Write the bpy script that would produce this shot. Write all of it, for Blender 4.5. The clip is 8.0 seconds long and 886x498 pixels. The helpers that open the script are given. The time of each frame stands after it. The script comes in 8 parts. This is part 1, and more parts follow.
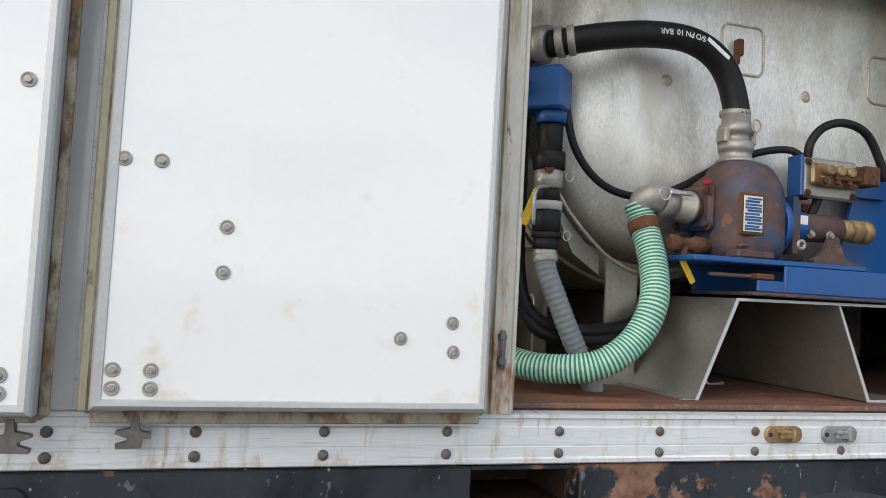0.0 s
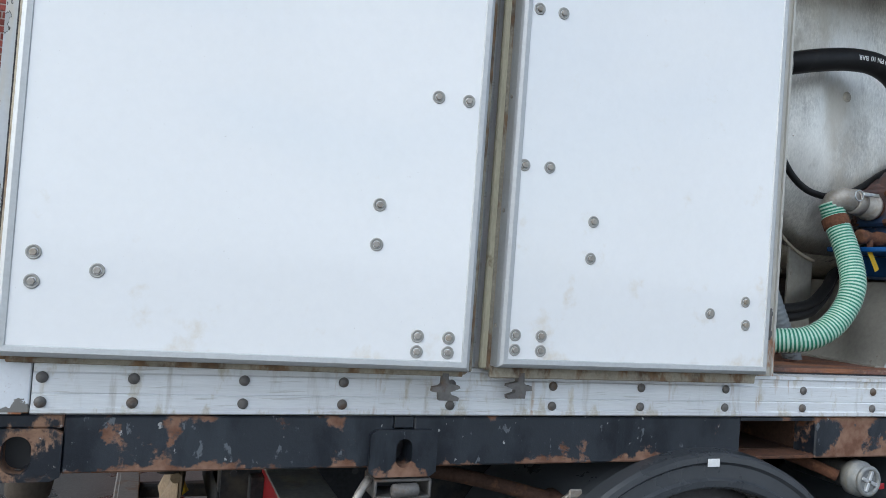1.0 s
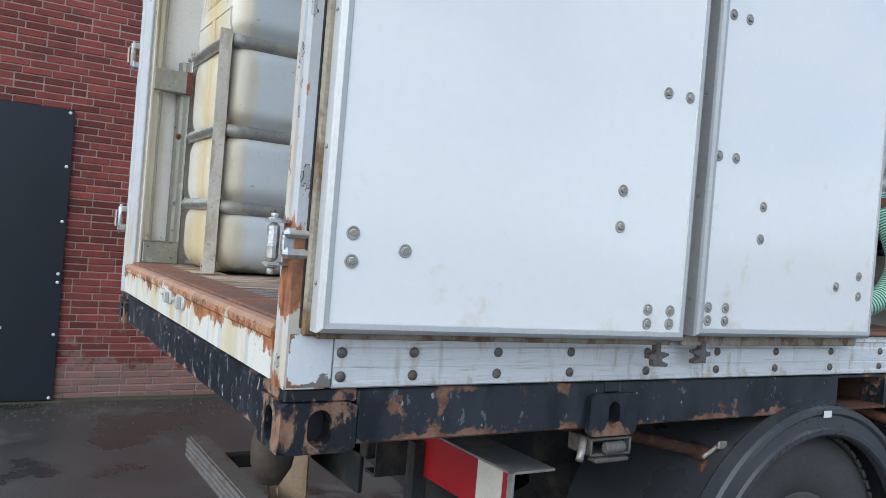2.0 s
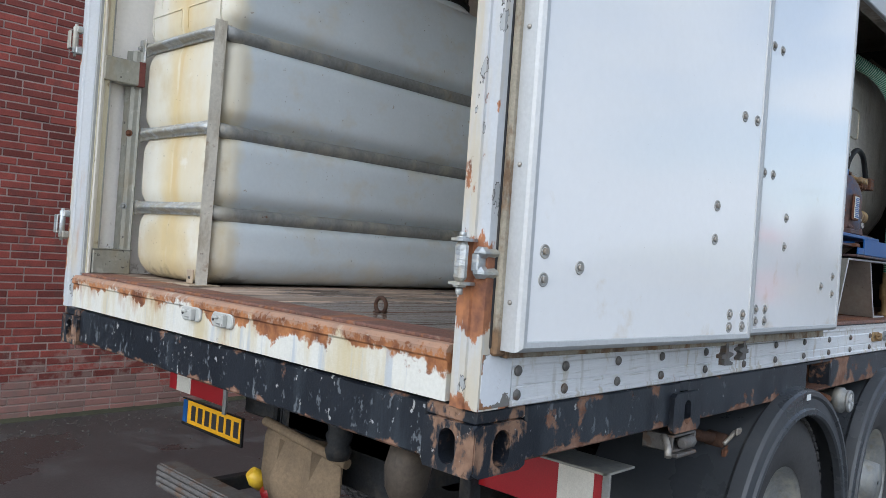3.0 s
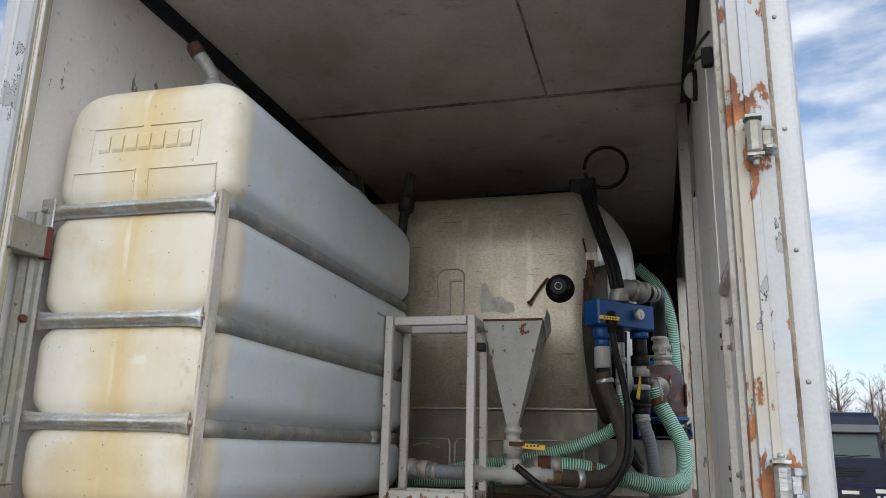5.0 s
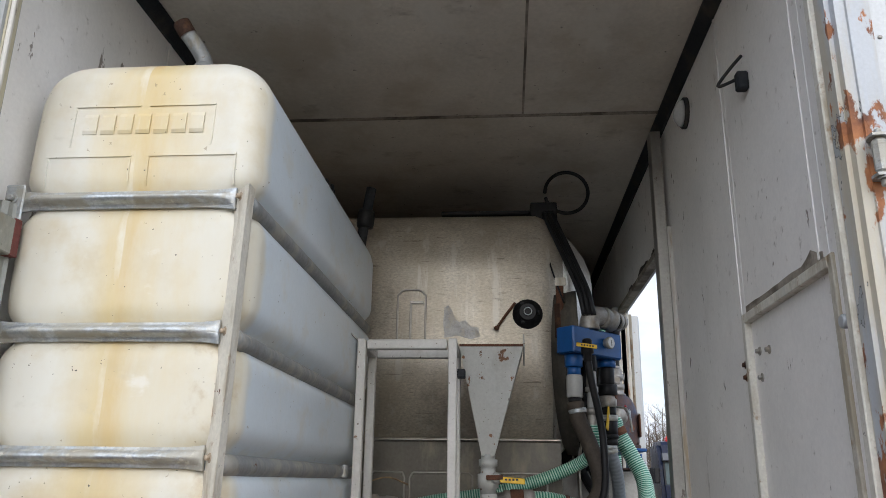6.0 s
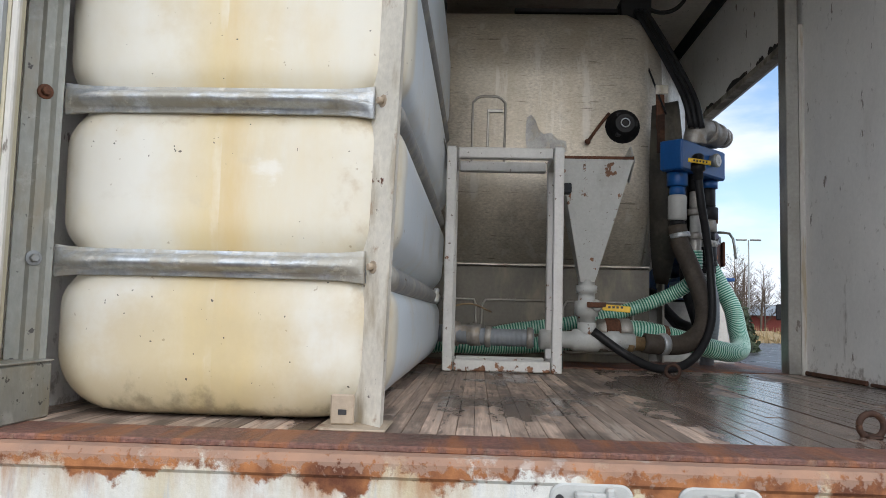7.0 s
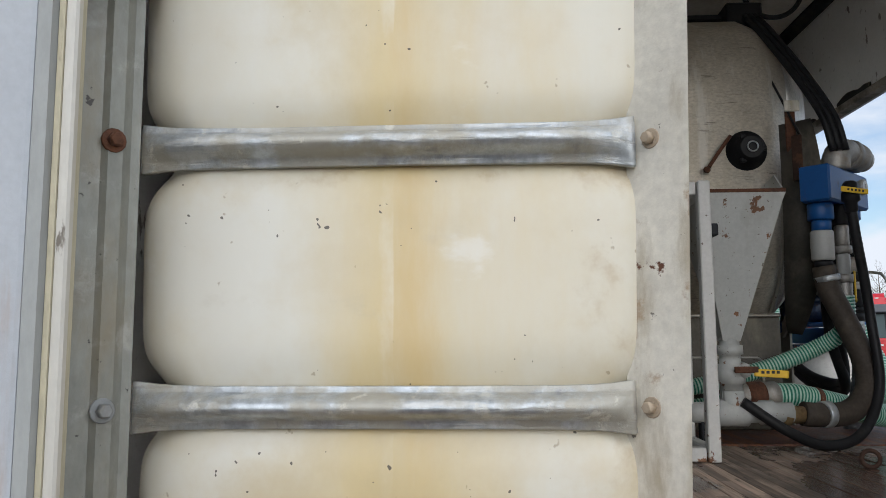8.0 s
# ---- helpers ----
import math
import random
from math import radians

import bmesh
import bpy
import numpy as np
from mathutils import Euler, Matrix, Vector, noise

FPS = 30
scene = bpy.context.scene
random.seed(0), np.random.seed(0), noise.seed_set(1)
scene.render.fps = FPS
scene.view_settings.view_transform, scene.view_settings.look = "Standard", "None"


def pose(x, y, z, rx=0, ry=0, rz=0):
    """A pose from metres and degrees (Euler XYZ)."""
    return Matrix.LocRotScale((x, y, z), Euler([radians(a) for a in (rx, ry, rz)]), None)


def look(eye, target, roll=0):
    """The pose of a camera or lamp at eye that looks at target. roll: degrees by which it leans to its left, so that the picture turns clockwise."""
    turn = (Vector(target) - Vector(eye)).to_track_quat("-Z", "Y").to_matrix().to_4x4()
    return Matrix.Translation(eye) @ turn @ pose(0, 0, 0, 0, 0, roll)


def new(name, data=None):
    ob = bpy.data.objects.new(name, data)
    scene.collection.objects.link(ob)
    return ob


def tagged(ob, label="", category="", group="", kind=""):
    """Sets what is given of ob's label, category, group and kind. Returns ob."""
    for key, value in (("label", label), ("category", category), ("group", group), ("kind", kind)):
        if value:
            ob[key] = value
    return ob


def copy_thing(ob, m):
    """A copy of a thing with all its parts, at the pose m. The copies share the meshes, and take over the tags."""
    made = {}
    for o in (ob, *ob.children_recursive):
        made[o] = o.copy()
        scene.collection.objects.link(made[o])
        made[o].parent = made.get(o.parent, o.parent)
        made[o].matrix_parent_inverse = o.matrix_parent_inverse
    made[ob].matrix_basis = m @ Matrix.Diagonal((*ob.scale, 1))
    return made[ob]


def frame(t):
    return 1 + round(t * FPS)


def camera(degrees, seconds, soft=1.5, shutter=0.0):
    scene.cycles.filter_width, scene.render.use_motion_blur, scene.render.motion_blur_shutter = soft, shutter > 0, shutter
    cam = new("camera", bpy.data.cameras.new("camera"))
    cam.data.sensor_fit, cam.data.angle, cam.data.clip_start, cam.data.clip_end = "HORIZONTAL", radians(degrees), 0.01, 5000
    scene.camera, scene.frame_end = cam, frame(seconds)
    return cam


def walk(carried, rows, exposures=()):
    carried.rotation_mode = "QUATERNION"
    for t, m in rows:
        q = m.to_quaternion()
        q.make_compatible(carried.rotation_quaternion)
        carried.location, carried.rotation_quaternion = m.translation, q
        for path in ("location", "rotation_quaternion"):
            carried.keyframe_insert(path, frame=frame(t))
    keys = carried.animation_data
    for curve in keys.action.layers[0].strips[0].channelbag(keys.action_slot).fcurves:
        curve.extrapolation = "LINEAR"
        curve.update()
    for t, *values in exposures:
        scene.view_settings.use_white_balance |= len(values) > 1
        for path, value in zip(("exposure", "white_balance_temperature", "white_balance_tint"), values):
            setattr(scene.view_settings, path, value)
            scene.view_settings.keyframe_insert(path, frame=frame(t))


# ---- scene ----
cam = camera(59.5, 8.0, 0.7)
PATH = [
    (0, (1.44, -1.898, 1.708), (2.027, 0.01, 1.821), 3.1),
    (0.5, (0.895, -1.962, 1.677), (1.51, -0.061, 1.761), 3.6),
    (1, (0.356, -1.971, 1.67), (1.049, -0.096, 1.72), 4.2),
    (1.5, (-0.126, -1.826, 1.643), (0.699, -0.004, 1.658), 4.7),
    (2, (-0.613, -1.682, 1.636), (0.412, 0.035, 1.619), 4.7),
    (2.2, (-0.769, -1.602, 1.639), (0.345, 0.059, 1.614), 4.6),
    (3.3, (-1.485, -0.91, 1.614), (0.075, 0.341, 1.659), 3.9),
    (3.5, (-1.574, -0.772, 1.609), (0.053, 0.387, 1.688), 3.7),
    (4, (-1.727, -0.387, 1.628), (0.028, 0.553, 1.818), 3.0),
    (4.5, (-1.881, -0.044, 1.649), (-0.051, 0.689, 1.984), 2.2),
    (4.7, (-1.911, 0.078, 1.666), (-0.061, 0.731, 2.056), 1.8),
    (5.8, (-1.791, 0.848, 1.667), (0.091, 1.037, 2.317), 0.1),
    (6, (-1.755, 0.909, 1.676), (0.154, 1.07, 2.249), 0.8),
    (6.5, (-1.488, 1.205, 1.638), (0.486, 1.283, 1.953), 1.3),
    (7, (-1.252, 1.464, 1.635), (0.738, 1.555, 1.805), 1.5),
    (7.5, (-1.029, 1.731, 1.679), (0.963, 1.835, 1.821), 1.2),
    (8, (-0.713, 1.87, 1.808), (1.272, 1.964, 2.035), -0.3),
]
walk(cam, [(t, look(eye, target, roll)) for t, eye, target, roll in PATH],
     exposures=[(0.0, 0.88, 6850, 10), (0.5, 0.80, 6250, 9), (1.0, 0.70, 6050, 7), (2.2, 0.60, 5900, 7), (3.3, 0.44, 6030, 9), (4.0, 0.30, 6200, 9), (4.7, 0.26, 6250, 10), (5.8, 0.45, 6200, 11), (6.5, 0.50, 6100, 11), (7.5, 0.32, 6150, 11), (8.0, 0.18, 6150, 10)])

# ---- world, sun, exposure ----
SUN_EL, SUN_AZ = 32.0, 258.0          # elevation; azimuth of the sun, clockwise from +y
world = bpy.data.worlds.new("sky")
world.use_nodes = True
scene.world = world
wt = world.node_tree
wt.nodes.clear()
w_out = wt.nodes.new("ShaderNodeOutputWorld")
w_bg = wt.nodes.new("ShaderNodeBackground")
w_sky = wt.nodes.new("ShaderNodeTexSky")
w_sky.sky_type, w_sky.sun_disc = "NISHITA", False
w_sky.sun_elevation, w_sky.sun_rotation = radians(SUN_EL), radians(SUN_AZ)
w_sky.dust_density = 1.5
w_co = wt.nodes.new("ShaderNodeTexCoord")
w_map = wt.nodes.new("ShaderNodeMapping")
w_map.inputs["Scale"].default_value = (1.0, 1.0, 3.2)
w_map.inputs["Location"].default_value = (0.35, 0.1, 0.0)
w_noise = wt.nodes.new("ShaderNodeTexNoise")
w_noise.inputs["Scale"].default_value, w_noise.inputs["Detail"].default_value = 2.6, 7.0
w_noise.inputs["Roughness"].default_value = 0.52
w_ramp = wt.nodes.new("ShaderNodeMapRange")
w_ramp.interpolation_type = "SMOOTHSTEP"
w_ramp.inputs["From Min"].default_value, w_ramp.inputs["From Max"].default_value = 0.415, 0.58
w_mix = wt.nodes.new("ShaderNodeMix")
w_mix.data_type = "RGBA"
w_mix.inputs[7].default_value = (5.6, 5.8, 6.1, 1)
wt.links.new(w_co.outputs["Generated"], w_map.inputs["Vector"])
wt.links.new(w_map.outputs[0], w_noise.inputs["Vector"])
wt.links.new(w_noise.outputs["Fac"], w_ramp.inputs["Value"])
wt.links.new(w_ramp.outputs[0], w_mix.inputs[0])
wt.links.new(w_sky.outputs[0], w_mix.inputs[6])
wt.links.new(w_mix.outputs[2], w_bg.inputs["Color"])
wt.links.new(w_bg.outputs[0], w_out.inputs["Surface"])
w_bg.inputs["Strength"].default_value = 0.135
sun = new("sun", bpy.data.lights.new("sun", "SUN"))
sun.data.energy, sun.data.angle, sun.data.color = 2.0, radians(100), (1.0, 0.98, 0.95)
az, el = radians(SUN_AZ), radians(SUN_EL)
sun.matrix_world = look((0, 0, 30), Vector((0, 0, 30)) - Vector((math.sin(az) * math.cos(el), math.cos(az) * math.cos(el), math.sin(el))))

# ---- materials ----


def mat(name, base, rough=0.5, metal=0.0, var=0.12, vs=5.0, grain=70.0, gvar=0.06, bump=0.08, layers=(), random_tone=0.0, stretch=(1, 1, 1), spec=0.5, clear=0.0):
    """A procedural surface: base colour, broad and fine variation, relief, and layers of wear or dirt."""
    m = bpy.data.materials.new(name)
    m.use_nodes = True
    nt = m.node_tree
    n, ln = nt.nodes, nt.links
    bsdf = n["Principled BSDF"]
    pos = n.new("ShaderNodeNewGeometry").outputs["Position"]

    def noise_of(scale, st=(1, 1, 1), detail=4.0, off=0.0, rgh=0.55):
        mp = n.new("ShaderNodeMapping")
        mp.inputs["Scale"].default_value = st
        mp.inputs["Location"].default_value = (off, off * 0.7, off * 1.3)
        ln.new(pos, mp.inputs["Vector"])
        t = n.new("ShaderNodeTexNoise")
        t.inputs["Scale"].default_value, t.inputs["Detail"].default_value = scale, detail
        t.inputs["Roughness"].default_value = rgh
        ln.new(mp.outputs[0], t.inputs["Vector"])
        return t.outputs["Fac"]

    def span(value, a, b, lo, hi, smooth=False):
        r = n.new("ShaderNodeMapRange")
        if smooth:
            r.interpolation_type = "SMOOTHSTEP"
        for k, v in (("From Min", a), ("From Max", b), ("To Min", lo), ("To Max", hi)):
            r.inputs[k].default_value = v
        ln.new(value, r.inputs["Value"])
        return r.outputs[0]

    def calc(op, a, b):
        c = n.new("ShaderNodeMath")
        c.operation = op
        for i, v in ((0, a), (1, b)):
            if isinstance(v, (int, float)):
                c.inputs[i].default_value = v
            else:
                ln.new(v, c.inputs[i])
        return c.outputs[0]

    def mix(f, a, b):
        x = n.new("ShaderNodeMix")
        x.data_type = "RGBA"
        ln.new(f, x.inputs[0])
        for i, v in ((6, a), (7, b)):
            if isinstance(v, tuple):
                x.inputs[i].default_value = (*v[:3], 1)
            else:
                ln.new(v, x.inputs[i])
        return x.outputs[2]

    broad = noise_of(vs, stretch, 8.0, 3.1)
    fine = noise_of(grain, stretch, 5.0, 7.7, 0.65)
    tone = calc("MULTIPLY", span(broad, 0.25, 0.75, 1 - var, 1 + var), span(fine, 0.3, 0.7, 1 - 1.3 * gvar, 1 + 1.3 * gvar))
    if random_tone:
        info = n.new("ShaderNodeObjectInfo")
        isle = n.new("ShaderNodeNewGeometry")
        both = calc("FRACT", calc("ADD", info.outputs["Random"], isle.outputs["Random Per Island"]), 0.0)
        tone = calc("MULTIPLY", tone, span(both, 0, 1, 1 - random_tone, 1 + random_tone))
    hsv = n.new("ShaderNodeHueSaturation")
    hsv.inputs["Color"].default_value = (*base, 1)
    ln.new(tone, hsv.inputs["Value"])
    col = hsv.outputs[0]
    rgh = span(broad, 0.3, 0.7, max(0.02, rough - 0.06), min(1, rough + 0.06))
    met = None
    height = calc("ADD", calc("MULTIPLY", broad, 0.4), calc("MULTIPLY", fine, 0.3))
    for k, ly in enumerate(layers):
        f = noise_of(ly.get("scale", 8), ly.get("stretch", (1, 1, 1)), ly.get("detail", 6.0), 11.3 + 5.7 * k + ly.get("seed", 0), 0.62)
        for ax, a, b, amt in ly.get("bias", ()):
            sep = n.new("ShaderNodeSeparateXYZ")
            ln.new(pos, sep.inputs[0])
            f = calc("ADD", f, span(sep.outputs["XYZ".index(ax)], a, b, 0.0, amt))
        lo, hi = ly.get("range", (0.58, 0.62))
        f = calc("MULTIPLY", span(f, lo, hi, 0.0, 1.0, True), ly.get("amount", 1.0))
        lc = ly["col"]
        if ly.get("col2"):
            lc = mix(span(noise_of(ly.get("scale2", 25), (1, 1, 1), 4, 2.2 + k), 0.35, 0.65, 0, 1), ly["col"], ly["col2"])
        col = mix(f, col, lc)
        if "rough" in ly:
            x = n.new("ShaderNodeMix")
            ln.new(f, x.inputs[0]), ln.new(rgh, x.inputs[2])
            x.inputs[3].default_value = ly["rough"]
            rgh = x.outputs[0]
        if metal or ly.get("metal"):
            x = n.new("ShaderNodeMix")
            ln.new(f, x.inputs[0])
            if met is None:
                x.inputs[2].default_value = metal
            else:
                ln.new(met, x.inputs[2])
            x.inputs[3].default_value = ly.get("metal", 0.0)
            met = x.outputs[0]
        height = calc("ADD", height, calc("MULTIPLY", f, ly.get("relief", -0.5)))
    bp = n.new("ShaderNodeBump")
    bp.inputs["Strength"].default_value, bp.inputs["Distance"].default_value = bump, 0.01
    ln.new(height, bp.inputs["Height"])
    ln.new(bp.outputs[0], bsdf.inputs["Normal"])
    ln.new(col, bsdf.inputs["Base Color"])
    ln.new(rgh, bsdf.inputs["Roughness"])
    if met is None:
        bsdf.inputs["Metallic"].default_value = metal
    else:
        ln.new(met, bsdf.inputs["Metallic"])
    bsdf.inputs["Specular IOR Level"].default_value = spec
    bsdf.inputs["Coat Weight"].default_value = clear
    bsdf.inputs["Coat Roughness"].default_value = 0.06
    return m


RUST, RUST_DARK = (0.115, 0.047, 0.024), (0.05, 0.026, 0.018)
M_PANEL = mat("white_panel", (0.80, 0.81, 0.82), 0.10, 0, 0.02, 1.5, 40, 0.01, 0.015, clear=0.5, layers=[
    dict(col=(0.55, 0.42, 0.22), scale=9, detail=9.0, range=(0.63, 0.84), bias=[("Z", 1.62, 1.42, 0.12), ("Z", 1.7, 2.3, -0.05), ("X", 1.15, 1.30, 0.04)], amount=0.4, relief=0),
    dict(col=(0.45, 0.42, 0.38), scale=140, detail=2, range=(0.755, 0.78), amount=0.6, relief=0)])
M_ALU = mat("aluminium_trim", (0.50, 0.515, 0.525), 0.55, 0.4, 0.08, 4, 90, 0.05, 0.05, layers=[
    dict(col=(0.36, 0.34, 0.30), scale=12, range=(0.60, 0.8), amount=0.5, rough=0.6)])
M_CUP = mat("cup_washer", (0.36, 0.36, 0.34), 0.5, 0.2, 0.15, 30, 90, 0.1, 0.1, layers=[dict(col=(0.16, 0.12, 0.09), scale=5, range=(0.55, 0.7), amount=0.7)])
M_SEAL = mat("door_seal", (0.30, 0.27, 0.21), 0.75, 0, 0.25, 8, 120, 0.15, 0.3, layers=[
    dict(col=(0.085, 0.05, 0.03), col2=(0.22, 0.125, 0.06), scale=14, detail=8.0, stretch=(1, 1, 0.5), range=(0.48, 0.60), amount=0.9, rough=0.9)])
M_OLIVE = mat("yellowed_sealant", (0.46, 0.42, 0.30), 0.55, 0, 0.2, 6, 120, 0.1, 0.2, stretch=(2, 1, 0.4), layers=[
    dict(col=(0.16, 0.11, 0.06), scale=18, stretch=(1, 1, 0.5), range=(0.60, 0.70), amount=0.8, rough=0.9)])
M_RAIL = mat("rail_aluminium", (0.72, 0.74, 0.76), 0.40, 0.3, 0.08, 3, 60, 0.05, 0.1, stretch=(0.3, 1, 4), layers=[
    dict(col=(0.30, 0.27, 0.22), scale=9, stretch=(2.2, 1, 0.25), range=(0.55, 0.78), amount=0.6, rough=0.7),
    dict(col=(0.38, 0.22, 0.10), scale=5, stretch=(3.5, 1, 0.25), range=(0.62, 0.74), bias=[("Z", 1.40, 1.28, -0.04)], amount=0.75, rough=0.8),
    dict(col=(0.40, 0.39, 0.36), scale=45, detail=8.0, stretch=(0.12, 1, 2.5), range=(0.58, 0.66), amount=0.5, rough=0.6, relief=-0.1),
    dict(col=(0.36, 0.22, 0.10), scale=9, detail=8.0, stretch=(2, 1, 0.25), range=(0.62, 0.74), bias=[("X", 2.08, 2.2, 0.14), ("X", 2.26, 2.40, -0.14)], amount=0.8, rough=0.8, relief=0),
    dict(col=(0.42, 0.36, 0.24), scale=22, stretch=(1, 1, 0.4), range=(0.55, 0.72), bias=[("Z", 1.30, 1.275, 0.08)], amount=0.6, rough=0.75)])
M_BLACK = mat("chipped_black_paint", (0.008, 0.011, 0.017), 0.34, 0, 0.2, 6, 90, 0.1, 0.25, layers=[
    dict(col=(0.035, 0.045, 0.056), scale=3.5, stretch=(2, 2, 0.3), range=(0.50, 0.68), amount=0.55, rough=0.4, relief=-0.05),
    dict(col=(0.085, 0.100, 0.118), scale=2.2, detail=9.0, seed=5, stretch=(1.3, 1.3, 0.8), range=(0.47, 0.58), bias=[("X", 0.15, 0.45, 0.06), ("X", 0.15, 0.05, -0.2)], amount=0.2, rough=0.45, relief=-0.05),
    dict(col=(0.16, 0.18, 0.20), scale=30, stretch=(1.2, 1.2, 0.65), detail=10.0, range=(0.635, 0.68), bias=[("X", 0.9, 0.1, 0.05)], amount=0.6, rough=0.55, relief=-0.3),
    dict(col=(0.38, 0.39, 0.39), scale=40, detail=6.0, stretch=(1, 1, 0.7), range=(0.675, 0.70), bias=[("X", 0.5, 0.05, 0.035)], amount=0.8, rough=0.5),
    dict(col=(0.135, 0.062, 0.037), col2=(0.24, 0.14, 0.095), scale=9, detail=10.0, range=(0.605, 0.665), bias=[("Z", 1.165, 1.128, 0.185), ("Z", 1.245, 1.275, 0.05), ("X", 0.7, 0.1, 0.05), ("X", 0.22, 0.12, 0.06), ("X", 0.06, 0.03, -0.125), ("X", 2.42, 2.48, 0.13), ("X", 2.75, 3.0, -0.13)], rough=0.9, relief=-0.8)])
M_CASTING = mat("rusty_black_casting", (0.010, 0.013, 0.019), 0.36, 0, 0.2, 6, 90, 0.1, 0.3, layers=[
    dict(col=(0.15, 0.085, 0.055), col2=(0.26, 0.155, 0.10), scale=13, detail=10.0, stretch=(1.2, 1.2, 0.7), range=(0.49, 0.56), rough=0.9, relief=-0.6),
    dict(col=(0.34, 0.33, 0.31), scale=34, detail=8.0, seed=4, range=(0.62, 0.66), amount=0.8, rough=0.6),
    dict(col=(0.05, 0.03, 0.022), scale=20, detail=9.0, seed=8, range=(0.58, 0.66), amount=0.7, rough=0.9)])
M_POST = mat("rusty_white_paint", (0.46, 0.485, 0.515), 0.40, 0, 0.06, 6, 90, 0.04, 0.18, layers=[
    dict(col=(0.49, 0.43, 0.31), scale=6, detail=8.0, stretch=(1.5, 1.5, 0.25), range=(0.48, 0.70), bias=[("Y", 0.4, 0.1, 0.07)], amount=0.8, rough=0.6, relief=0),
    dict(col=(0.05, 0.045, 0.04), scale=7, stretch=(1.3, 1.3, 0.55), detail=5.0, range=(0.604, 0.610), rough=0.7, relief=-0.4),
    dict(col=(0.33, 0.345, 0.35), scale=7, stretch=(1.3, 1.3, 0.55), detail=5.0, seed=-5.7, range=(0.611, 0.618), rough=0.5, relief=-0.9),
    dict(col=(0.13, 0.043, 0.020), col2=(0.42, 0.16, 0.055), scale2=15, scale=11, seed=2.4, detail=10.0, stretch=(1.2, 1.2, 0.6), range=(0.600, 0.640), bias=[("Z", 1.42, 1.46, 0.19), ("Z", 1.60, 1.70, -0.15), ("Z", 1.80, 1.95, -0.03), ("Z", 2.28, 2.34, 0.08), ("Z", 2.50, 2.56, -0.07), ("Z", 1.33, 1.29, 0.12), ("Y", 1.5, 2.2, -0.20), ("Y", 2.374, 2.394, 0.27)], amount=0.95, rough=0.9, relief=-0.4),
    dict(col=(0.40, 0.22, 0.10), scale=5, detail=8.0, seed=7, stretch=(2.2, 2.2, 0.22), range=(0.58, 0.74), amount=0.7, rough=0.7, relief=0)])
M_SILL = mat("rusty_white_sill", (0.62, 0.62, 0.575), 0.45, 0, 0.06, 6, 90, 0.05, 0.4, layers=[
    dict(col=(0.50, 0.42, 0.24), scale=5, detail=8.0, stretch=(1, 1.6, 0.25), range=(0.42, 0.66), amount=0.8, rough=0.6, relief=0),
    dict(col=(0.38, 0.43, 0.49), scale=9, detail=7.0, stretch=(1, 2.0, 0.15), range=(0.56, 0.66), amount=0.7, relief=0),
    dict(col=(0.36, 0.19, 0.08), scale=8, detail=9.0, stretch=(1, 1.3, 0.4), range=(0.60, 0.80), bias=[("Z", 1.29, 1.39, 0.20)], amount=0.8, rough=0.8, relief=-0.1),
    dict(col=(0.12, 0.042, 0.020), col2=(0.42, 0.175, 0.065), scale2=17, scale=11, detail=10.0, stretch=(1, 1, 0.9), range=(0.62, 0.69), bias=[("Z", 1.325, 1.385, 0.25), ("Y", 0.35, 0.0, 0.05)], rough=0.92, relief=-0.6),
    dict(col=(0.34, 0.23, 0.17), scale=70, range=(0.52, 0.62), bias=[("Z", 1.385, 1.41, 0.25), ("Z", 1.385, 1.33, -0.4)], amount=0.7, rough=0.9)])
M_RAILEND = mat("peeling_white_plate", (0.66, 0.69, 0.73), 0.35, 0, 0.05, 6, 90, 0.03, 0.3, layers=[
    dict(col=(0.17, 0.165, 0.155), scale=14, detail=8.0, range=(0.60, 0.61), bias=[("Z", 1.385, 1.405, 0.13), ("Z", 1.29, 1.274, 0.13), ("X", 0.03, 0.004, 0.06)], rough=0.7, relief=-0.8),
    dict(col=(0.24, 0.12, 0.06), scale=18, range=(0.62, 0.66), bias=[("X", 0.02, 0.004, 0.12), ("Z", 1.285, 1.274, 0.10)], rough=0.9)])
M_FOOT = mat("rust_stained_plate", (0.36, 0.29, 0.21), 0.6, 0, 0.15, 8, 60, 0.1, 0.2, layers=[dict(col=RUST, scale=16, range=(0.55, 0.65), amount=0.8)])
M_JAMB = mat("grimy_cream_jamb", (0.52, 0.50, 0.45), 0.45, 0.15, 0.1, 5, 80, 0.06, 0.15, stretch=(1, 1, 0.4), layers=[
    dict(col=(0.36, 0.28, 0.17), scale=11, detail=9.0, stretch=(2, 2, 0.2), range=(0.50, 0.64), amount=0.8, rough=0.7),
    dict(col=(0.30, 0.13, 0.055), scale=8, detail=8.0, stretch=(1, 1, 0.3), range=(0.62, 0.68), amount=0.85, rough=0.85),
    dict(col=(0.08, 0.06, 0.04), scale=22, stretch=(1, 1, 0.3), range=(0.63, 0.67), amount=0.8, rough=0.8)])
M_GREYPAINT = mat("dull_grey_paint", (0.30, 0.31, 0.30), 0.55, 0, 0.1, 5, 80, 0.06, 0.1, stretch=(1, 1, 0.4), layers=[dict(col=(0.22, 0.19, 0.14), scale=9, stretch=(1, 1, 0.3), range=(0.56, 0.70), amount=0.6)])
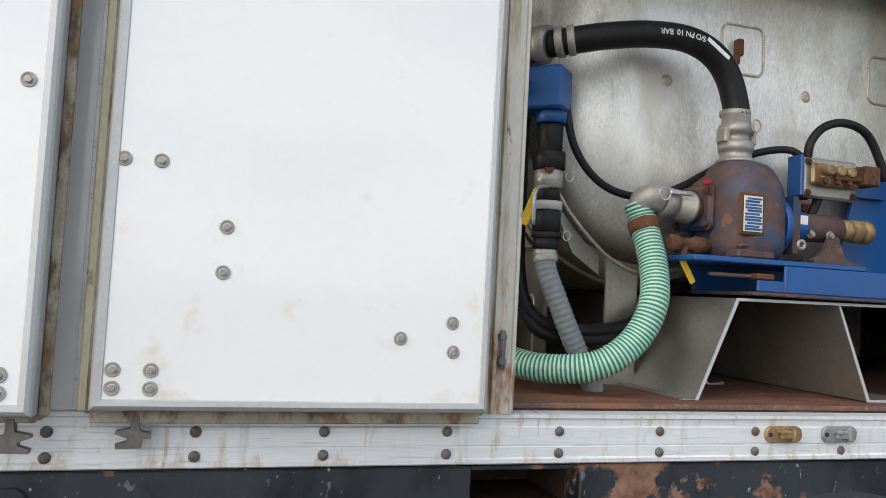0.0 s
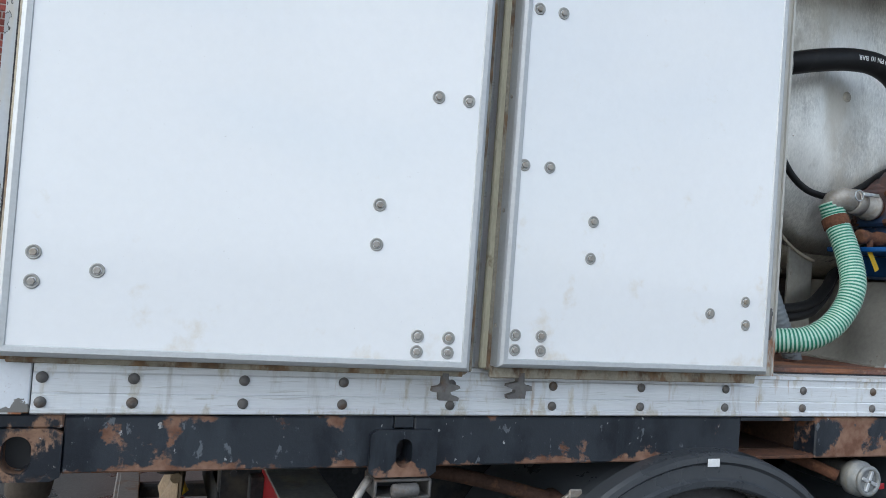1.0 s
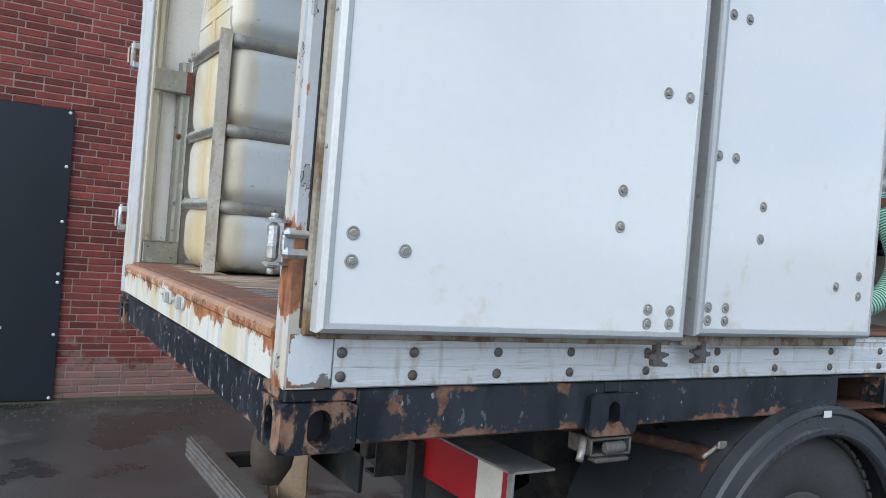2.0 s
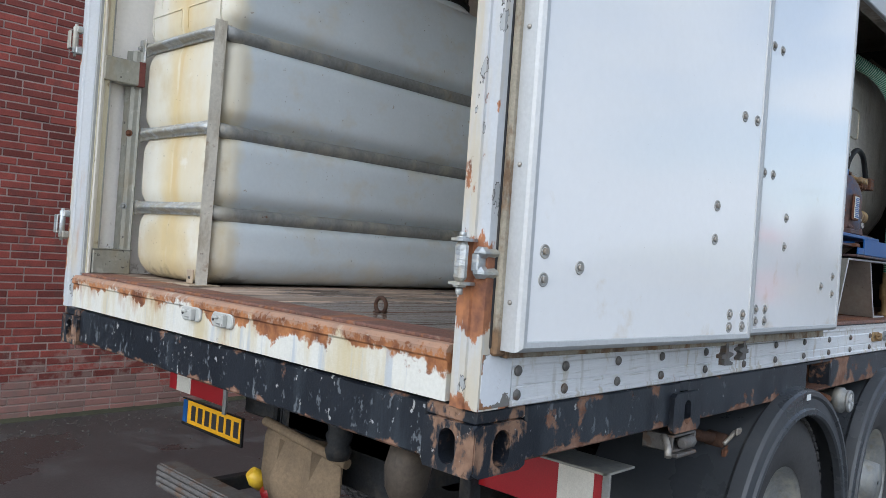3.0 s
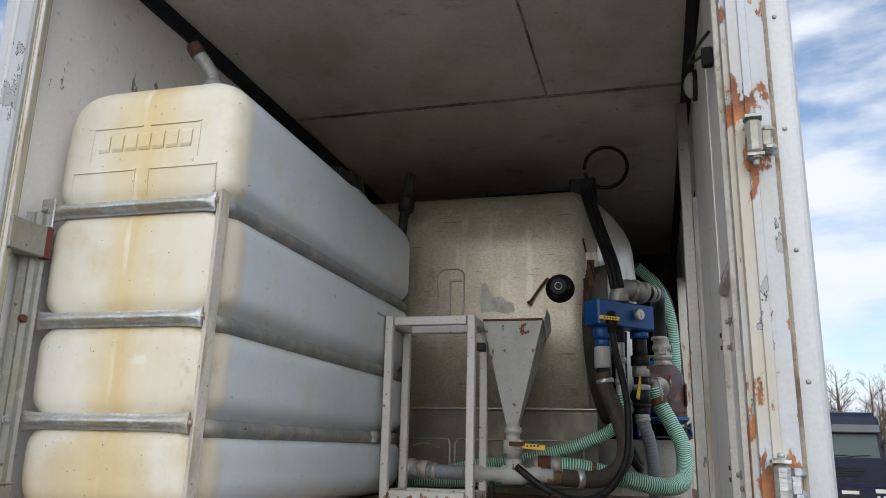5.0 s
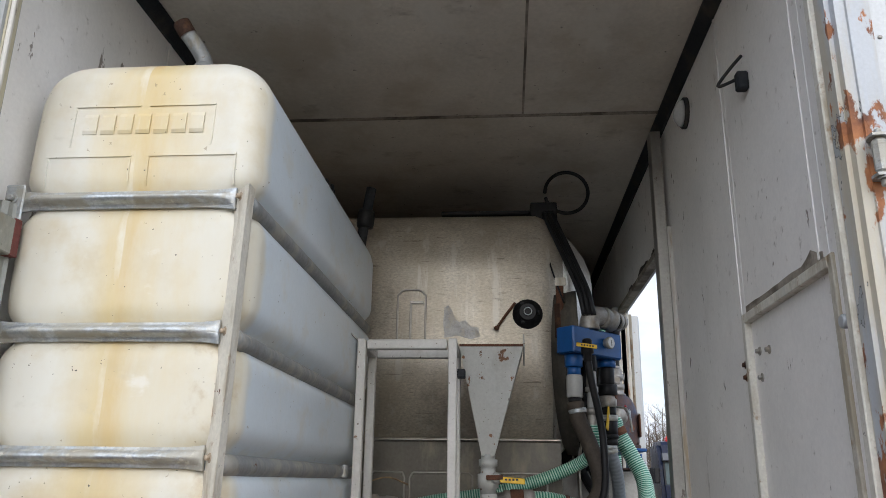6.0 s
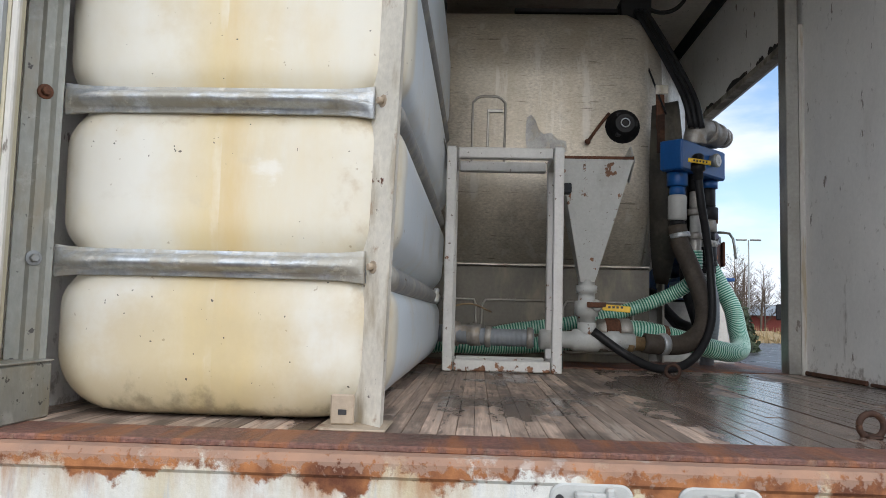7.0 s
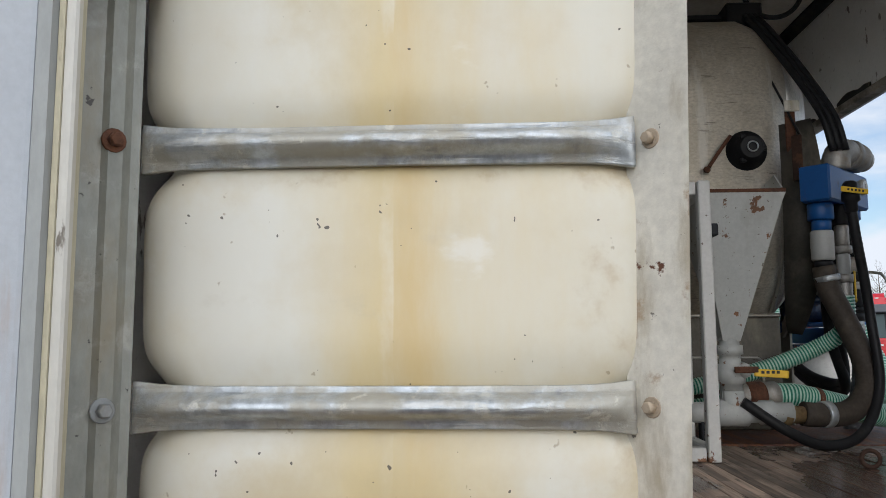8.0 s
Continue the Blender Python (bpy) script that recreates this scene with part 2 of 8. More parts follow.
M_TORN = mat("black_peeled_patch", (0.025, 0.020, 0.017), 0.8, 0, 0.3, 9, 80, 0.2, 0.3, layers=[dict(col=(0.13, 0.10, 0.075), scale=22, range=(0.58, 0.66), amount=0.7)])
M_JOINT = mat("joint_dirt_and_shadow", (0.30, 0.26, 0.21), 0.8, 0, 0.3, 4, 40, 0.2, 0.1, layers=[dict(col=(0.10, 0.08, 0.06), scale=5, range=(0.45, 0.6), amount=0.9)])
M_DARKRUST = mat("dark_rusty_iron", (0.05, 0.028, 0.02), 0.8, 0, 0.3, 9, 90, 0.2, 0.4, spec=0.2, layers=[dict(col=(0.11, 0.055, 0.03), scale=18, range=(0.55, 0.66), amount=0.7)])
M_RIVET = mat("dark_grey_rivet", (0.13, 0.125, 0.12), 0.6, 0.25, 0.25, 30, 90, 0.15, 0.2, layers=[dict(col=(0.10, 0.06, 0.035), scale=14, range=(0.52, 0.64), amount=0.8)])
M_GRIT = mat("grit", (0.085, 0.08, 0.07), 0.9, 0, 0.2)
M_RUST = mat("rusty_steel", RUST, 0.9, 0, 0.35, 8, 90, 0.25, 0.5, layers=[dict(col=RUST_DARK, scale=14, range=(0.5, 0.65), amount=0.8)])
M_PLANK = mat("worn_wooden_plank", (0.315, 0.235, 0.18), 0.60, 0, 0.22, 5, 55, 0.30, 0.10, random_tone=0.5, stretch=(0.10, 2.2, 1), layers=[
    dict(col=(0.42, 0.35, 0.285), scale=14, detail=9.0, stretch=(0.16, 2.5, 1), range=(0.54, 0.64), amount=0.6, rough=0.6, relief=0),
    dict(col=(0.040, 0.030, 0.024), scale=3.2, detail=9.0, stretch=(0.5, 1.6, 1), range=(0.50, 0.62), amount=0.70, rough=0.52, relief=0),
    dict(col=(0.030, 0.023, 0.019), scale=26, detail=6.0, seed=3, stretch=(0.25, 2.0, 1), range=(0.60, 0.68), amount=0.75, relief=-0.2),
    dict(col=(0.075, 0.050, 0.040), scale=2.4, detail=8.0, stretch=(0.8, 1.8, 1), range=(0.50, 0.58), bias=[("Y", 1.15, 0.85, 0.16), ("Y", 0.42, 0.25, -0.12), ("X", 1.4, 2.0, -0.10)], amount=0.75, rough=0.06, relief=0.0)])
M_SHEETFLOOR = mat("rusty_floor_sheet", (0.145, 0.068, 0.05), 0.6, 0.0, 0.35, 9, 110, 0.4, 0.6, layers=[
    dict(col=(0.30, 0.21, 0.15), scale=45, detail=8.0, range=(0.56, 0.66), amount=0.6, rough=0.8),
    dict(col=(0.26, 0.10, 0.038), scale=7, detail=9.0, stretch=(0.25, 2.5, 1), range=(0.48, 0.62), amount=0.8, rough=0.6), dict(col=(0.06, 0.04, 0.03), scale=5, detail=9.0, range=(0.52, 0.72), amount=0.7, rough=0.35)])
M_WALL = mat("grimy_inner_wall", (0.86, 0.83, 0.785), 0.5, 0, 0.07, 2.5, 60, 0.03, 0.08, layers=[
    dict(col=(0.50, 0.46, 0.39), scale=3.5, stretch=(1, 1, 0.35), range=(0.54, 0.82), amount=0.40, relief=0),
    dict(col=(0.20, 0.15, 0.10), scale=7, detail=9.0, stretch=(1, 1, 0.25), range=(0.66, 0.74), amount=0.65, relief=0),
    dict(col=(0.15, 0.11, 0.075), scale=13, detail=8.0, stretch=(1, 1, 0.45), range=(0.655, 0.69), amount=0.8),
    dict(col=(0.20, 0.15, 0.10), scale=24, detail=9.0, range=(0.60, 0.78), bias=[("Z", 1.50, 1.43, 0.18)], amount=0.6)])
M_CEIL = mat("stained_ceiling", (0.60, 0.545, 0.465), 0.6, 0, 0.16, 1.8, 40, 0.06, 0.12, layers=[
    dict(col=(0.44, 0.37, 0.28), scale=2.2, detail=8.0, range=(0.46, 0.68), amount=0.7, relief=0),
    dict(col=(0.66, 0.62, 0.55), scale=3.0, detail=8.0, seed=5, range=(0.54, 0.66), amount=0.5, relief=0),
    dict(col=(0.24, 0.19, 0.14), scale=6, detail=10.0, stretch=(1, 0.6, 1), range=(0.58, 0.74), amount=0.55, relief=0),
    dict(col=(0.09, 0.07, 0.055), scale=15, detail=8.0, seed=2, range=(0.67, 0.71), amount=0.7),
    dict(col=(0.08, 0.06, 0.05), scale=45, detail=3, range=(0.715, 0.74), amount=0.85)])
M_GALV = mat("galvanised_steel", (0.44, 0.47, 0.49), 0.40, 0.75, 0.2, 18, 70, 0.18, 0.3, layers=[
    dict(col=(0.60, 0.585, 0.53), scale=22, detail=9.0, stretch=(1, 0.35, 2.5), range=(0.52, 0.62), amount=0.45, rough=0.6, metal=0.2),
    dict(col=(0.22, 0.23, 0.23), scale=30, detail=8.0, seed=7, stretch=(1, 0.25, 2.5), range=(0.58, 0.66), amount=0.6, rough=0.55, metal=0.5),
    dict(col=(0.36, 0.335, 0.27), scale=11, detail=9.0, range=(0.44, 0.60), amount=0.8, rough=0.6, metal=0.35),
    dict(col=(0.62, 0.60, 0.52), scale=26, range=(0.60, 0.70), amount=0.6, rough=0.6, metal=0.1),
    dict(col=(0.24, 0.25, 0.26), scale=14, seed=2, range=(0.60, 0.68), amount=0.6, rough=0.5, metal=0.6)])
M_GALVDULL = mat("weathered_galvanised_steel", (0.25, 0.26, 0.26), 0.58, 0.4, 0.18, 9, 60, 0.12, 0.2, layers=[
    dict(col=(0.38, 0.36, 0.30), scale=8, detail=9.0, stretch=(1, 1, 0.5), range=(0.46, 0.64), amount=0.7, metal=0.1), dict(col=(0.20, 0.165, 0.11), scale=13, seed=3, detail=9.0, stretch=(1, 1, 0.4), range=(0.56, 0.68), amount=0.6), dict(col=RUST, scale=26, range=(0.69, 0.72), rough=0.9)])
M_ANGLE = mat("primed_angle_iron", (0.66, 0.63, 0.55), 0.5, 0.05, 0.12, 7, 70, 0.08, 0.2, layers=[
    dict(col=(0.36, 0.30, 0.20), scale=10, detail=10.0, stretch=(1, 1, 0.3), range=(0.47, 0.64), amount=0.8),
    dict(col=(0.55, 0.54, 0.50), scale=12, seed=5, stretch=(1, 1, 0.3), range=(0.58, 0.68), amount=0.6),
    dict(col=(0.32, 0.20, 0.10), scale=16, detail=8.0, range=(0.58, 0.68), amount=0.7),
    dict(col=(0.05, 0.04, 0.03), scale=50, detail=4, range=(0.68, 0.72), amount=0.8),
    dict(col=RUST, scale=12, range=(0.68, 0.71), rough=0.9)])
M_STEEL = mat("stained_stainless_steel", (0.53, 0.485, 0.405), 0.44, 0.45, 0.16, 3.5, 60, 0.2, 0.1, stretch=(1, 1, 2), layers=[
    dict(col=(0.44, 0.385, 0.29), scale=4, detail=8.0, stretch=(1, 1, 0.35), range=(0.44, 0.68), amount=0.6, rough=0.48, metal=0.6),
    dict(col=(0.70, 0.68, 0.63), scale=13, stretch=(1, 1, 0.15), range=(0.56, 0.66), amount=0.5, rough=0.5, metal=0.5),
    dict(col=(0.12, 0.10, 0.08), scale=9, detail=9.0, stretch=(2.5, 0.5, 7), range=(0.625, 0.68), amount=0.6, rough=0.7, metal=0.3),
    dict(col=(0.22, 0.18, 0.13), scale=5.0, detail=10.0, seed=3, stretch=(1, 1, 0.6), range=(0.55, 0.74), amount=0.4, rough=0.6, metal=0.4),
    dict(col=(0.30, 0.15, 0.06), scale=30, range=(0.70, 0.74), amount=0.8)])
# shell steel, cleaner and also lightened: skylight on the end put into the colour
M_STEELEND_LIT = mat("brushed_stainless_end_lit", (0.74, 0.73, 0.69), 0.40, 0.4, 0.16, 3.5, 60, 0.16, 0.10, stretch=(3, 1, 1), layers=[
    dict(col=(0.86, 0.85, 0.81), scale=2.4, detail=8.0, seed=9, range=(0.50, 0.62), amount=0.6, rough=0.36, metal=0.4, relief=0),
    dict(col=(0.56, 0.51, 0.42), scale=4, detail=9.0, stretch=(1, 1, 0.5), range=(0.48, 0.66), amount=0.6, rough=0.55, metal=0.3),
    dict(col=(0.36, 0.34, 0.30), scale=5.0, detail=10.0, seed=3, stretch=(1.4, 1, 0.6), range=(0.57, 0.70), amount=0.55, rough=0.6, metal=0.3),
    dict(col=(0.12, 0.10, 0.08), scale=6, detail=10.0, seed=6, stretch=(1, 1, 0.35), range=(0.64, 0.74), amount=0.5, rough=0.7, metal=0.0),
    dict(col=(0.20, 0.12, 0.06), scale=34, detail=6.0, range=(0.71, 0.75), amount=0.8, rough=0.8, metal=0.0)])
M_SKIRT = mat("grey_sheet_steel", (0.38, 0.365, 0.33), 0.40, 0.75, 0.15, 4, 60, 0.08, 0.1, layers=[
    dict(col=(0.28, 0.24, 0.18), scale=6, stretch=(1, 1, 0.4), range=(0.5, 0.7), amount=0.6, rough=0.6, metal=0.5),
    dict(col=(0.10, 0.07, 0.05), scale=24, stretch=(1, 1, 0.5), range=(0.66, 0.71), amount=0.7, rough=0.8)])
M_SKIRTDARK = mat("brown_grey_sheet", (0.13, 0.12, 0.10), 0.5, 0.4, 0.25, 5, 60, 0.12, 0.1, layers=[dict(col=(0.30, 0.26, 0.19), scale=6, detail=9.0, stretch=(1, 1, 0.4), range=(0.5, 0.68), amount=0.6)])
M_RIB = mat("dark_brown_plate", (0.085, 0.078, 0.066), 0.55, 0.3, 0.25, 5, 60, 0.12, 0.15, spec=0.2, layers=[dict(col=(0.17, 0.15, 0.115), scale=7, detail=9.0, stretch=(1, 1, 0.4), range=(0.52, 0.68), amount=0.6)])
M_OLDGALV = mat("stained_old_zinc", (0.27, 0.272, 0.24), 0.5, 0.25, 0.15, 7, 70, 0.1, 0.2, stretch=(1, 1, 0.5), layers=[
    dict(col=(0.24, 0.20, 0.13), scale=8, detail=9.0, stretch=(1, 1, 0.35), range=(0.46, 0.66), amount=0.75),
    dict(col=(0.40, 0.39, 0.35), scale=14, detail=9.0, seed=4, range=(0.55, 0.66), amount=0.6),
    dict(col=(0.04, 0.035, 0.03), scale=45, detail=4, range=(0.66, 0.70), bias=[("Z", 1.65, 1.45, 0.05)], amount=0.9)])
M_REDOXIDE = mat("red_oxide_paint", (0.13, 0.035, 0.028), 0.7, 0, 0.2, 12, 80, 0.15, 0.2, layers=[dict(col=(0.22, 0.21, 0.19), scale=30, range=(0.62, 0.68), amount=0.8)])
M_STEELDARK = mat("dull_grey_patch", (0.37, 0.365, 0.35), 0.5, 0.4, 0.25, 14, 80, 0.15, 0.15, layers=[dict(col=(0.42, 0.38, 0.31), scale=22, range=(0.52, 0.6), amount=0.7)])
M_FRAME = mat("white_painted_steel", (0.56, 0.555, 0.53), 0.5, 0, 0.08, 7, 80, 0.05, 0.25, layers=[
    dict(col=(0.16, 0.13, 0.11), scale=40, detail=4, range=(0.665, 0.685), rough=0.8),
    dict(col=(0.36, 0.34, 0.30), scale=9, detail=9.0, stretch=(1, 1, 0.4), range=(0.54, 0.70), amount=0.5, rough=0.6, relief=0),
    dict(col=RUST, col2=(0.3, 0.16, 0.09), scale=24, detail=8.0, range=(0.66, 0.70), bias=[("Z", 1.475, 1.43, 0.17)], rough=0.9)])
M_HOPPER = mat("grey_painted_hopper", (0.42, 0.43, 0.41), 0.45, 0, 0.08, 6, 80, 0.05, 0.15, layers=[
    dict(col=(0.30, 0.285, 0.25), scale=7, detail=9.0, stretch=(1, 1, 0.5), range=(0.52, 0.70), amount=0.5, relief=0), dict(col=(0.24, 0.12, 0.065), col2=(0.12, 0.07, 0.045), scale=22, detail=10.0, range=(0.635, 0.67), bias=[("Z", 2.05, 2.2, 0.035)], rough=0.9, relief=-0.2), dict(col=(0.10, 0.07, 0.05), scale=60, detail=3, range=(0.68, 0.71), amount=0.8)])
M_BLUE = mat("blue_paint", (0.006, 0.075, 0.26), 0.42, 0, 0.15, 8, 80, 0.06, 0.1, layers=[
    dict(col=(0.05, 0.06, 0.08), scale=16, range=(0.62, 0.72), amount=0.6, rough=0.6)])
M_PUMP = mat("rusty_blue_pump", (0.020, 0.045, 0.10), 0.45, 0.0, 0.3, 9, 80, 0.15, 0.35, layers=[
    dict(col=(0.13, 0.062, 0.04), col2=(0.065, 0.042, 0.035), scale=5, detail=8.0, range=(0.38, 0.56), amount=0.85, rough=0.7),
    dict(col=(0.24, 0.10, 0.05), scale=17, range=(0.62, 0.68), amount=0.7, rough=0.85)])
M_BLACKRUB = mat("black_rubber", (0.014, 0.014, 0.015), 0.45, 0, 0.2, 9, 80, 0.1, 0.1, spec=0.2, layers=[dict(col=(0.05, 0.047, 0.042), scale=14, range=(0.55, 0.75), amount=0.6, rough=0.7)])
M_BROWNRUB = mat("muddy_rubber", (0.055, 0.045, 0.036), 0.6, 0, 0.25, 9, 80, 0.15, 0.15, spec=0.2, layers=[dict(col=(0.10, 0.08, 0.06), scale=10, range=(0.5, 0.7), amount=0.7)])
M_GREEN = mat("green_hose", (0.02, 0.20, 0.125), 0.35, 0, 0.1, 9, 80, 0.05, 0.05, layers=[dict(col=(0.14, 0.18, 0.14), scale=8, range=(0.55, 0.8), amount=0.5)])
M_GREENLIGHT = mat("pale_hose_rib", (0.42, 0.60, 0.50), 0.4, 0, 0.1, 9, 80, 0.05, 0.05)
M_GREYHOSE = mat("grey_hose", (0.20, 0.22, 0.24), 0.5, 0, 0.1, 9, 80, 0.06, 0.05)
M_PIPE = mat("dull_pipe_metal", (0.36, 0.34, 0.31), 0.5, 0.6, 0.2, 12, 80, 0.12, 0.2, layers=[
    dict(col=(0.30, 0.24, 0.17), scale=14, range=(0.5, 0.7), amount=0.7, rough=0.75, metal=0.1)])
M_BRASS = mat("corroded_brass", (0.32, 0.22, 0.11), 0.5, 0.6, 0.2, 12, 80, 0.12, 0.2, layers=[dict(col=(0.15, 0.09, 0.05), scale=18, range=(0.5, 0.65), amount=0.8, rough=0.8)])
M_YELLOW = mat("yellow_plastic", (0.75, 0.48, 0.03), 0.45, 0, 0.1, 12, 80, 0.05, 0.05, layers=[dict(col=(0.25, 0.17, 0.05), scale=40, range=(0.66, 0.72), amount=0.7)])
M_PVC = mat("grey_pvc", (0.40, 0.40, 0.38), 0.45, 0, 0.1, 12, 80, 0.05, 0.05, layers=[dict(col=(0.24, 0.21, 0.17), scale=12, range=(0.55, 0.75), amount=0.6)])
M_BRICK = mat("red_brick", (0.19, 0.043, 0.033), 0.85, 0, 0.25, 8, 90, 0.15, 0.35, random_tone=0.38, layers=[
    dict(col=(0.10, 0.04, 0.035), scale=5, range=(0.56, 0.7), amount=0.6), dict(col=(0.34, 0.30, 0.26), scale=6, range=(0.52, 0.62), bias=[("Z", 0.42, 0.28, 0.25), ("Z", 0.6, 1.0, -0.4)], amount=0.35)])
M_MORTAR = mat("mortar", (0.31, 0.24, 0.215), 0.9, 0, 0.15, 5, 80, 0.1, 0.2)
M_DARKPANEL = mat("dark_painted_board", (0.011, 0.017, 0.025), 0.35, 0, 0.08, 2, 50, 0.05, 0.03)
M_ASPHALT = mat("wet_asphalt", (0.050, 0.048, 0.046), 0.42, 0, 0.25, 1.2, 90, 0.35, 0.3, layers=[
    dict(col=(0.105, 0.101, 0.096), scale=1.1, detail=8.0, range=(0.52, 0.64), amount=0.6, rough=0.75),
    dict(col=(0.26, 0.245, 0.22), scale=95, detail=2, range=(0.68, 0.73), amount=0.5),
    dict(col=(0.022, 0.021, 0.020), scale=0.8, detail=7.0, seed=4, range=(0.55, 0.59), amount=0.65, rough=0.10, relief=-0.1)])
M_TYRE = mat("tyre_rubber", (0.060, 0.060, 0.062), 0.75, 0, 0.2, 6, 80, 0.12, 0.15, spec=0.2, layers=[dict(col=(0.10, 0.095, 0.085), scale=6, range=(0.5, 0.75), amount=0.5)])
M_MUDG = mat("black_plastic_mudguard", (0.042, 0.047, 0.054), 0.30, 0, 0.15, 4, 80, 0.06, 0.08, layers=[dict(col=(0.07, 0.075, 0.08), scale=4, range=(0.5, 0.8), amount=0.5, rough=0.5)])
M_CHASSIS = mat("dirty_chassis_paint", (0.022, 0.024, 0.027), 0.6, 0, 0.3, 6, 80, 0.2, 0.2, spec=0.2, layers=[dict(col=(0.09, 0.075, 0.06), scale=6, range=(0.48, 0.7), amount=0.7, rough=0.85)])
M_RED = mat("red_reflector", (0.32, 0.010, 0.015), 0.35, 0, 0.08, 9, 200, 0.12, 0.04)
M_WHITEREF = mat("white_reflector", (0.62, 0.60, 0.54), 0.4, 0, 0.08, 9, 200, 0.08, 0.04)
M_PLATE = mat("yellow_plate", (0.78, 0.40, 0.01), 0.35, 0, 0.05, 9, 80, 0.03, 0.02)
# printing ink; also the shade inside holes, slots and slits as flat dark colour
M_DARK = mat("ink_and_hole_shade", (0.02, 0.02, 0.022), 0.5, 0, 0.1)
M_WHITE = mat("white_lettering", (0.72, 0.73, 0.73), 0.5, 0, 0.03)
M_SKYBLUE = mat("light_blue_print", (0.16, 0.42, 0.72), 0.3, 0, 0.05)
M_CANVAS = mat("brown_mudflap_sheet", (0.20, 0.145, 0.09), 0.8, 0, 0.25, 7, 80, 0.15, 0.3)
M_WHITECAB = mat("white_cab_paint", (0.62, 0.63, 0.65), 0.25, 0, 0.04, 2, 50, 0.02, 0.02, clear=0.3)
M_REDCAB = mat("red_cab_paint", (0.55, 0.02, 0.025), 0.25, 0, 0.05, 2, 50, 0.02, 0.02, clear=0.3)
M_BLUECAB = mat("navy_cab_paint", (0.004, 0.009, 0.03), 0.3, 0, 0.05, 2, 50, 0.02, 0.02, spec=0.2)
M_VISOR = mat("dark_grey_plastic", (0.07, 0.075, 0.085), 0.4, 0, 0.08, 2, 50, 0.03, 0.02)
M_NAVYPRINT = mat("navy_print", (0.02, 0.04, 0.16), 0.4, 0, 0.05)
M_DIGGER = mat("yellow_machine_paint", (0.60, 0.42, 0.12), 0.5, 0, 0.15, 3, 50, 0.06, 0.05)
M_BLADE = mat("rusty_blade", (0.20, 0.13, 0.10), 0.6, 0.3, 0.25, 3, 50, 0.1, 0.1)
M_GLASSDARK = mat("dark_window", (0.08, 0.105, 0.105), 0.08, 0, 0.05, 2, 40, 0.02, 0.0, spec=0.08)
M_TWIG = mat("bare_twig", (0.12, 0.09, 0.065), 0.85, 0, 0.2)
M_GRASS = mat("dry_grass", (0.30, 0.22, 0.11), 0.9, 0, 0.3, 3, 60, 0.2, 0.2)
M_HEDGE = mat("evergreen_leaf", (0.045, 0.06, 0.03), 0.8, 0, 0.4, 5, 60, 0.2, 0.2)
M_ROOF = mat("grey_sheet_cladding", (0.30, 0.34, 0.36), 0.5, 0.1, 0.1, 3, 50, 0.05, 0.05)
M_RED_LAMP = mat("red_lamp", (0.5, 0.02, 0.02), 0.15, 0, 0.05)
M_AMBER = mat("amber_lamp", (0.7, 0.2, 0.02), 0.2, 0, 0.05)
M_LENS = mat("clear_lamp_glass", (0.6, 0.6, 0.58), 0.15, 0, 0.1)
M_PUDDLEMOSS = mat("moss", (0.045, 0.045, 0.025), 0.9, 0, 0.4)


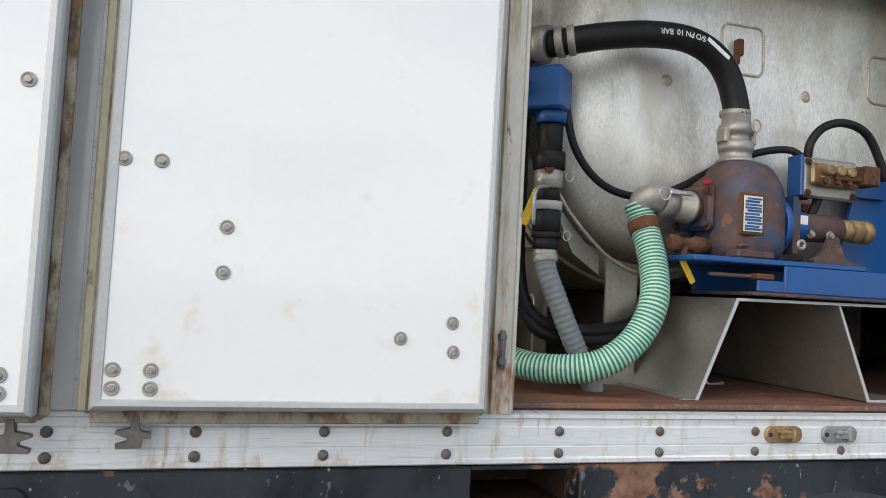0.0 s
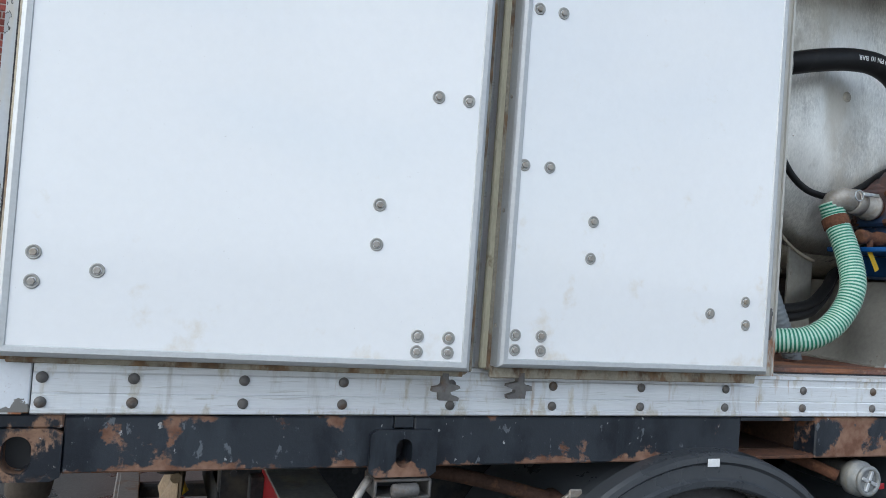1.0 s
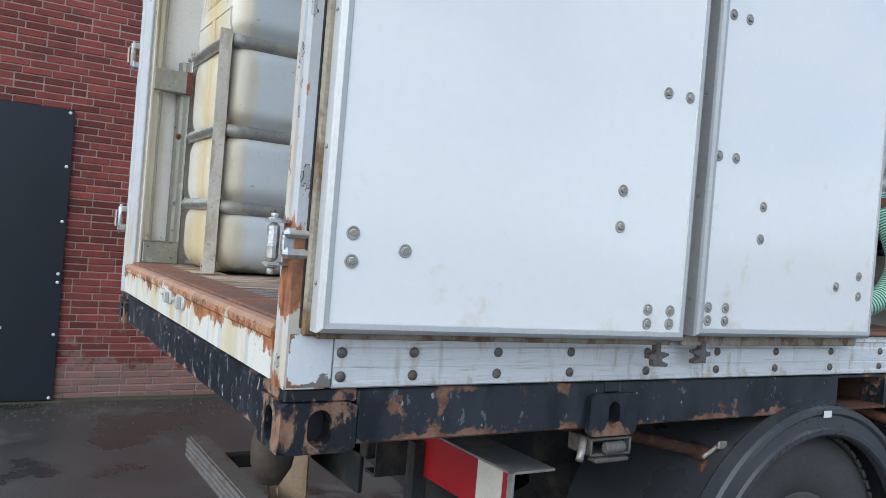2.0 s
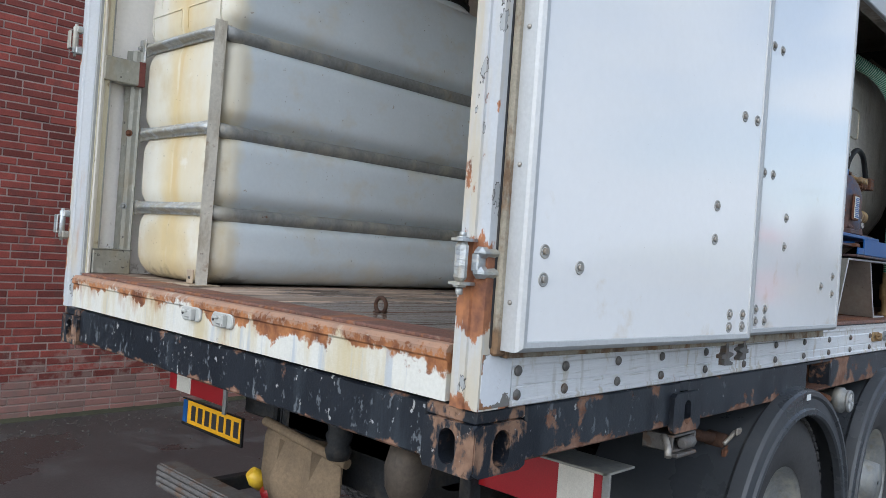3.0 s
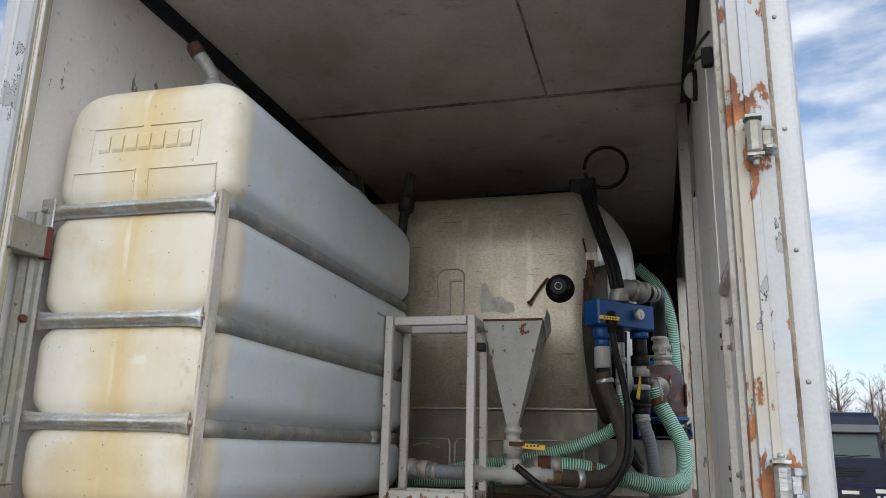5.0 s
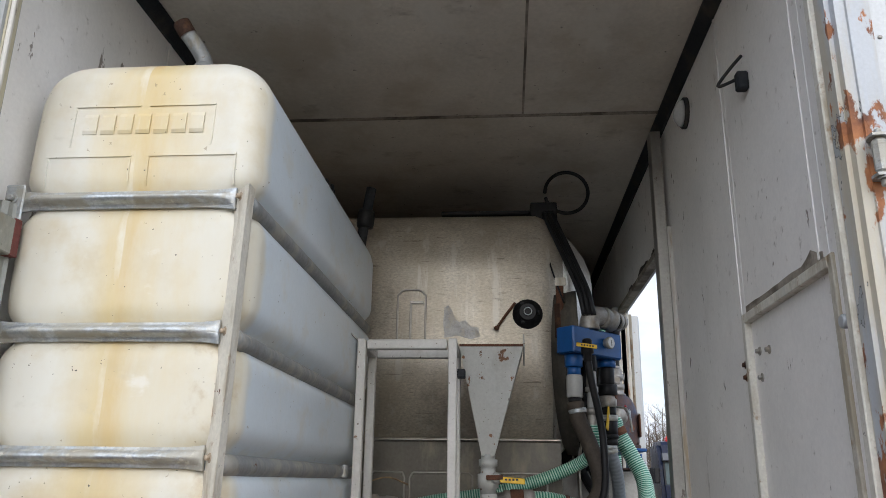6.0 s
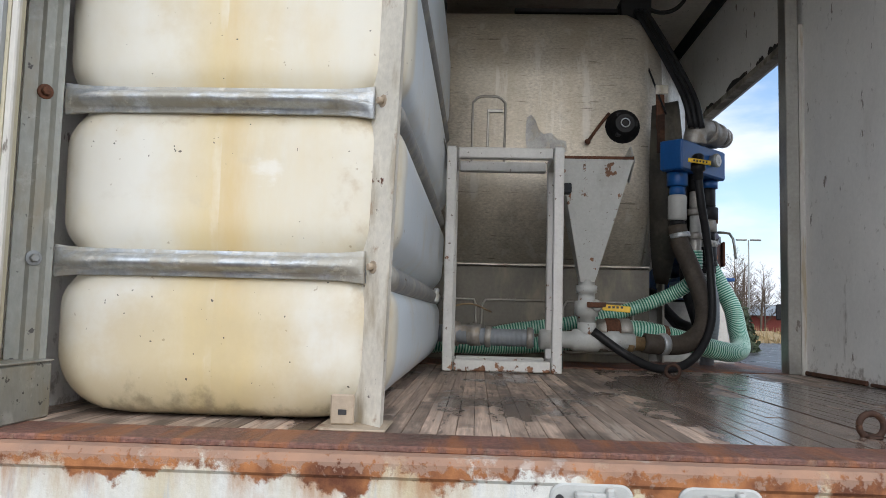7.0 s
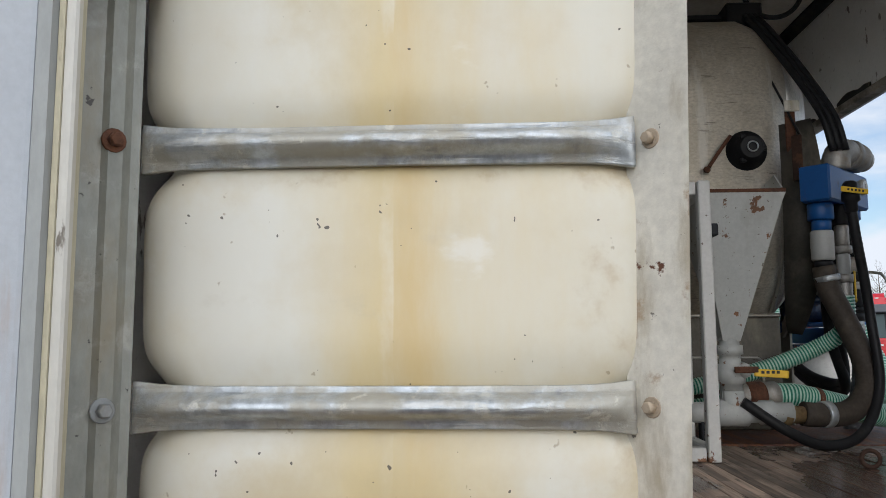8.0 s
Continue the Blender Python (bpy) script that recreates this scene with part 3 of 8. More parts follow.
def tank_material():
    """Milky polyethylene, yellowed on the end wall with a stained moulding seam."""
    front = [("X", 0.30, 0.40, -0.9)]
    side = [("X", 0.38, 0.31, -0.9)]
    m = mat("milky_polyethylene", (0.60, 0.665, 0.71), 0.36, 0, 0.06, 2.2, 60, 0.02, 0.05, layers=[
        dict(col=(0.63, 0.60, 0.50), scale=3.0, range=(0.16, 0.50), bias=[("X", 0.37, 0.30, 0.12), ("X", 0.31, 0.40, -0.40)], amount=0.95, relief=0),
        dict(col=(0.66, 0.665, 0.63), scale=3.2, detail=6.0, seed=9, stretch=(1, 1.2, 0.7), range=(0.44, 0.62), bias=[("Y", 1.80, 1.95, -0.10), ("Y", 1.98, 2.15, 0.12)] + front, amount=0.4, relief=0),
        dict(col=(0.60, 0.475, 0.23), scale=2.6, detail=7.0, stretch=(1, 1.3, 0.35), range=(0.50, 0.98), bias=[("Y", 1.70, 1.955, 0.34), ("Y", 1.995, 2.16, -0.34)] + front, amount=0.95, relief=0),
        dict(col=(0.56, 0.40, 0.17), scale=6, detail=9.0, stretch=(1, 1.3, 0.4), range=(0.60, 0.88), bias=[("Y", 1.87, 1.955, 0.20), ("Y", 1.965, 2.01, -0.20)] + front, amount=0.6, relief=0),
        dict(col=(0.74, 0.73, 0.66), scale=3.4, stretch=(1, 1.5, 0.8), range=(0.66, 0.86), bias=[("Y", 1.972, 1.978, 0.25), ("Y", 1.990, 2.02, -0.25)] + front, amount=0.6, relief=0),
        dict(col=(0.50, 0.41, 0.235), scale=4, detail=9.0, seed=6, range=(0.50, 0.80), bias=[("Z", 1.78, 1.46, 0.24)] + front, amount=0.75, relief=0),
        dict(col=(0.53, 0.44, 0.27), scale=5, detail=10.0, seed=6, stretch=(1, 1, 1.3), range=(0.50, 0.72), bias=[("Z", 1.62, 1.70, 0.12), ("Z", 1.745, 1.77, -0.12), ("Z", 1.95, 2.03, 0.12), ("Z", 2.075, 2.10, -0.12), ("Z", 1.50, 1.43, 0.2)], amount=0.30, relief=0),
        dict(col=(0.66, 0.71, 0.75), scale=4.5, seed=9, detail=8.0, range=(0.53, 0.66), bias=side, amount=0.5, relief=0),
        dict(col=(0.40, 0.36, 0.28), scale=9, stretch=(0.5, 1, 1.6), detail=9.0, range=(0.60, 0.82), amount=0.30, relief=0),
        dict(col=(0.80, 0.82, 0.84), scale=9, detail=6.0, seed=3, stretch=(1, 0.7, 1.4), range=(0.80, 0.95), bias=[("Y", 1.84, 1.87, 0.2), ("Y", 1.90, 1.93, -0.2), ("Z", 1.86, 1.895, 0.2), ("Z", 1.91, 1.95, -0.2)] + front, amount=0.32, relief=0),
        dict(col=(0.36, 0.25, 0.11), scale=12, detail=9.0, seed=1, range=(0.74, 0.98), bias=[("Y", 1.80, 1.74, 0.2), ("Z", 1.975, 2.005, 0.2), ("Z", 2.02, 2.04, -0.3)] + front, amount=0.6, relief=0),
        dict(col=(0.22, 0.16, 0.08), scale=34, detail=3, range=(0.70, 0.74), amount=0.55, relief=0),
        dict(col=(0.05, 0.04, 0.03), scale=85, detail=1, range=(0.775, 0.795), amount=0.9),
        dict(col=(0.10, 0.075, 0.045), scale=11, detail=9.0, stretch=(1, 1, 0.8), range=(0.60, 0.80), bias=[("Z", 1.50, 1.43, 0.26), ("Z", 1.52, 1.57, -0.2), ("X", 0.40, 0.55, -0.2)], amount=0.6, relief=0)])
    b = m.node_tree.nodes["Principled BSDF"]
    b.inputs["Subsurface Weight"].default_value = 0.15
    b.inputs["Subsurface Radius"].default_value = (0.05, 0.05, 0.045)
    return m


M_TANK = tank_material()

# ---- building tools ----


class Geo:
    """Vertices and faces of one mesh."""

    def __init__(self):
        self.v, self.f, self.s, self.m = [], [], [], []

    def add(self, v, f, smooth=False, mi=0):
        k = len(self.v)
        self.v += [tuple(p) for p in v]
        self.f += [tuple(i + k for i in q) for q in f]
        self.s += [smooth] * len(f)
        self.m += [mi] * len(f)
        return self

    def box(self, x0, x1, y0, y1, z0, z1, b=0.003, at=None, mi=0):
        """A box with chamfered edges; at: a matrix laid on it."""
        lo = (min(x0, x1), min(y0, y1), min(z0, z1))
        hi = (max(x0, x1), max(y0, y1), max(z0, z1))
        b = min(b, 0.45 * min(h - l for l, h in zip(lo, hi)))
        v, ix = [], {}
        for cx in (0, 1):
            for cy in (0, 1):
                for cz in (0, 1):
                    c = (cx, cy, cz)
                    for ax in range(3):
                        p = [0, 0, 0]
                        for k in range(3):
                            e = hi[k] if c[k] else lo[k]
                            p[k] = e if k == ax else (e - b if c[k] else e + b)
                        ix[c, ax] = len(v)
                        v.append(p)
        f = []
        for ax in range(3):
            o = [k for k in range(3) if k != ax]
            for s in (0, 1):
                q = []
                for a, d in ((0, 0), (1, 0), (1, 1), (0, 1)):
                    c = [0, 0, 0]
                    c[ax], c[o[0]], c[o[1]] = s, a, d
                    q.append(ix[tuple(c), ax])
                f.append(q)
        for e in range(3):
            o = [k for k in range(3) if k != e]
            for a in (0, 1):
                for d in (0, 1):
                    c0, c1 = [0, 0, 0], [0, 0, 0]
                    for c, w in ((c0, 0), (c1, 1)):
                        c[e], c[o[0]], c[o[1]] = w, a, d
                    c0, c1 = tuple(c0), tuple(c1)
                    f.append([ix[c0, o[0]], ix[c1, o[0]], ix[c1, o[1]], ix[c0, o[1]]])
        for cx in (0, 1):
            for cy in (0, 1):
                for cz in (0, 1):
                    f.append([ix[(cx, cy, cz), k] for k in range(3)])
        if at is not None:
            v = [at @ Vector(p) for p in v]
        return self.add(v, f, False, mi)

    def loft(self, rings, smooth=True, caps=True, mi=0, closed=True):
        n = len(rings[0])
        v = [p for r in rings for p in r]
        f = []
        for i in range(len(rings) - 1):
            for j in range(n if closed else n - 1):
                a, b = i * n + j, i * n + (j + 1) % n
                f.append((a, b, b + n, a + n))
        self.add(v, f, smooth, mi)
        if caps and closed:
            k = len(self.v) - len(v)
            self.f += [tuple(k + j for j in range(n))[::-1], tuple(k + (len(rings) - 1) * n + j for j in range(n))]
            self.s += [False, False]
            self.m += [mi, mi]
        return self

    def turned(self, p0, p1, profile, n=20, mi=0, caps=True):
        """A body turned about the line p0-p1; profile rows of (share along it or metres if > as given, radius)."""
        p0, p1 = Vector(p0), Vector(p1)
        d = (p1 - p0)
        q = d.to_track_quat("Z", "Y")
        rings = []
        for t, r in profile:
            c = p0 + d * t
            rings.append([c + q @ Vector((r * math.cos(a), r * math.sin(a), 0)) for a in (2 * math.pi * k / n for k in range(n))])
        return self.loft(rings, True, caps, mi)

    def cyl(self, p0, p1, r, n=16, mi=0, b=0.0):
        ln = (Vector(p1) - Vector(p0)).length
        if b:
            e = b / ln
            prof = [(0, r - b), (e, r), (1 - e, r), (1, r - b)]
        else:
            prof = [(0, r), (1, r)]
        return self.turned(p0, p1, prof, n, mi)

    def hexbolt(self, c, d, r, h, mi=0):
        c, d = Vector(c), Vector(d).normalized()
        self.turned(c, c + d * h * 0.25, [(0, r * 1.9), (0.8, r * 1.9), (1, r * 1.75)], 14, mi)
        self.turned(c + d * h * 0.2, c + d * h, [(0, r * 1.12), (0.85, r * 1.12), (1, r * 0.9)], 6, mi)
        return self

    def tube(self, pts, r, n=12, step=0.03, rib=0.0, pitch=0.014, mis=(0, 0), caps=True):
        """A hose or pipe along a smooth line through pts; rib: the depth of its corrugation."""
        P = [Vector(p) for p in pts]
        E = [2 * P[0] - P[1]] + P + [2 * P[-1] - P[-2]]
        line = []
        for i in range(1, len(E) - 2):
            a, b, c, d = E[i - 1:i + 3]
            k = max(2, int((c - b).length / step * 2))
            for j in range(k):
                t = j / k
                line.append(0.5 * (2 * b + (c - a) * t + (2 * a - 5 * b + 4 * c - d) * t * t + (3 * b - a - 3 * c + d) * t ** 3))
        line.append(P[-1])
        acc = [0.0]
        for a, b in zip(line, line[1:]):
            acc.append(acc[-1] + (b - a).length)
        total = acc[-1]
        if rib:
            m = max(4, int(total / pitch) * 4)
        else:
            m = max(3, int(total / step))
        xs = np.linspace(0, total, m + 1)
        cs = np.array([np.interp(xs, acc, [p[k] for p in line]) for k in range(3)]).T
        prev, rings = None, []
        for i in range(len(cs)):
            d = Vector(cs[min(i + 1, len(cs) - 1)] - cs[max(i - 1, 0)]).normalized()
            if prev is None:
                u = d.orthogonal().normalized()
            else:
                u = (prev - d * prev.dot(d)).normalized()
            prev, w = u, d.cross(u)
            rr = r if not rib else r + rib * (0.5, 1.0, 0.5, 0.0)[i % 4]
            rings.append([Vector(cs[i]) + rr * (math.cos(a) * u + math.sin(a) * w) for a in (2 * math.pi * k / n for k in range(n))])
        k0 = len(self.f)
        self.loft(rings, True, caps, mis[0])
        if mis[1] != mis[0]:
            for i in range(len(rings) - 1):
                if i % 4 in (0, 1):
                    for j in range(n):
                        self.m[k0 + i * n + j] = mis[1]
        return self

    def prism(self, poly, axis, a, b, mi=0, smooth=False):
        """An outline in the plane across an axis, given thickness from a to b."""
        o = {"x": (1, 2), "y": (0, 2), "z": (0, 1)}[axis]
        ax = "xyz".index(axis)
        rings = []
        for w in (a, b):
            ring = []
            for p in poly:
                q = [0, 0, 0]
                q[ax], q[o[0]], q[o[1]] = w, p[0], p[1]
                ring.append(q)
            rings.append(ring)
        return self.loft(rings, smooth, True, mi)


def obj(name, g, mats):
    me = bpy.data.meshes.new(name)
    me.from_pydata([tuple(p) for p in g.v], [], g.f)
    for m in (mats if isinstance(mats, (list, tuple)) else [mats]):
        me.materials.append(m)
    me.polygons.foreach_set("use_smooth", g.s)
    me.polygons.foreach_set("material_index", g.m)
    bm = bmesh.new()
    bm.from_mesh(me)
    bmesh.ops.recalc_face_normals(bm, faces=bm.faces)
    bm.to_mesh(me)
    bm.free()
    me.update()
    return new(name, me)


def thing(name, base, label, category, group="", kind=""):
    e = new(name)
    e.location = base
    e.empty_display_size = 0.1
    return tagged(e, label, category, group, kind)


def origin_of(ob):
    p = Vector((0, 0, 0))
    while ob is not None:
        p += Vector(ob.location)
        ob = ob.parent
    return p


def part(name, g, mats, parent, label=""):
    """Links one mesh, drawn in world coordinates, under a thing or a part."""
    ob = obj(name, g, mats)
    ob.parent = parent
    ob.location = -origin_of(parent)
    return tagged(ob, label)


def solo(name, g, mats, label, category, group="", kind=""):
    return tagged(obj(name, g, mats), label, category, group, kind)


def piece(name, mesh, parent, at):
    """One of many alike pieces on a shared mesh, under its parent, at a world place."""
    ob = new(name, mesh)
    ob.parent = parent
    ob.location = Vector(at) - origin_of(parent)
    return ob


def mesh_of(name, g, mats):
    ob = obj(name, g, mats)
    me = ob.data
    bpy.data.objects.remove(ob)
    return me

# ---- place: numbers ----
GZ = 0.06                  # ground
FZ = 1.42                  # load floor
CZ = 3.56                  # ceiling
W = 2.40                   # body width
YIN_R, YIN_L = 0.05, 2.376  # inner faces of the side walls
OPEN = (2.235, 4.12, 1.42, 2.94)   # side opening: x0, x1, z0, z1


def hole_plate(g, c, axis, hw, hh, rw, rh, depth, side, rim=0.034):
    """A plate with an upright oval hole, seen from one side; the hole goes in by depth, its end coloured as deep shade.
    """
    n = 32
    ax = "xyz".index(axis)
    u = 1 if ax == 0 else 0

    def pt(a, b, d):
        p = [0, 0, 0]
        p[ax], p[u], p[2] = c[ax] - side * d, c[u] + a, c[2] + b
        return p
    inner, outer = [], []
    for k in range(n):
        t = 2 * math.pi * (k + 0.5) / n
        co, si = math.cos(t), math.sin(t)
        s = max(rh - rw, 0)
        inner.append((rw * co, rw * si + (s if si > 0 else -s)))
        m = max(abs(co) / hw, abs(si) / hh)
        outer.append((co / m, si / m))
    g.loft([[pt(a, b, rim) for a, b in outer], [pt(a, b, 0) for a, b in outer], [pt(a, b, 0) for a, b in inner], [pt(a * 0.93, b * 0.95, depth) for a, b in inner]], False, False)
    g.add([pt(a * 0.95, b * 0.95, depth * 0.98) for a, b in inner], [tuple(range(n))], False, 1)
    return g


# ---- ground ----
solo("ground", Geo().box(-400, 600, -500, 500, GZ - 0.4, GZ, 0.01), M_ASPHALT, "dark wet asphalt yard with puddles and lighter dry patches", "ground", kind="structure")

# ---- box body: setting ----
g = Geo()
x0, x1, z0, z1 = OPEN
hx0, hx1, hz1 = 0.30, 1.06, 2.235
g.box(0.10, hx0, 0.012, YIN_R, 1.40, 3.60)
g.box(hx0, hx1, 0.012, YIN_R, hz1, 3.60)
g.box(hx1, x0, 0.012, YIN_R, 1.40, 3.60)
g.box(x0, x1, 0.012, YIN_R, z1, 3.60)
g.box(x1, 5.9, 0.012, YIN_R, 1.40, 3.60)
wall_r = tagged(obj("wall_right", g, M_WALL), "grimy off-white composite side wall with a large side opening", "wall", kind="structure")
# the closed lower hatch in the wall, seen from inside
h = Geo().box(hx0, hx1, 0.016, 0.036, 1.425, hz1, 0.002)
hatch = part("hatch_panel", h, M_WALL, wall_r, "smooth white hatch panel")
e = Geo()
e.box(hx0, hx1, 0.016, 0.062, hz1 - 0.004, hz1 + 0.028).box(hx1 - 0.002, hx1 + 0.03, 0.016, 0.060, 1.425, hz1 + 0.03).box(hx0 - 0.03, hx0 + 0.002, 0.016, 0.060, 1.425, hz1 + 0.03)
part("hatch_trim", e, M_ANGLE, wall_r, "grey metal edge trim with rust streaks")
for i, (bx, bz) in enumerate(((0.99, 2.12), (0.89, 2.11), (0.99, 2.03), (0.98, 1.60), (0.87, 1.56), (0.97, 1.51))):
    part("bolt", Geo().hexbolt((bx, 0.036, bz), (0, 1, 0), 0.008, 0.016), M_PIPE, hatch)
for bz in (2.09, 2.045, 1.62, 1.58):
    part("bolt", Geo().hexbolt((1.115, YIN_R, bz), (0, 1, 0), 0.008, 0.014), M_RUST, wall_r)
part("joint_strip", Geo().box(1.10, 1.112, YIN_R - 0.002, YIN_R + 0.004, 2.27, CZ, 0.001), M_WALL, wall_r)
part("joint_strip", Geo().box(0.36, 0.372, YIN_R - 0.002, YIN_R + 0.004, 2.27, CZ, 0.001), M_WALL, wall_r)
rt = random.Random(4)
upper = [(0.34 + 0.71 * k / 18, 2.285 + (0.05 if k == 2 else 0.03 if k in (1, 3) else 0.006) * rt.uniform(0.3, 1.0)) for k in range(19)]
# torn edge, plus the shadow line under the overhanging sheet as a dark strip
part("torn_edge", Geo().prism(upper + [(1.05, 2.262), (0.34, 2.262)], "y", YIN_R - 0.001, YIN_R + 0.002), M_JOINT, wall_r, "torn lower edge of the wall sheet with its shadow line painted dark")
part("lintel_trim", Geo().box(x0, x1, 0.004, YIN_R + 0.01, z1 - 0.02, z1 + 0.015), M_JOINT, wall_r, "dirty torn lower edge above the opening")
for k, (pa, pw, ph) in enumerate(((2.25, 0.16, 0.085), (2.43, 0.13, 0.05), (2.62, 0.10, 0.03), (2.86, 0.34, 0.055), (3.45, 0.2, 0.035))):
    low = [(pa + pw * i / 6, z1 + 0.016) for i in range(7)]
    top_ = [(pa + pw * i / 6, z1 + 0.018 + ph * rt.uniform(0.25, 1.0) * (0.4 if i in (0, 6) else 1.0)) for i in range(6, -1, -1)]
    part("torn_edge", Geo().prism(low + top_, "y", YIN_R - 0.001, YIN_R + 0.003), M_TORN, wall_r, "black peeled patch of the wall sheet")
for fa, fb, fh in ((0.17, 0.62, 0.016), (0.66, 1.12, 0.020), (1.13, 1.60, 0.013), (1.63, 2.148, 0.018)):
    part("foot_strip", Geo().box(fa, fb, YIN_R, YIN_R + 0.012, FZ, FZ + fh, 0.003), M_RUST, wall_r, "rusty brown foot strip")
g = Geo()
g.box(0.10, 5.9, YIN_L, W - 0.012, 1.40, 3.60)
wall_l = tagged(obj("wall_left", g, M_WALL), "scuffed off-white inner side wall with dirt streaks", "wall", kind="structure")
part("joint_strip", Geo().box(1.15, 1.162, YIN_L - 0.004, YIN_L + 0.002, FZ, CZ, 0.001), M_WALL, wall_l)
# unseen end wall; its dark colour stands for the shade in the gap
tagged(obj("wall_front", Geo().box(5.80, 5.86, YIN_R, YIN_L, 1.30, 3.60), M_CHASSIS), "bulkhead closing the load space, coloured dark for the shade above the vessel", "wall", kind="structure")
c = Geo().box(0.0, 5.9, 0.012, W - 0.012, CZ + 0.002, CZ + 0.06)
for yy in (0.81,):
    c.box(0.0, 2.03, yy - 0.006, yy + 0.006, CZ - 0.003, CZ + 0.01, 0.002, mi=1)
c.box(2.03, 2.055, YIN_R, YIN_L, CZ - 0.005, CZ + 0.01, 0.002, mi=1)
ceil = tagged(obj("ceiling", c, [M_CEIL, M_JOINT]), "stained beige ceiling sheets with dark joints", "ceiling", kind="structure")
part("edge_trim", Geo().prism([(YIN_R, CZ - 0.055), (YIN_R + 0.014, CZ - 0.055), (YIN_R + 0.05, CZ - 0.012), (YIN_R + 0.05, CZ), (YIN_R, CZ)], "x", 0.1, 5.80), M_CHASSIS, ceil, "dark edge moulding")
part("edge_trim", Geo().prism([(YIN_L, CZ - 0.055), (YIN_L - 0.014, CZ - 0.055), (YIN_L - 0.05, CZ - 0.012), (YIN_L - 0.05, CZ), (YIN_L, CZ)], "x", 0.1, 5.80), M_CHASSIS, ceil, "dark edge moulding")
floor = tagged(obj("floor", Geo().box(0.06, 5.80, 0.05, YIN_L, FZ - 0.08, FZ - 0.012), M_CHASSIS), "worn dark wooden load floor with wet patches", "floor", kind="structure")
part("sheet", Geo().box(2.16, 5.80, 0.055, YIN_L, FZ - 0.012, FZ + 0.004, 0.002), M_SHEETFLOOR, floor, "rusty wet steel floor sheet")

# ---- truck ----
truck = thing("truck", (3.0, 1.2, GZ), "white box lorry with a rusty rear frame and open doors", "truck")


def post_profile(y0, s):
    return [(0, y0), (0.006, y0 + s * 0.0), (0.10, y0), (0.10, y0 + s * 0.055), (0.075, y0 + s * 0.06), (0.075, y0 + s * 0.10), (0.02, y0 + s * 0.10), (0.02, y0 + s * 0.088), (0, y0 + s * 0.085),
            (0, y0 + s * 0.06), (-0.006, y0 + s * 0.058), (-0.006, y0 + s * 0.04), (0, y0 + s * 0.038)]


part("rear_post", Geo().prism(post_profile(0.0, 1), "z", 1.272, 3.62), M_POST, truck, "white rear corner post with rust and peeling paint")
part("rear_post", Geo().prism([(0.10, W), (0.0, W), (-0.003, W - 0.006), (-0.003, W - 0.034), (0.001, W - 0.038), (0.003, W - 0.050), (0.008, W - 0.053), (0.030, W - 0.073), (0.034, W - 0.076), (0.10, W - 0.076)], "z", 1.272, 3.62), M_POST, truck, "white rear corner post with rust and peeling paint")
part("post_face_strip", Geo().prism([(0.035, 2.3235), (0.036, 2.309), (0.048, 2.3075), (0.10, 2.3075), (0.10, 2.3235)], "z", FZ, 3.56), M_GREYPAINT, truck, "grey painted strip")
part("post_sealant", Geo().prism([(0.046, 2.307), (0.0465, 2.301), (0.09, 2.301), (0.09, 2.307)], "z", FZ, 3.56), M_OLIVE, truck, "yellowed sealant bead")
part("post_inner_strip", Geo().prism([(0.049, 2.3005), (0.049, 2.291), (0.052, 2.2885), (0.060, 2.2890), (0.062, 2.300), (0.090, 2.3030), (0.110, 2.3310), (0.110, 2.3700), (0.095, 2.3700), (0.095, 2.3250), (0.058, 2.3005)], "z", FZ, 3.56), M_JAMB, truck, "cream jamb strip with rust stains")
part("post_inner_strip", Geo().box(0.08, 0.11, 0.09, 0.112, FZ, 3.56), M_ANGLE, truck)
part("header", Geo().box(0, 0.10, 0.10, W - 0.10, 3.50, 3.62, 0.006), M_POST, truck)
s = Geo()
s.prism([(0.0, 1.278), (0.0, 1.372), (-0.006, 1.378), (-0.006, 1.398), (0.004, 1.409), (0.13, 1.415), (0.13, 1.40), (0.10, 1.395), (0.10, 1.278)], "y", 0.10, W - 0.10)
part("rear_sill", s, M_SILL, truck, "white rear sill with a rusted top edge")
part("threshold", Geo().box(0.03, 0.17, 0.10, W - 0.10, 1.409, 1.4205, 0.003), M_SHEETFLOOR, truck, "rusty brown threshold strip")
bm_ = Geo().box(0.012, 0.12, 0.165, W - 0.165, 1.132, 1.268, 0.006)
part("rear_beam", bm_, M_BLACK, truck, "black rear beam with chipped paint")
for sy, yc in ((1, 0.0), (-1, W)):
    g = Geo()
    g.box(0.060, 0.185, yc + sy * 0.060, yc + sy * 0.165, 1.117, 1.237, 0.004)
    hole_plate(g, (0.0, yc + sy * 0.0845, 1.178), "x", 0.0815, 0.060, 0.026, 0.042, 0.055, -1)
    hole_plate(g, (0.0965, yc, 1.178), "y", 0.0935, 0.060, 0.031, 0.044, 0.055, -sy)
    part("corner_casting", g, [M_CASTING, M_DARK], truck, "rusty steel corner casting with oval holes")
    part("casting_cap", Geo().box(0.006, 0.19, yc + sy * 0.006, yc + sy * 0.165, 1.238, 1.272, 0.005), M_CASTING, truck)
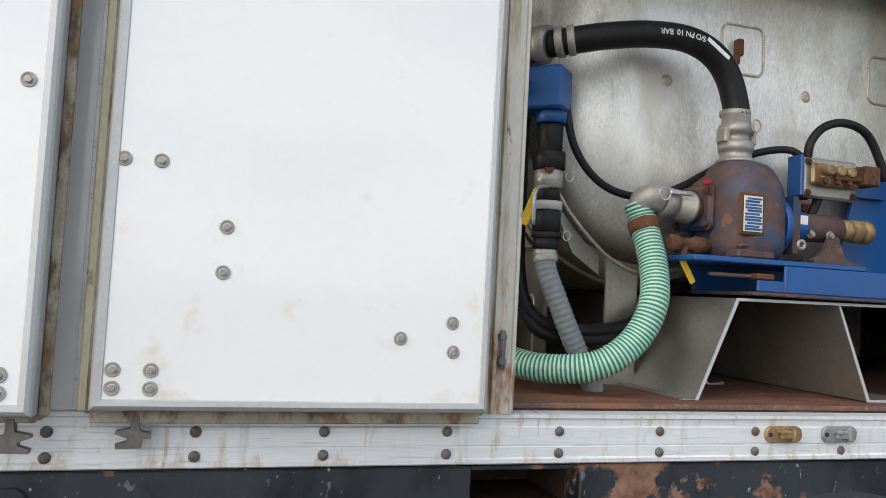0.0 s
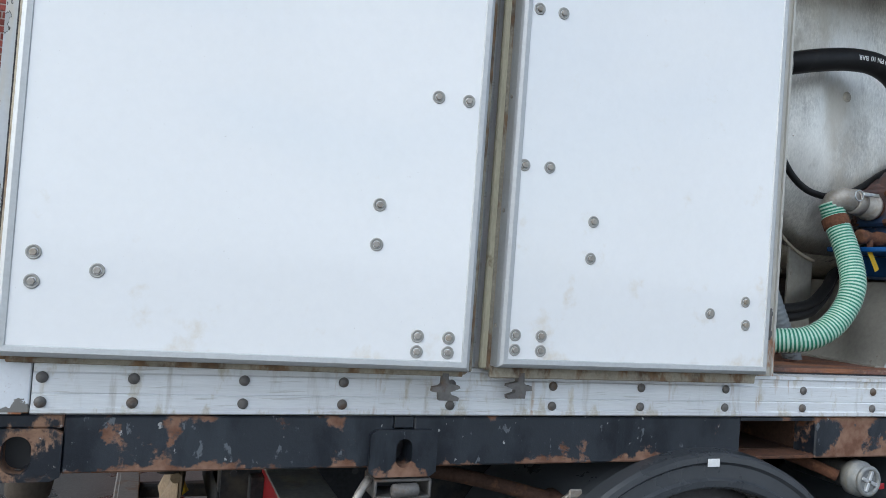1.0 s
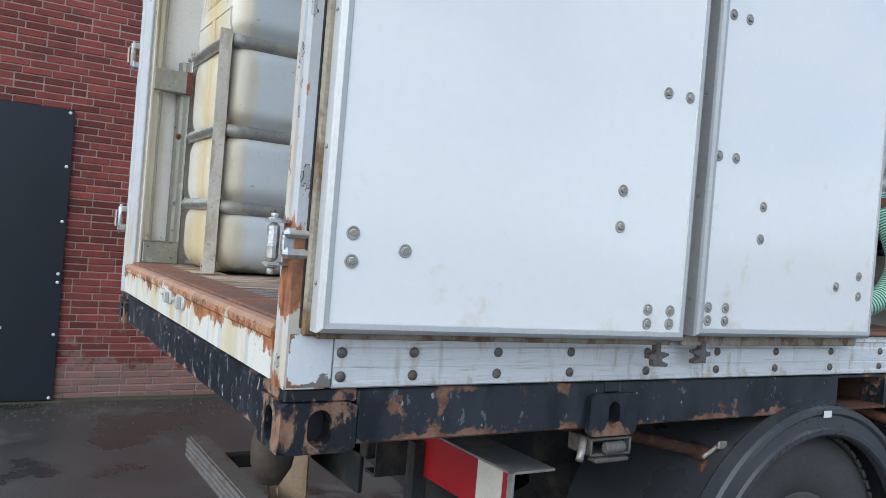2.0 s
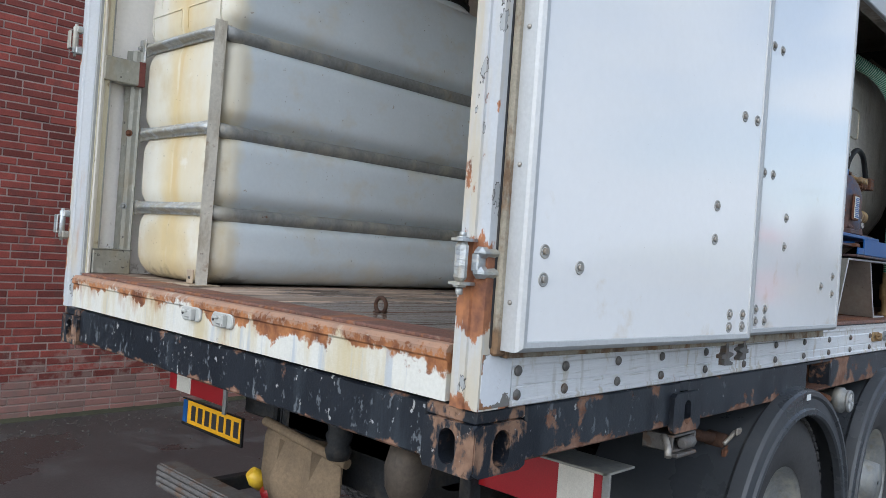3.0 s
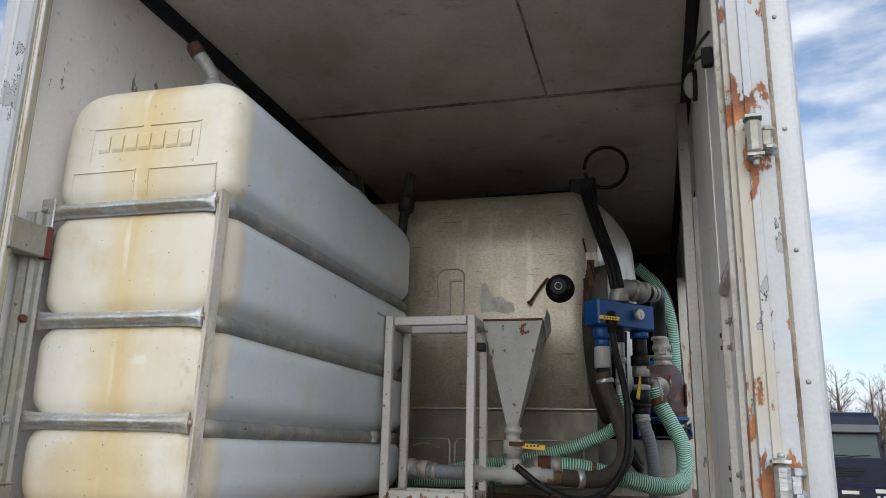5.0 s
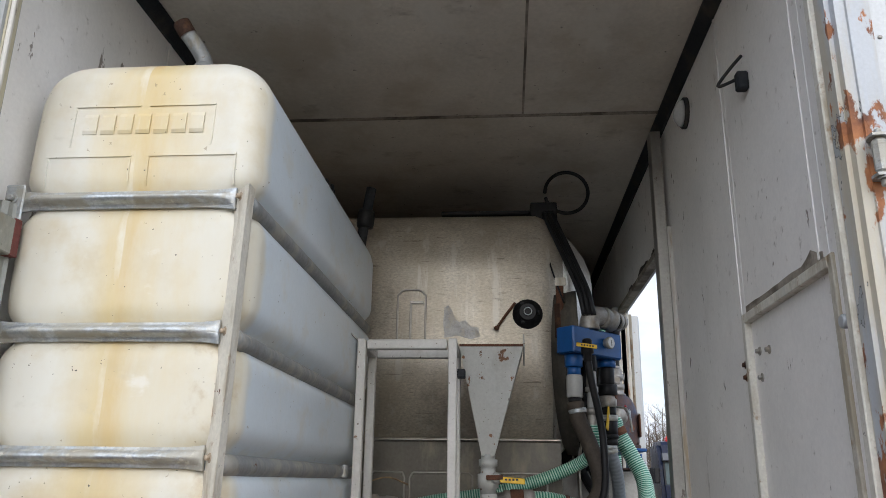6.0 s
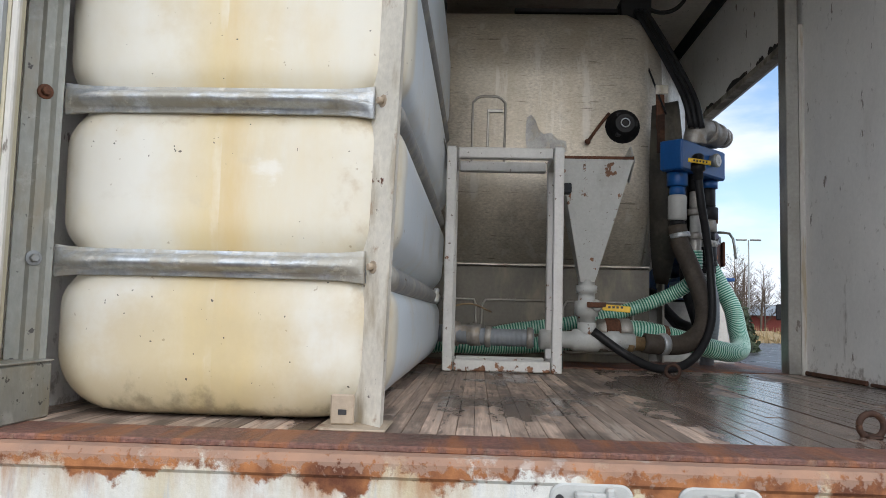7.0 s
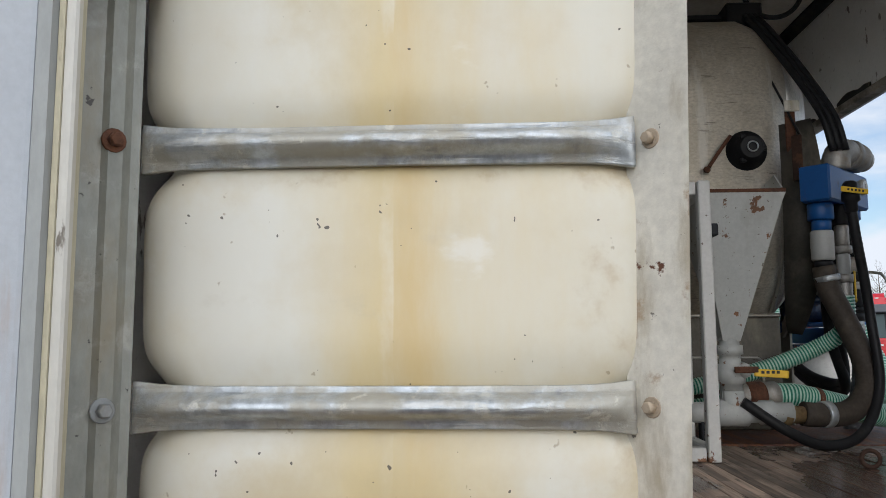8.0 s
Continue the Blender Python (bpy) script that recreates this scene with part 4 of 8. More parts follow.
for y0, sy in ((0.0, 1), (W, -1)):
    ya = lambda d: y0 + sy * d
    for xa, xb in (((0.19, 0.985), (1.041, 2.135)) if sy > 0 else ((0.19, 2.135),)) + ((2.445, 4.295), (4.605, 7.2)):
        part("side_beam", Geo().box(xa, xb, ya(0.004), ya(0.10), 1.134, 1.268, 0.005), M_BLACK, truck, "black side beam with chipped paint")
    if sy > 0:
        part("side_beam", Geo().box(0.986, 1.040, 0.005, 0.10, 1.2375, 1.268, 0.002), M_BLACK, truck)
    for xa in (2.135, 4.295):
        part("pocket_strap", Geo().box(xa, xa + 0.31, ya(0.006), ya(0.10), 1.256, 1.268, 0.002), M_BLACK, truck)
        part("pocket_strap", Geo().box(xa, xa + 0.31, ya(0.006), ya(0.10), 1.134, 1.144, 0.002), M_RUST, truck)
    for px in (2.13, 4.29):
        part("fork_pocket", Geo().box(px, px + 0.33, ya(0.35), ya(0.36), 1.14, 1.26, 0.003).box(px, px + 0.33, ya(0.10), ya(0.36), 1.134, 1.146, 0.003).box(px, px + 0.012, ya(0.10), ya(0.36), 1.14, 1.26, 0.003).box(px + 0.318, px + 0.33, ya(0.10), ya(0.36), 1.14, 1.26, 0.003), M_DARKRUST, truck, "rusty fork pocket")
    rail = Geo()
    y_a, y_b = ya(0.0), ya(0.05)
    rail.prism([(y_b, 1.272), (y_a, 1.272), (ya(-0.006), 1.276), (ya(-0.006), 1.286), (y_a, 1.290), (y_a, 1.316), (ya(0.003), 1.319), (y_a, 1.322), (y_a, 1.366), (ya(0.004), 1.370), (ya(0.004), 1.388), (ya(-0.004), 1.392), (ya(-0.004), 1.402), (y_b, 1.404)], "x", 0.118, 6.1)
    rl = part("side_rail", rail, M_RAIL, truck, "dirty bare aluminium side rail")
    if sy > 0:
        part("rail_end", Geo().box(0.004, 0.115, ya(-0.001), ya(0.05), 1.274, 1.402, 0.003), M_RAILEND, truck, "white painted end plate with peeling paint")
        bolt_me = mesh_of("rivet", Geo().turned((0, 0, 0), (0, -0.009, 0), [(0, 0.0135), (0.35, 0.013), (0.75, 0.009), (1, 0.003)], 12), M_RIVET)
        xs = [0.137, 0.332, 0.587, 0.838, 1.137, 1.45, 1.748, 2.061, 2.375, 2.682, 3.0, 3.31, 3.62, 3.93, 4.24, 4.55, 4.86, 5.17, 5.5]
        for bx in xs:
            for bz in (1.357, 1.300):
                piece("rivet", bolt_me, rl, (bx, -0.001, bz))

# oval lifting plate with its twist lock under it
g = hole_plate(Geo(), (1.013, -0.012, 1.174), "y", 0.093, 0.062, 0.022, 0.038, 0.085, -1, 0.016)
part("lock_plate", g, [M_BLACK, M_DARK], truck, "black plate with an oval hole")
g = Geo()
g.box(0.94, 1.10, -0.005, 0.10, 1.096, 1.104).box(0.94, 1.10, -0.005, 0.10, 1.050, 1.058).box(0.94, 0.948, -0.005, 0.10, 1.05, 1.10).box(1.092, 1.10, -0.005, 0.10, 1.05, 1.10)
g.cyl((0.985, -0.012, 1.076), (1.06, -0.012, 1.078), 0.018, 12, 0, 0.006).box(0.95, 1.08, -0.02, 0.02, 1.035, 1.048, 0.004)
part("twist_lock", g, M_RIVET, truck, "worn steel twist lock")
part("lock_lever", Geo().tube([(0.93, 0.02, 1.10), (0.90, -0.01, 1.075), (0.885, -0.02, 1.05)], 0.011), M_PIPE, truck)


def wheel(cx, cy, r, side, dual):
    wh = thing("wheel", (cx, cy, GZ + r), "", "")
    cz = GZ + r
    g = Geo()
    y0, y1 = cy, cy + side * (0.62 if dual else 0.30)
    n = 56

    def ring(rad, y, k=0):
        return [(cx + rad * math.cos(a), y, cz + rad * math.sin(a)) for a in (2 * math.pi * (j + k) / n for j in range(n))]
    w = y1 - y0
    g.loft([ring(r * 0.56, y0 + w * 0.03), ring(r * 0.62, y0), ring(r * 0.86, y0 - side * 0.012), ring(r * 0.965, y0 + w * 0.02), ring(r, y0 + w * 0.06), ring(r, y1 - w * 0.06), ring(r * 0.9, y1), ring(r * 0.56, y1)], True, False)
    for j in range(0, n):
        a = 2 * math.pi * j / n
        for k in (0, 1, 2):
            m = Matrix.Translation((cx, y0 + side * (0.045 + 0.09 * k), cz)) @ Matrix.Rotation(-a, 4, "Y") @ Matrix.Translation((r + 0.004, 0, 0))
            g.box(-0.008, 0.008, -0.034, 0.034, -0.02, 0.02, 0.003, m)
    ty = part("tyre", g, M_TYRE, wh, "worn dusty black tyre")
    g = Geo()
    g.loft([ring(r * 0.57, y0 + side * 0.02), ring(r * 0.53, y0 + side * 0.03), ring(r * 0.50, y0 + side * 0.10), ring(r * 0.34, y0 + side * 0.14), ring(r * 0.22, y0 + side * 0.06), ring(r * 0.20, y0 - side * 0.01), ring(0.01, y0 - side * 0.015)], True, False)
    part("rim", g, M_GALVDULL, wh, "dirty grey steel rim")
    return wh


def mudguard(cx, y0, y1, cz, r, name="mudguard"):
    g = Geo()
    n = 76
    a0, a1 = radians(-12), radians(192)
    pts = [(y0 + 0.03, r - 0.110), (y0 + 0.004, r - 0.106), (y0 - 0.004, r - 0.098), (y0 - 0.004, r - 0.080), (y0 + 0.006, r - 0.073), (y0 + 0.010, r - 0.035), (y0, r - 0.025), (y0 + 0.002, r - 0.008), (y0 + 0.014, r), (y0 + 0.06, r + 0.006), (y0 + 0.075, r - 0.006), (y0 + 0.12, r - 0.008), (y1, r - 0.008), (y1, r - 0.02), (y0 + 0.11, r - 0.022), (y0 + 0.03, r - 0.04)]
    rings = []
    for k in range(n + 1):
        a = a0 + (a1 - a0) * k / n
        rings.append([(cx + rr * math.cos(a), yy, cz + rr * math.sin(a)) for yy, rr in pts])
    g.loft(rings, False, True)
    return g


for wx in (1.99, 3.33):
    for side, yy in ((1, -0.055), (-1, W + 0.055)):
        wh = wheel(wx, yy + side * 0.065, 0.50, side, True)
        wh.name = "wheel"
        wh.parent = truck
        wh.location = Vector(wh.location) - Vector(truck.location)
        mg = part("mudguard", mudguard(wx, min(yy, yy + side * 0.62), max(yy, yy + side * 0.62), 0.505, 0.665) if side > 0 else mudguard(wx, W - 0.64, W + 0.055, 0.505, 0.665), M_MUDG, truck, "black plastic wheel arch with pale dust")
        if side > 0:
            part("sticker", Geo().box(-0.022, 0.022, -0.012, 0.012, -0.001, 0.001, 0.0005, Matrix.Translation((wx - 0.006, yy - 0.004, 1.144)) @ Matrix.Rotation(radians(90), 4, "X")), M_WHITE, mg)

# ---- rear doors folded back along the side ----
cup_geo = Geo().turned((0, 0, 0), (0, -0.01, 0), [(-0.05, 0.0168), (0.22, 0.0163), (0.26, 0.0140), (0.08, 0.0118), (0.02, 0.0095)], 18, 0, False)
cup_geo.turned((0, 0, 0), (0, -0.01, 0), [(0, 0.0085), (0.65, 0.0085), (0.8, 0.007)], 6, 1)
cup = mesh_of("bolt", cup_geo, [M_CUP, M_PIPE])


def side_door(name, xa, xb, za, zb, bolts, label):
    d = thing(name, ((xa + xb) / 2, -0.06, za), label, "door", "folded doors on the side")
    pn = part("panel", Geo().box(xa + 0.024, xb - 0.024, -0.1005, -0.06, za + 0.024, zb - 0.024, 0.001), M_PANEL, d, "smooth white composite panel with stains near the foot")
    # mitred aluminium frame with a folded face
    fr = Geo()
    corners = ((xa, za, 1, 1), (xb, za, -1, 1), (xb, zb, -1, -1), (xa, zb, 1, -1))
    rings = [[(cx + dx * o, y, cz + dz_ * o) for o, y in ((0.0, -0.045), (0.0, -0.090), (0.004, -0.098), (0.012, -0.1045), (0.024, -0.1035), (0.026, -0.1005), (0.026, -0.045))] for cx, cz, dx, dz_ in corners]
    fr.loft(rings + rings[:1], False, False)
    part("edge_frame", fr, M_ALU, d, "grey aluminium edge frame")
    sl = Geo()
    sl.box(xa - 0.016, xb + 0.012, -0.047, -0.022, za - 0.014, zb + 0.012, 0.006)
    part("seal", sl, M_SEAL, d, "dirty weathered rubber door seal")
    sc = mesh_of("screw", Geo().turned((0, 0, 0), (-0.004, 0, 0), [(0, 0.006), (0.6, 0.0055), (1, 0.002)], 10), M_PIPE)
    k = za + 0.11
    while k < zb:
        piece("screw", sc, fr_parent(d, "edge_frame"), (xa, -0.066, k))
        k += 0.31
    for bx, bz in bolts:
        piece("bolt", cup, pn, (bx, -0.1005, bz))
    return d


def fr_parent(d, name):
    return [o for o in d.children if o.name.split(".")[0] == name][-1]


D1 = [(0.109, 1.641), (0.110, 1.577), (0.240, 1.609), (0.867, 1.815), (0.866, 1.717), (0.997, 2.099), (1.077, 2.099), (0.987, 1.497), (1.068, 1.496), (0.987, 1.458), (1.068, 1.459),
      (0.112, 2.452), (0.112, 2.39), (0.240, 2.42), (0.997, 2.72), (1.077, 2.72)]
D2 = [(1.262, 1.962), (1.338, 1.964), (1.485, 1.829), (1.483, 1.727), (1.270, 1.507), (1.271, 1.4675), (1.347, 1.507), (1.348, 1.4675), (1.899, 1.595), (2.027, 1.636), (2.032, 1.566),
      (1.275, 2.387), (1.348, 2.388), (1.96, 2.86), (2.05, 2.86), (2.05, 2.80)]
door_a = side_door("rear_door", 0.043, 1.132, 1.411, 3.52, D1, "white panelled rear door swung open flat along the side")
door_b = side_door("side_door", 1.227, 2.130, 1.418, 2.95, D2, "white panelled side door folded back, dirty at its foot")
part("bottom_lip", Geo().box(0.06, 1.13, -0.052, -0.036, 1.392, 1.4105, 0.003), M_SEAL, door_a, "rust-stained bottom lip")
part("bottom_lip", Geo().box(1.228, 2.128, -0.052, -0.036, 1.384, 1.4175, 0.003), M_SEAL, door_b, "rust-stained bottom lip")
part("seal_lip", Geo().box(1.132, 1.154, -0.052, -0.036, 1.405, 3.52, 0.004), M_SEAL, door_a, "rusty brown sealing lip")
part("seal_lip", Geo().box(1.198, 1.226, -0.046, -0.030, 1.408, 2.95, 0.004), M_OLIVE, door_b, "yellowed sealing lip")
for dd, lx, rz in ((door_a, 1.075, 0), (door_b, 1.33, 180)):
    s_ = 1 if rz else -1
    claw = [(-0.008, 1.400), (0.008, 1.400), (0.009, 1.372), (0.016, 1.366), (0.032, 1.364), (0.034, 1.352), (0.016, 1.350), (0.014, 1.330), (-0.038, 1.329), (-0.040, 1.338), (-0.018, 1.345), (-0.016, 1.352), (-0.042, 1.362), (-0.040, 1.368), (-0.010, 1.374)]
    g = Geo().prism([(lx - 0.008 * s_ + s_ * u, v) for u, v in claw], "y", -0.054, -0.034)
    part("latch_cam", g, M_RIVET, dd, "worn steel latch cam")

door_a.rotation_euler[2] = radians(-4.0)   # it does not lie quite flat
door_a.location.y -= 0.008

part("gasket", Geo().box(0.020, 0.032, -0.042, -0.010, 1.412, 3.52, 0.004), M_CHASSIS, door_a, "dirty black rubber gasket")

# hinges on the rear posts
def hinge(yc, s, z, parent, leaf):
    g = Geo()
    if leaf:
        g.box(-0.056, -0.030, yc - 0.014, yc + 0.020, z - 0.045, z + 0.045, 0.009)
        for zz in (z + 0.0455, z - 0.0525):
            g.prism([(-0.060, yc - 0.016), (-0.060, yc + 0.022), (-0.030, yc + 0.026), (0.0, yc + 0.012), (0.0, yc - 0.006), (-0.030, yc - 0.018)], "z", zz, zz + 0.007)
        g.hexbolt((-0.043, yc + 0.003, z + 0.0525), (0, 0, 1), 0.0075, 0.014).hexbolt((-0.043, yc + 0.003, z - 0.0525), (0, 0, -1), 0.008, 0.022)
        g.box(-0.030, 0.046, yc - 0.048, yc - 0.012, z + 0.010, z + 0.036, 0.011)
        g.box(-0.030, 0.046, yc - 0.048, yc - 0.012, z - 0.036, z - 0.008, 0.011)
        g.box(-0.030, 0.046, yc - 0.036, yc - 0.014, z - 0.020, z + 0.020, 0.003)
    else:
        g.cyl((-0.028, yc, z - 0.058), (-0.028, yc, z + 0.058), 0.0125, 14, 0, 0.003)
        g.cyl((-0.028, yc, z - 0.072), (-0.028, yc, z + 0.068), 0.007, 10)
        g.box(-0.03, 0.0, yc - 0.018, yc + 0.018, z + 0.030, z + 0.06, 0.004).box(-0.03, 0.0, yc - 0.018, yc + 0.018, z - 0.06, z - 0.030, 0.004)
        g.box(-0.05, -0.015, yc - 0.005, yc + 0.035, z - 0.04, z - 0.034).box(-0.05, -0.015, yc - 0.005, yc + 0.035, z + 0.034, z + 0.04).box(-0.05, -0.044, yc, yc + 0.035, z - 0.04, z + 0.04)
    part("hinge", g, M_GALV, parent, "galvanised hinge")


for hz in (1.605, 2.405, 3.2):
    hinge(0.0, 1, hz, door_a, True)
    hinge(W, -1, hz + 0.02, truck, False)

# aluminium jamb post of the side opening
jp = Geo().prism([(2.150, -0.012), (2.166, -0.012), (2.169, -0.020), (2.179, -0.020), (2.182, -0.012), (2.220, -0.012), (2.222, -0.018), (2.230, -0.018), (2.235, -0.010), (2.235, 0.072), (2.150, 0.072)], "z", 1.404, z1 + 0.02)
part("jamb_post", jp, M_JAMB, truck, "dirty cream jamb post of the side opening")
part("jamb_post", Geo().prism([(x1, -0.012), (x1 + 0.028, -0.012), (x1 + 0.031, -0.020), (x1 + 0.049, -0.020), (x1 + 0.052, -0.012), (x1 + 0.09, -0.012), (x1 + 0.09, 0.107), (x1, 0.107)], "z", 1.404, z1 + 0.02), M_JAMB, truck, "dirty aluminium jamb post of the side opening")
part("jamb_edge", Geo().box(2.150, 2.235, 0.0725, 0.128, FZ, CZ - 0.06, 0.003), M_SKIRT, truck, "dark grey inner jamb edge")
part("lintel", Geo().box(2.15, x1 + 0.09, -0.012, 0.012, z1 - 0.02, z1 + 0.09, 0.004), M_ALU, truck, "aluminium rail above the opening")

# ---- milky plastic tank ----
TX0, TX1, TY0, TY1, TZ0, TZ1 = 0.245, 2.22, 1.606, 2.334, FZ + 0.004, 2.915
tank = thing("liquid_tank", (1.2, 1.98, FZ), "large milky plastic liquid tank, yellowed on its end wall", "tank")
BANDS = (1.724, 2.051, 2.432)


def rounded(x0, x1, y0, y1, r, n=7):
    """Outline of a rounded rectangle, counter-clockwise."""
    out = []
    for cx, cy, a in ((x1 - r, y1 - r, 0), (x0 + r, y1 - r, 90), (x0 + r, y0 + r, 180), (x1 - r, y0 + r, 270)):
        for k in range(n + 1):
            t = radians(a + 90 * k / n)
            out.append((cx + r * math.cos(t), cy + r * math.sin(t)))
    return out


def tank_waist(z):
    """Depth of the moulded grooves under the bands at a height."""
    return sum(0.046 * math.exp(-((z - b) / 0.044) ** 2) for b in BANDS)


def tank_inset(z):
    """How far the end wall lies behind its foremost line at a height."""
    d = 0.34 * tank_waist(z)
    rb, rt = 0.11, 0.10
    if z < TZ0 + rb:
        d += 0.55 * (rb - math.sqrt(max(0, rb * rb - (TZ0 + rb - z) ** 2)))
    if z > TZ1 - rt:
        d += rt - math.sqrt(max(0, rt * rt - (z - TZ1 + rt) ** 2))
    if z > 2.55:
        d += 0.10 * (z - 2.55) ** 1.5
    return d


rings = []
nz = 190
for i in range(nz + 1):
    z = TZ0 + (TZ1 - TZ0) * i / nz
    d = tank_waist(z)
    rb, rt = 0.125, 0.17
    if z < TZ0 + rb:
        d += rb - math.sqrt(max(0, rb * rb - (TZ0 + rb - z) ** 2))
    if z > TZ1 - rt:
        d += rt - math.sqrt(max(0, rt * rt - (z - TZ1 + rt) ** 2))
    e = d * 0.95
    dx = tank_inset(z)
    lean = 0.033 * max(0.0, 2.25 - z)
    rings.append([(x, y, z) for x, y in rounded(TX0 + dx, TX1 - e, TY0 + lean + d, TY1 - lean * 0.6 - d, max(0.05, 0.092 - d * 0.3), 9)])
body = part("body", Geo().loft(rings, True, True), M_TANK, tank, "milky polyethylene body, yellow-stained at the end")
CPX, CPY = 1.62, 1.96
part("filler_neck", Geo().turned((CPX, CPY, TZ1 - 0.03), (CPX, CPY, TZ1 + 0.045), [(0, 0.285), (0.3, 0.270), (0.55, 0.245), (0.75, 0.236), (1, 0.232)], 40), M_TANK, tank, "raised milky filler neck")
lid = part("filler_cap", Geo().turned((CPX, CPY, TZ1 + 0.02), (CPX, CPY, TZ1 + 0.105), [(0, 0.240), (0.08, 0.252), (0.35, 0.252), (0.42, 0.238), (0.80, 0.234), (0.92, 0.222), (1, 0.20)], 40), M_BLACKRUB, tank, "black screw lid")
for k in range(20):
    a_ = 2 * math.pi * k / 20
    part("lid_rib", Geo().box(-0.006, 0.006, -0.012, 0.012, 0.0, 0.045, 0.003, Matrix.Translation((CPX, CPY, TZ1 + 0.052)) @ Matrix.Rotation(a_, 4, "Z") @ Matrix.Translation((0.238, 0, 0))), M_BLACKRUB, lid)

# ---- galvanised bands and posts round the tank ----
guard = thing("tank_guard", (0.25, 1.65, FZ), "galvanised steel bands and upright posts holding the plastic tank", "guard rail")
post_top = [(0.190, 1.611), (0.242, 1.611), (0.242, 1.616), (0.197, 1.617), (0.262, 1.667), (0.258, 1.671)]
post_low = [(x + 0.008, y + 0.028) for x, y in post_top]
PZ0, PZ1 = FZ + 0.004, 2.456
post_ob = part("post", Geo().loft([[(x, y, PZ0) for x, y in post_low], [(x, y, PZ1) for x, y in post_top]], False, True), M_ANGLE, guard, "upright angle iron post with worn primer")
part("foot_plate", Geo().box(0.165, 0.30, 1.625, 1.755, FZ, FZ + 0.005, 0.002), M_FOOT, guard, "rusty foot plate")
tab = part("foot_tab", Geo().box(0.212, 0.2205, 1.690, 1.735, FZ + 0.0055, FZ + 0.062, 0.003), M_FOOT, guard, "rusty tab with a slot")
part("tab_slot", Geo().box(0.2105, 0.2122, 1.704, 1.720, FZ + 0.024, FZ + 0.034, 0.0008), M_DARK, tab)
lpp = [(0.0, 0.0), (0.012, 0.0), (0.018, 0.004), (0.026, 0.011), (0.044, 0.012), (0.050, 0.004), (0.074, 0.0), (0.074, -0.005), (0.052, -0.002), (0.043, 0.006), (0.028, 0.005), (0.020, -0.003), (0.0, -0.006)]
lp = Geo().prism([(0.234 - 0.721 * u - 0.693 * v, 2.300 + 0.693 * u - 0.721 * v) for u, v in lpp], "z", FZ + 0.10, 2.42)
part("post", lp, M_OLDGALV, guard, "upright weathered ribbed post by the wall")
brk = part("bracket", Geo().box(0.058, 0.236, 2.2835, 2.347, 2.262, 2.368, 0.004), M_OLDGALV, guard, "grey bracket box with a red-brown end")
part("rust_patch", Geo().box(0.210, 0.2385, 2.2815, 2.3475, 2.2605, 2.3695, 0.001), M_REDOXIDE, brk, "red-brown painted end")
part("bracket", Geo().box(0.232, 0.240, 2.288, 2.346, 2.372, 2.480, 0.004), M_GALV, guard, "bright galvanised plate")
part("bolt", Geo().hexbolt((0.232, 2.320, 2.437), (-1, 0, 0), 0.0085, 0.016), M_GALV, guard)
fb_ = part("foot_box", Geo().box(0.066, 0.234, 2.2855, 2.347, FZ, FZ + 0.106, 0.004), M_OLDGALV, guard, "grey steel foot box with chipped paint")
part("lid_plate", Geo().box(0.064, 0.237, 2.283, 2.347, FZ + 0.1065, FZ + 0.1105, 0.0015), M_OLDGALV, fb_)
for bz in BANDS:
    t_ = (bz - PZ0) / (PZ1 - PZ0)
    pxo, pyo = 0.008 * (1 - t_), 0.028 * (1 - t_)
    g = Geo()
    ya_, yb_ = 1.664 + pyo, 2.302
    ys = [ya_, ya_ + 0.006, ya_ + 0.014, ya_ + 0.028, ya_ + 0.05, ya_ + 0.09, 1.85, 2.0, 2.12, yb_ - 0.09, yb_ - 0.05, yb_ - 0.028, yb_ - 0.014, yb_ - 0.006, yb_]
    fls = [1.0, 0.98, 0.80, 0.50, 0.24, 0.06, 0.0, 0.0, 0.0, 0.06, 0.24, 0.50, 0.80, 0.98, 1.0]
    rr = []
    for y, fl in zip(ys, fls):
        h = 0.0255 + 0.006 * fl
        x = 0.246 + (0.002 if y > 2.0 else 0.0)
        rid = 0.026 * (1 - fl) + 0.003
        prof = [(0.004, 1.0), (-0.003, 1.0), (-0.004, 0.95), (-0.0045, 0.74), (-0.006 - rid * 0.10, 0.66), (-0.004 - rid * 0.55, 0.52), (-0.004 - rid * 0.86, 0.32), (-0.004 - rid, 0.08), (-0.004 - rid * 0.93, -0.16), (-0.004 - rid * 0.62, -0.38),
                (-0.006 - rid * 0.15, -0.56), (-0.0045, -0.66), (-0.004, -0.98), (-0.003, -1.04), (0.004, -1.04)]
        rr.append([(x + u, y, bz + h * v) for u, v in prof])
    g.loft(rr, True, True)
    part("front_band", g, M_GALV, guard, "shiny galvanised band with flattened ends")
    zt = bz - 0.016
    part("side_tube", Geo().tube([(0.252, 1.642 + pyo, zt + 0.006), (0.276, 1.636 + pyo, zt), (1.0, 1.631 + pyo, zt), (2.12, 1.631 + pyo, zt)], 0.0295, 16, 0.12), M_GALVDULL, guard, "dull galvanised tube")
    part("bolt", Geo().hexbolt((0.232 + pxo, 1.645 + pyo, bz), (-0.66, 0.75, 0), 0.0068, 0.015), M_FOOT, post_ob)
    if bz < 2.4:
        part("bolt", Geo().hexbolt((0.200, 2.319, bz), (-0.693, -0.721, 0), 0.0080, 0.016), M_RUST if bz == BANDS[1] else M_GALVDULL, guard)
part("tube_clamp", Geo().box(1.700, 1.752, 1.611, 1.630, 1.684, 1.738, 0.004), M_GALV, guard, "small galvanised clamp")

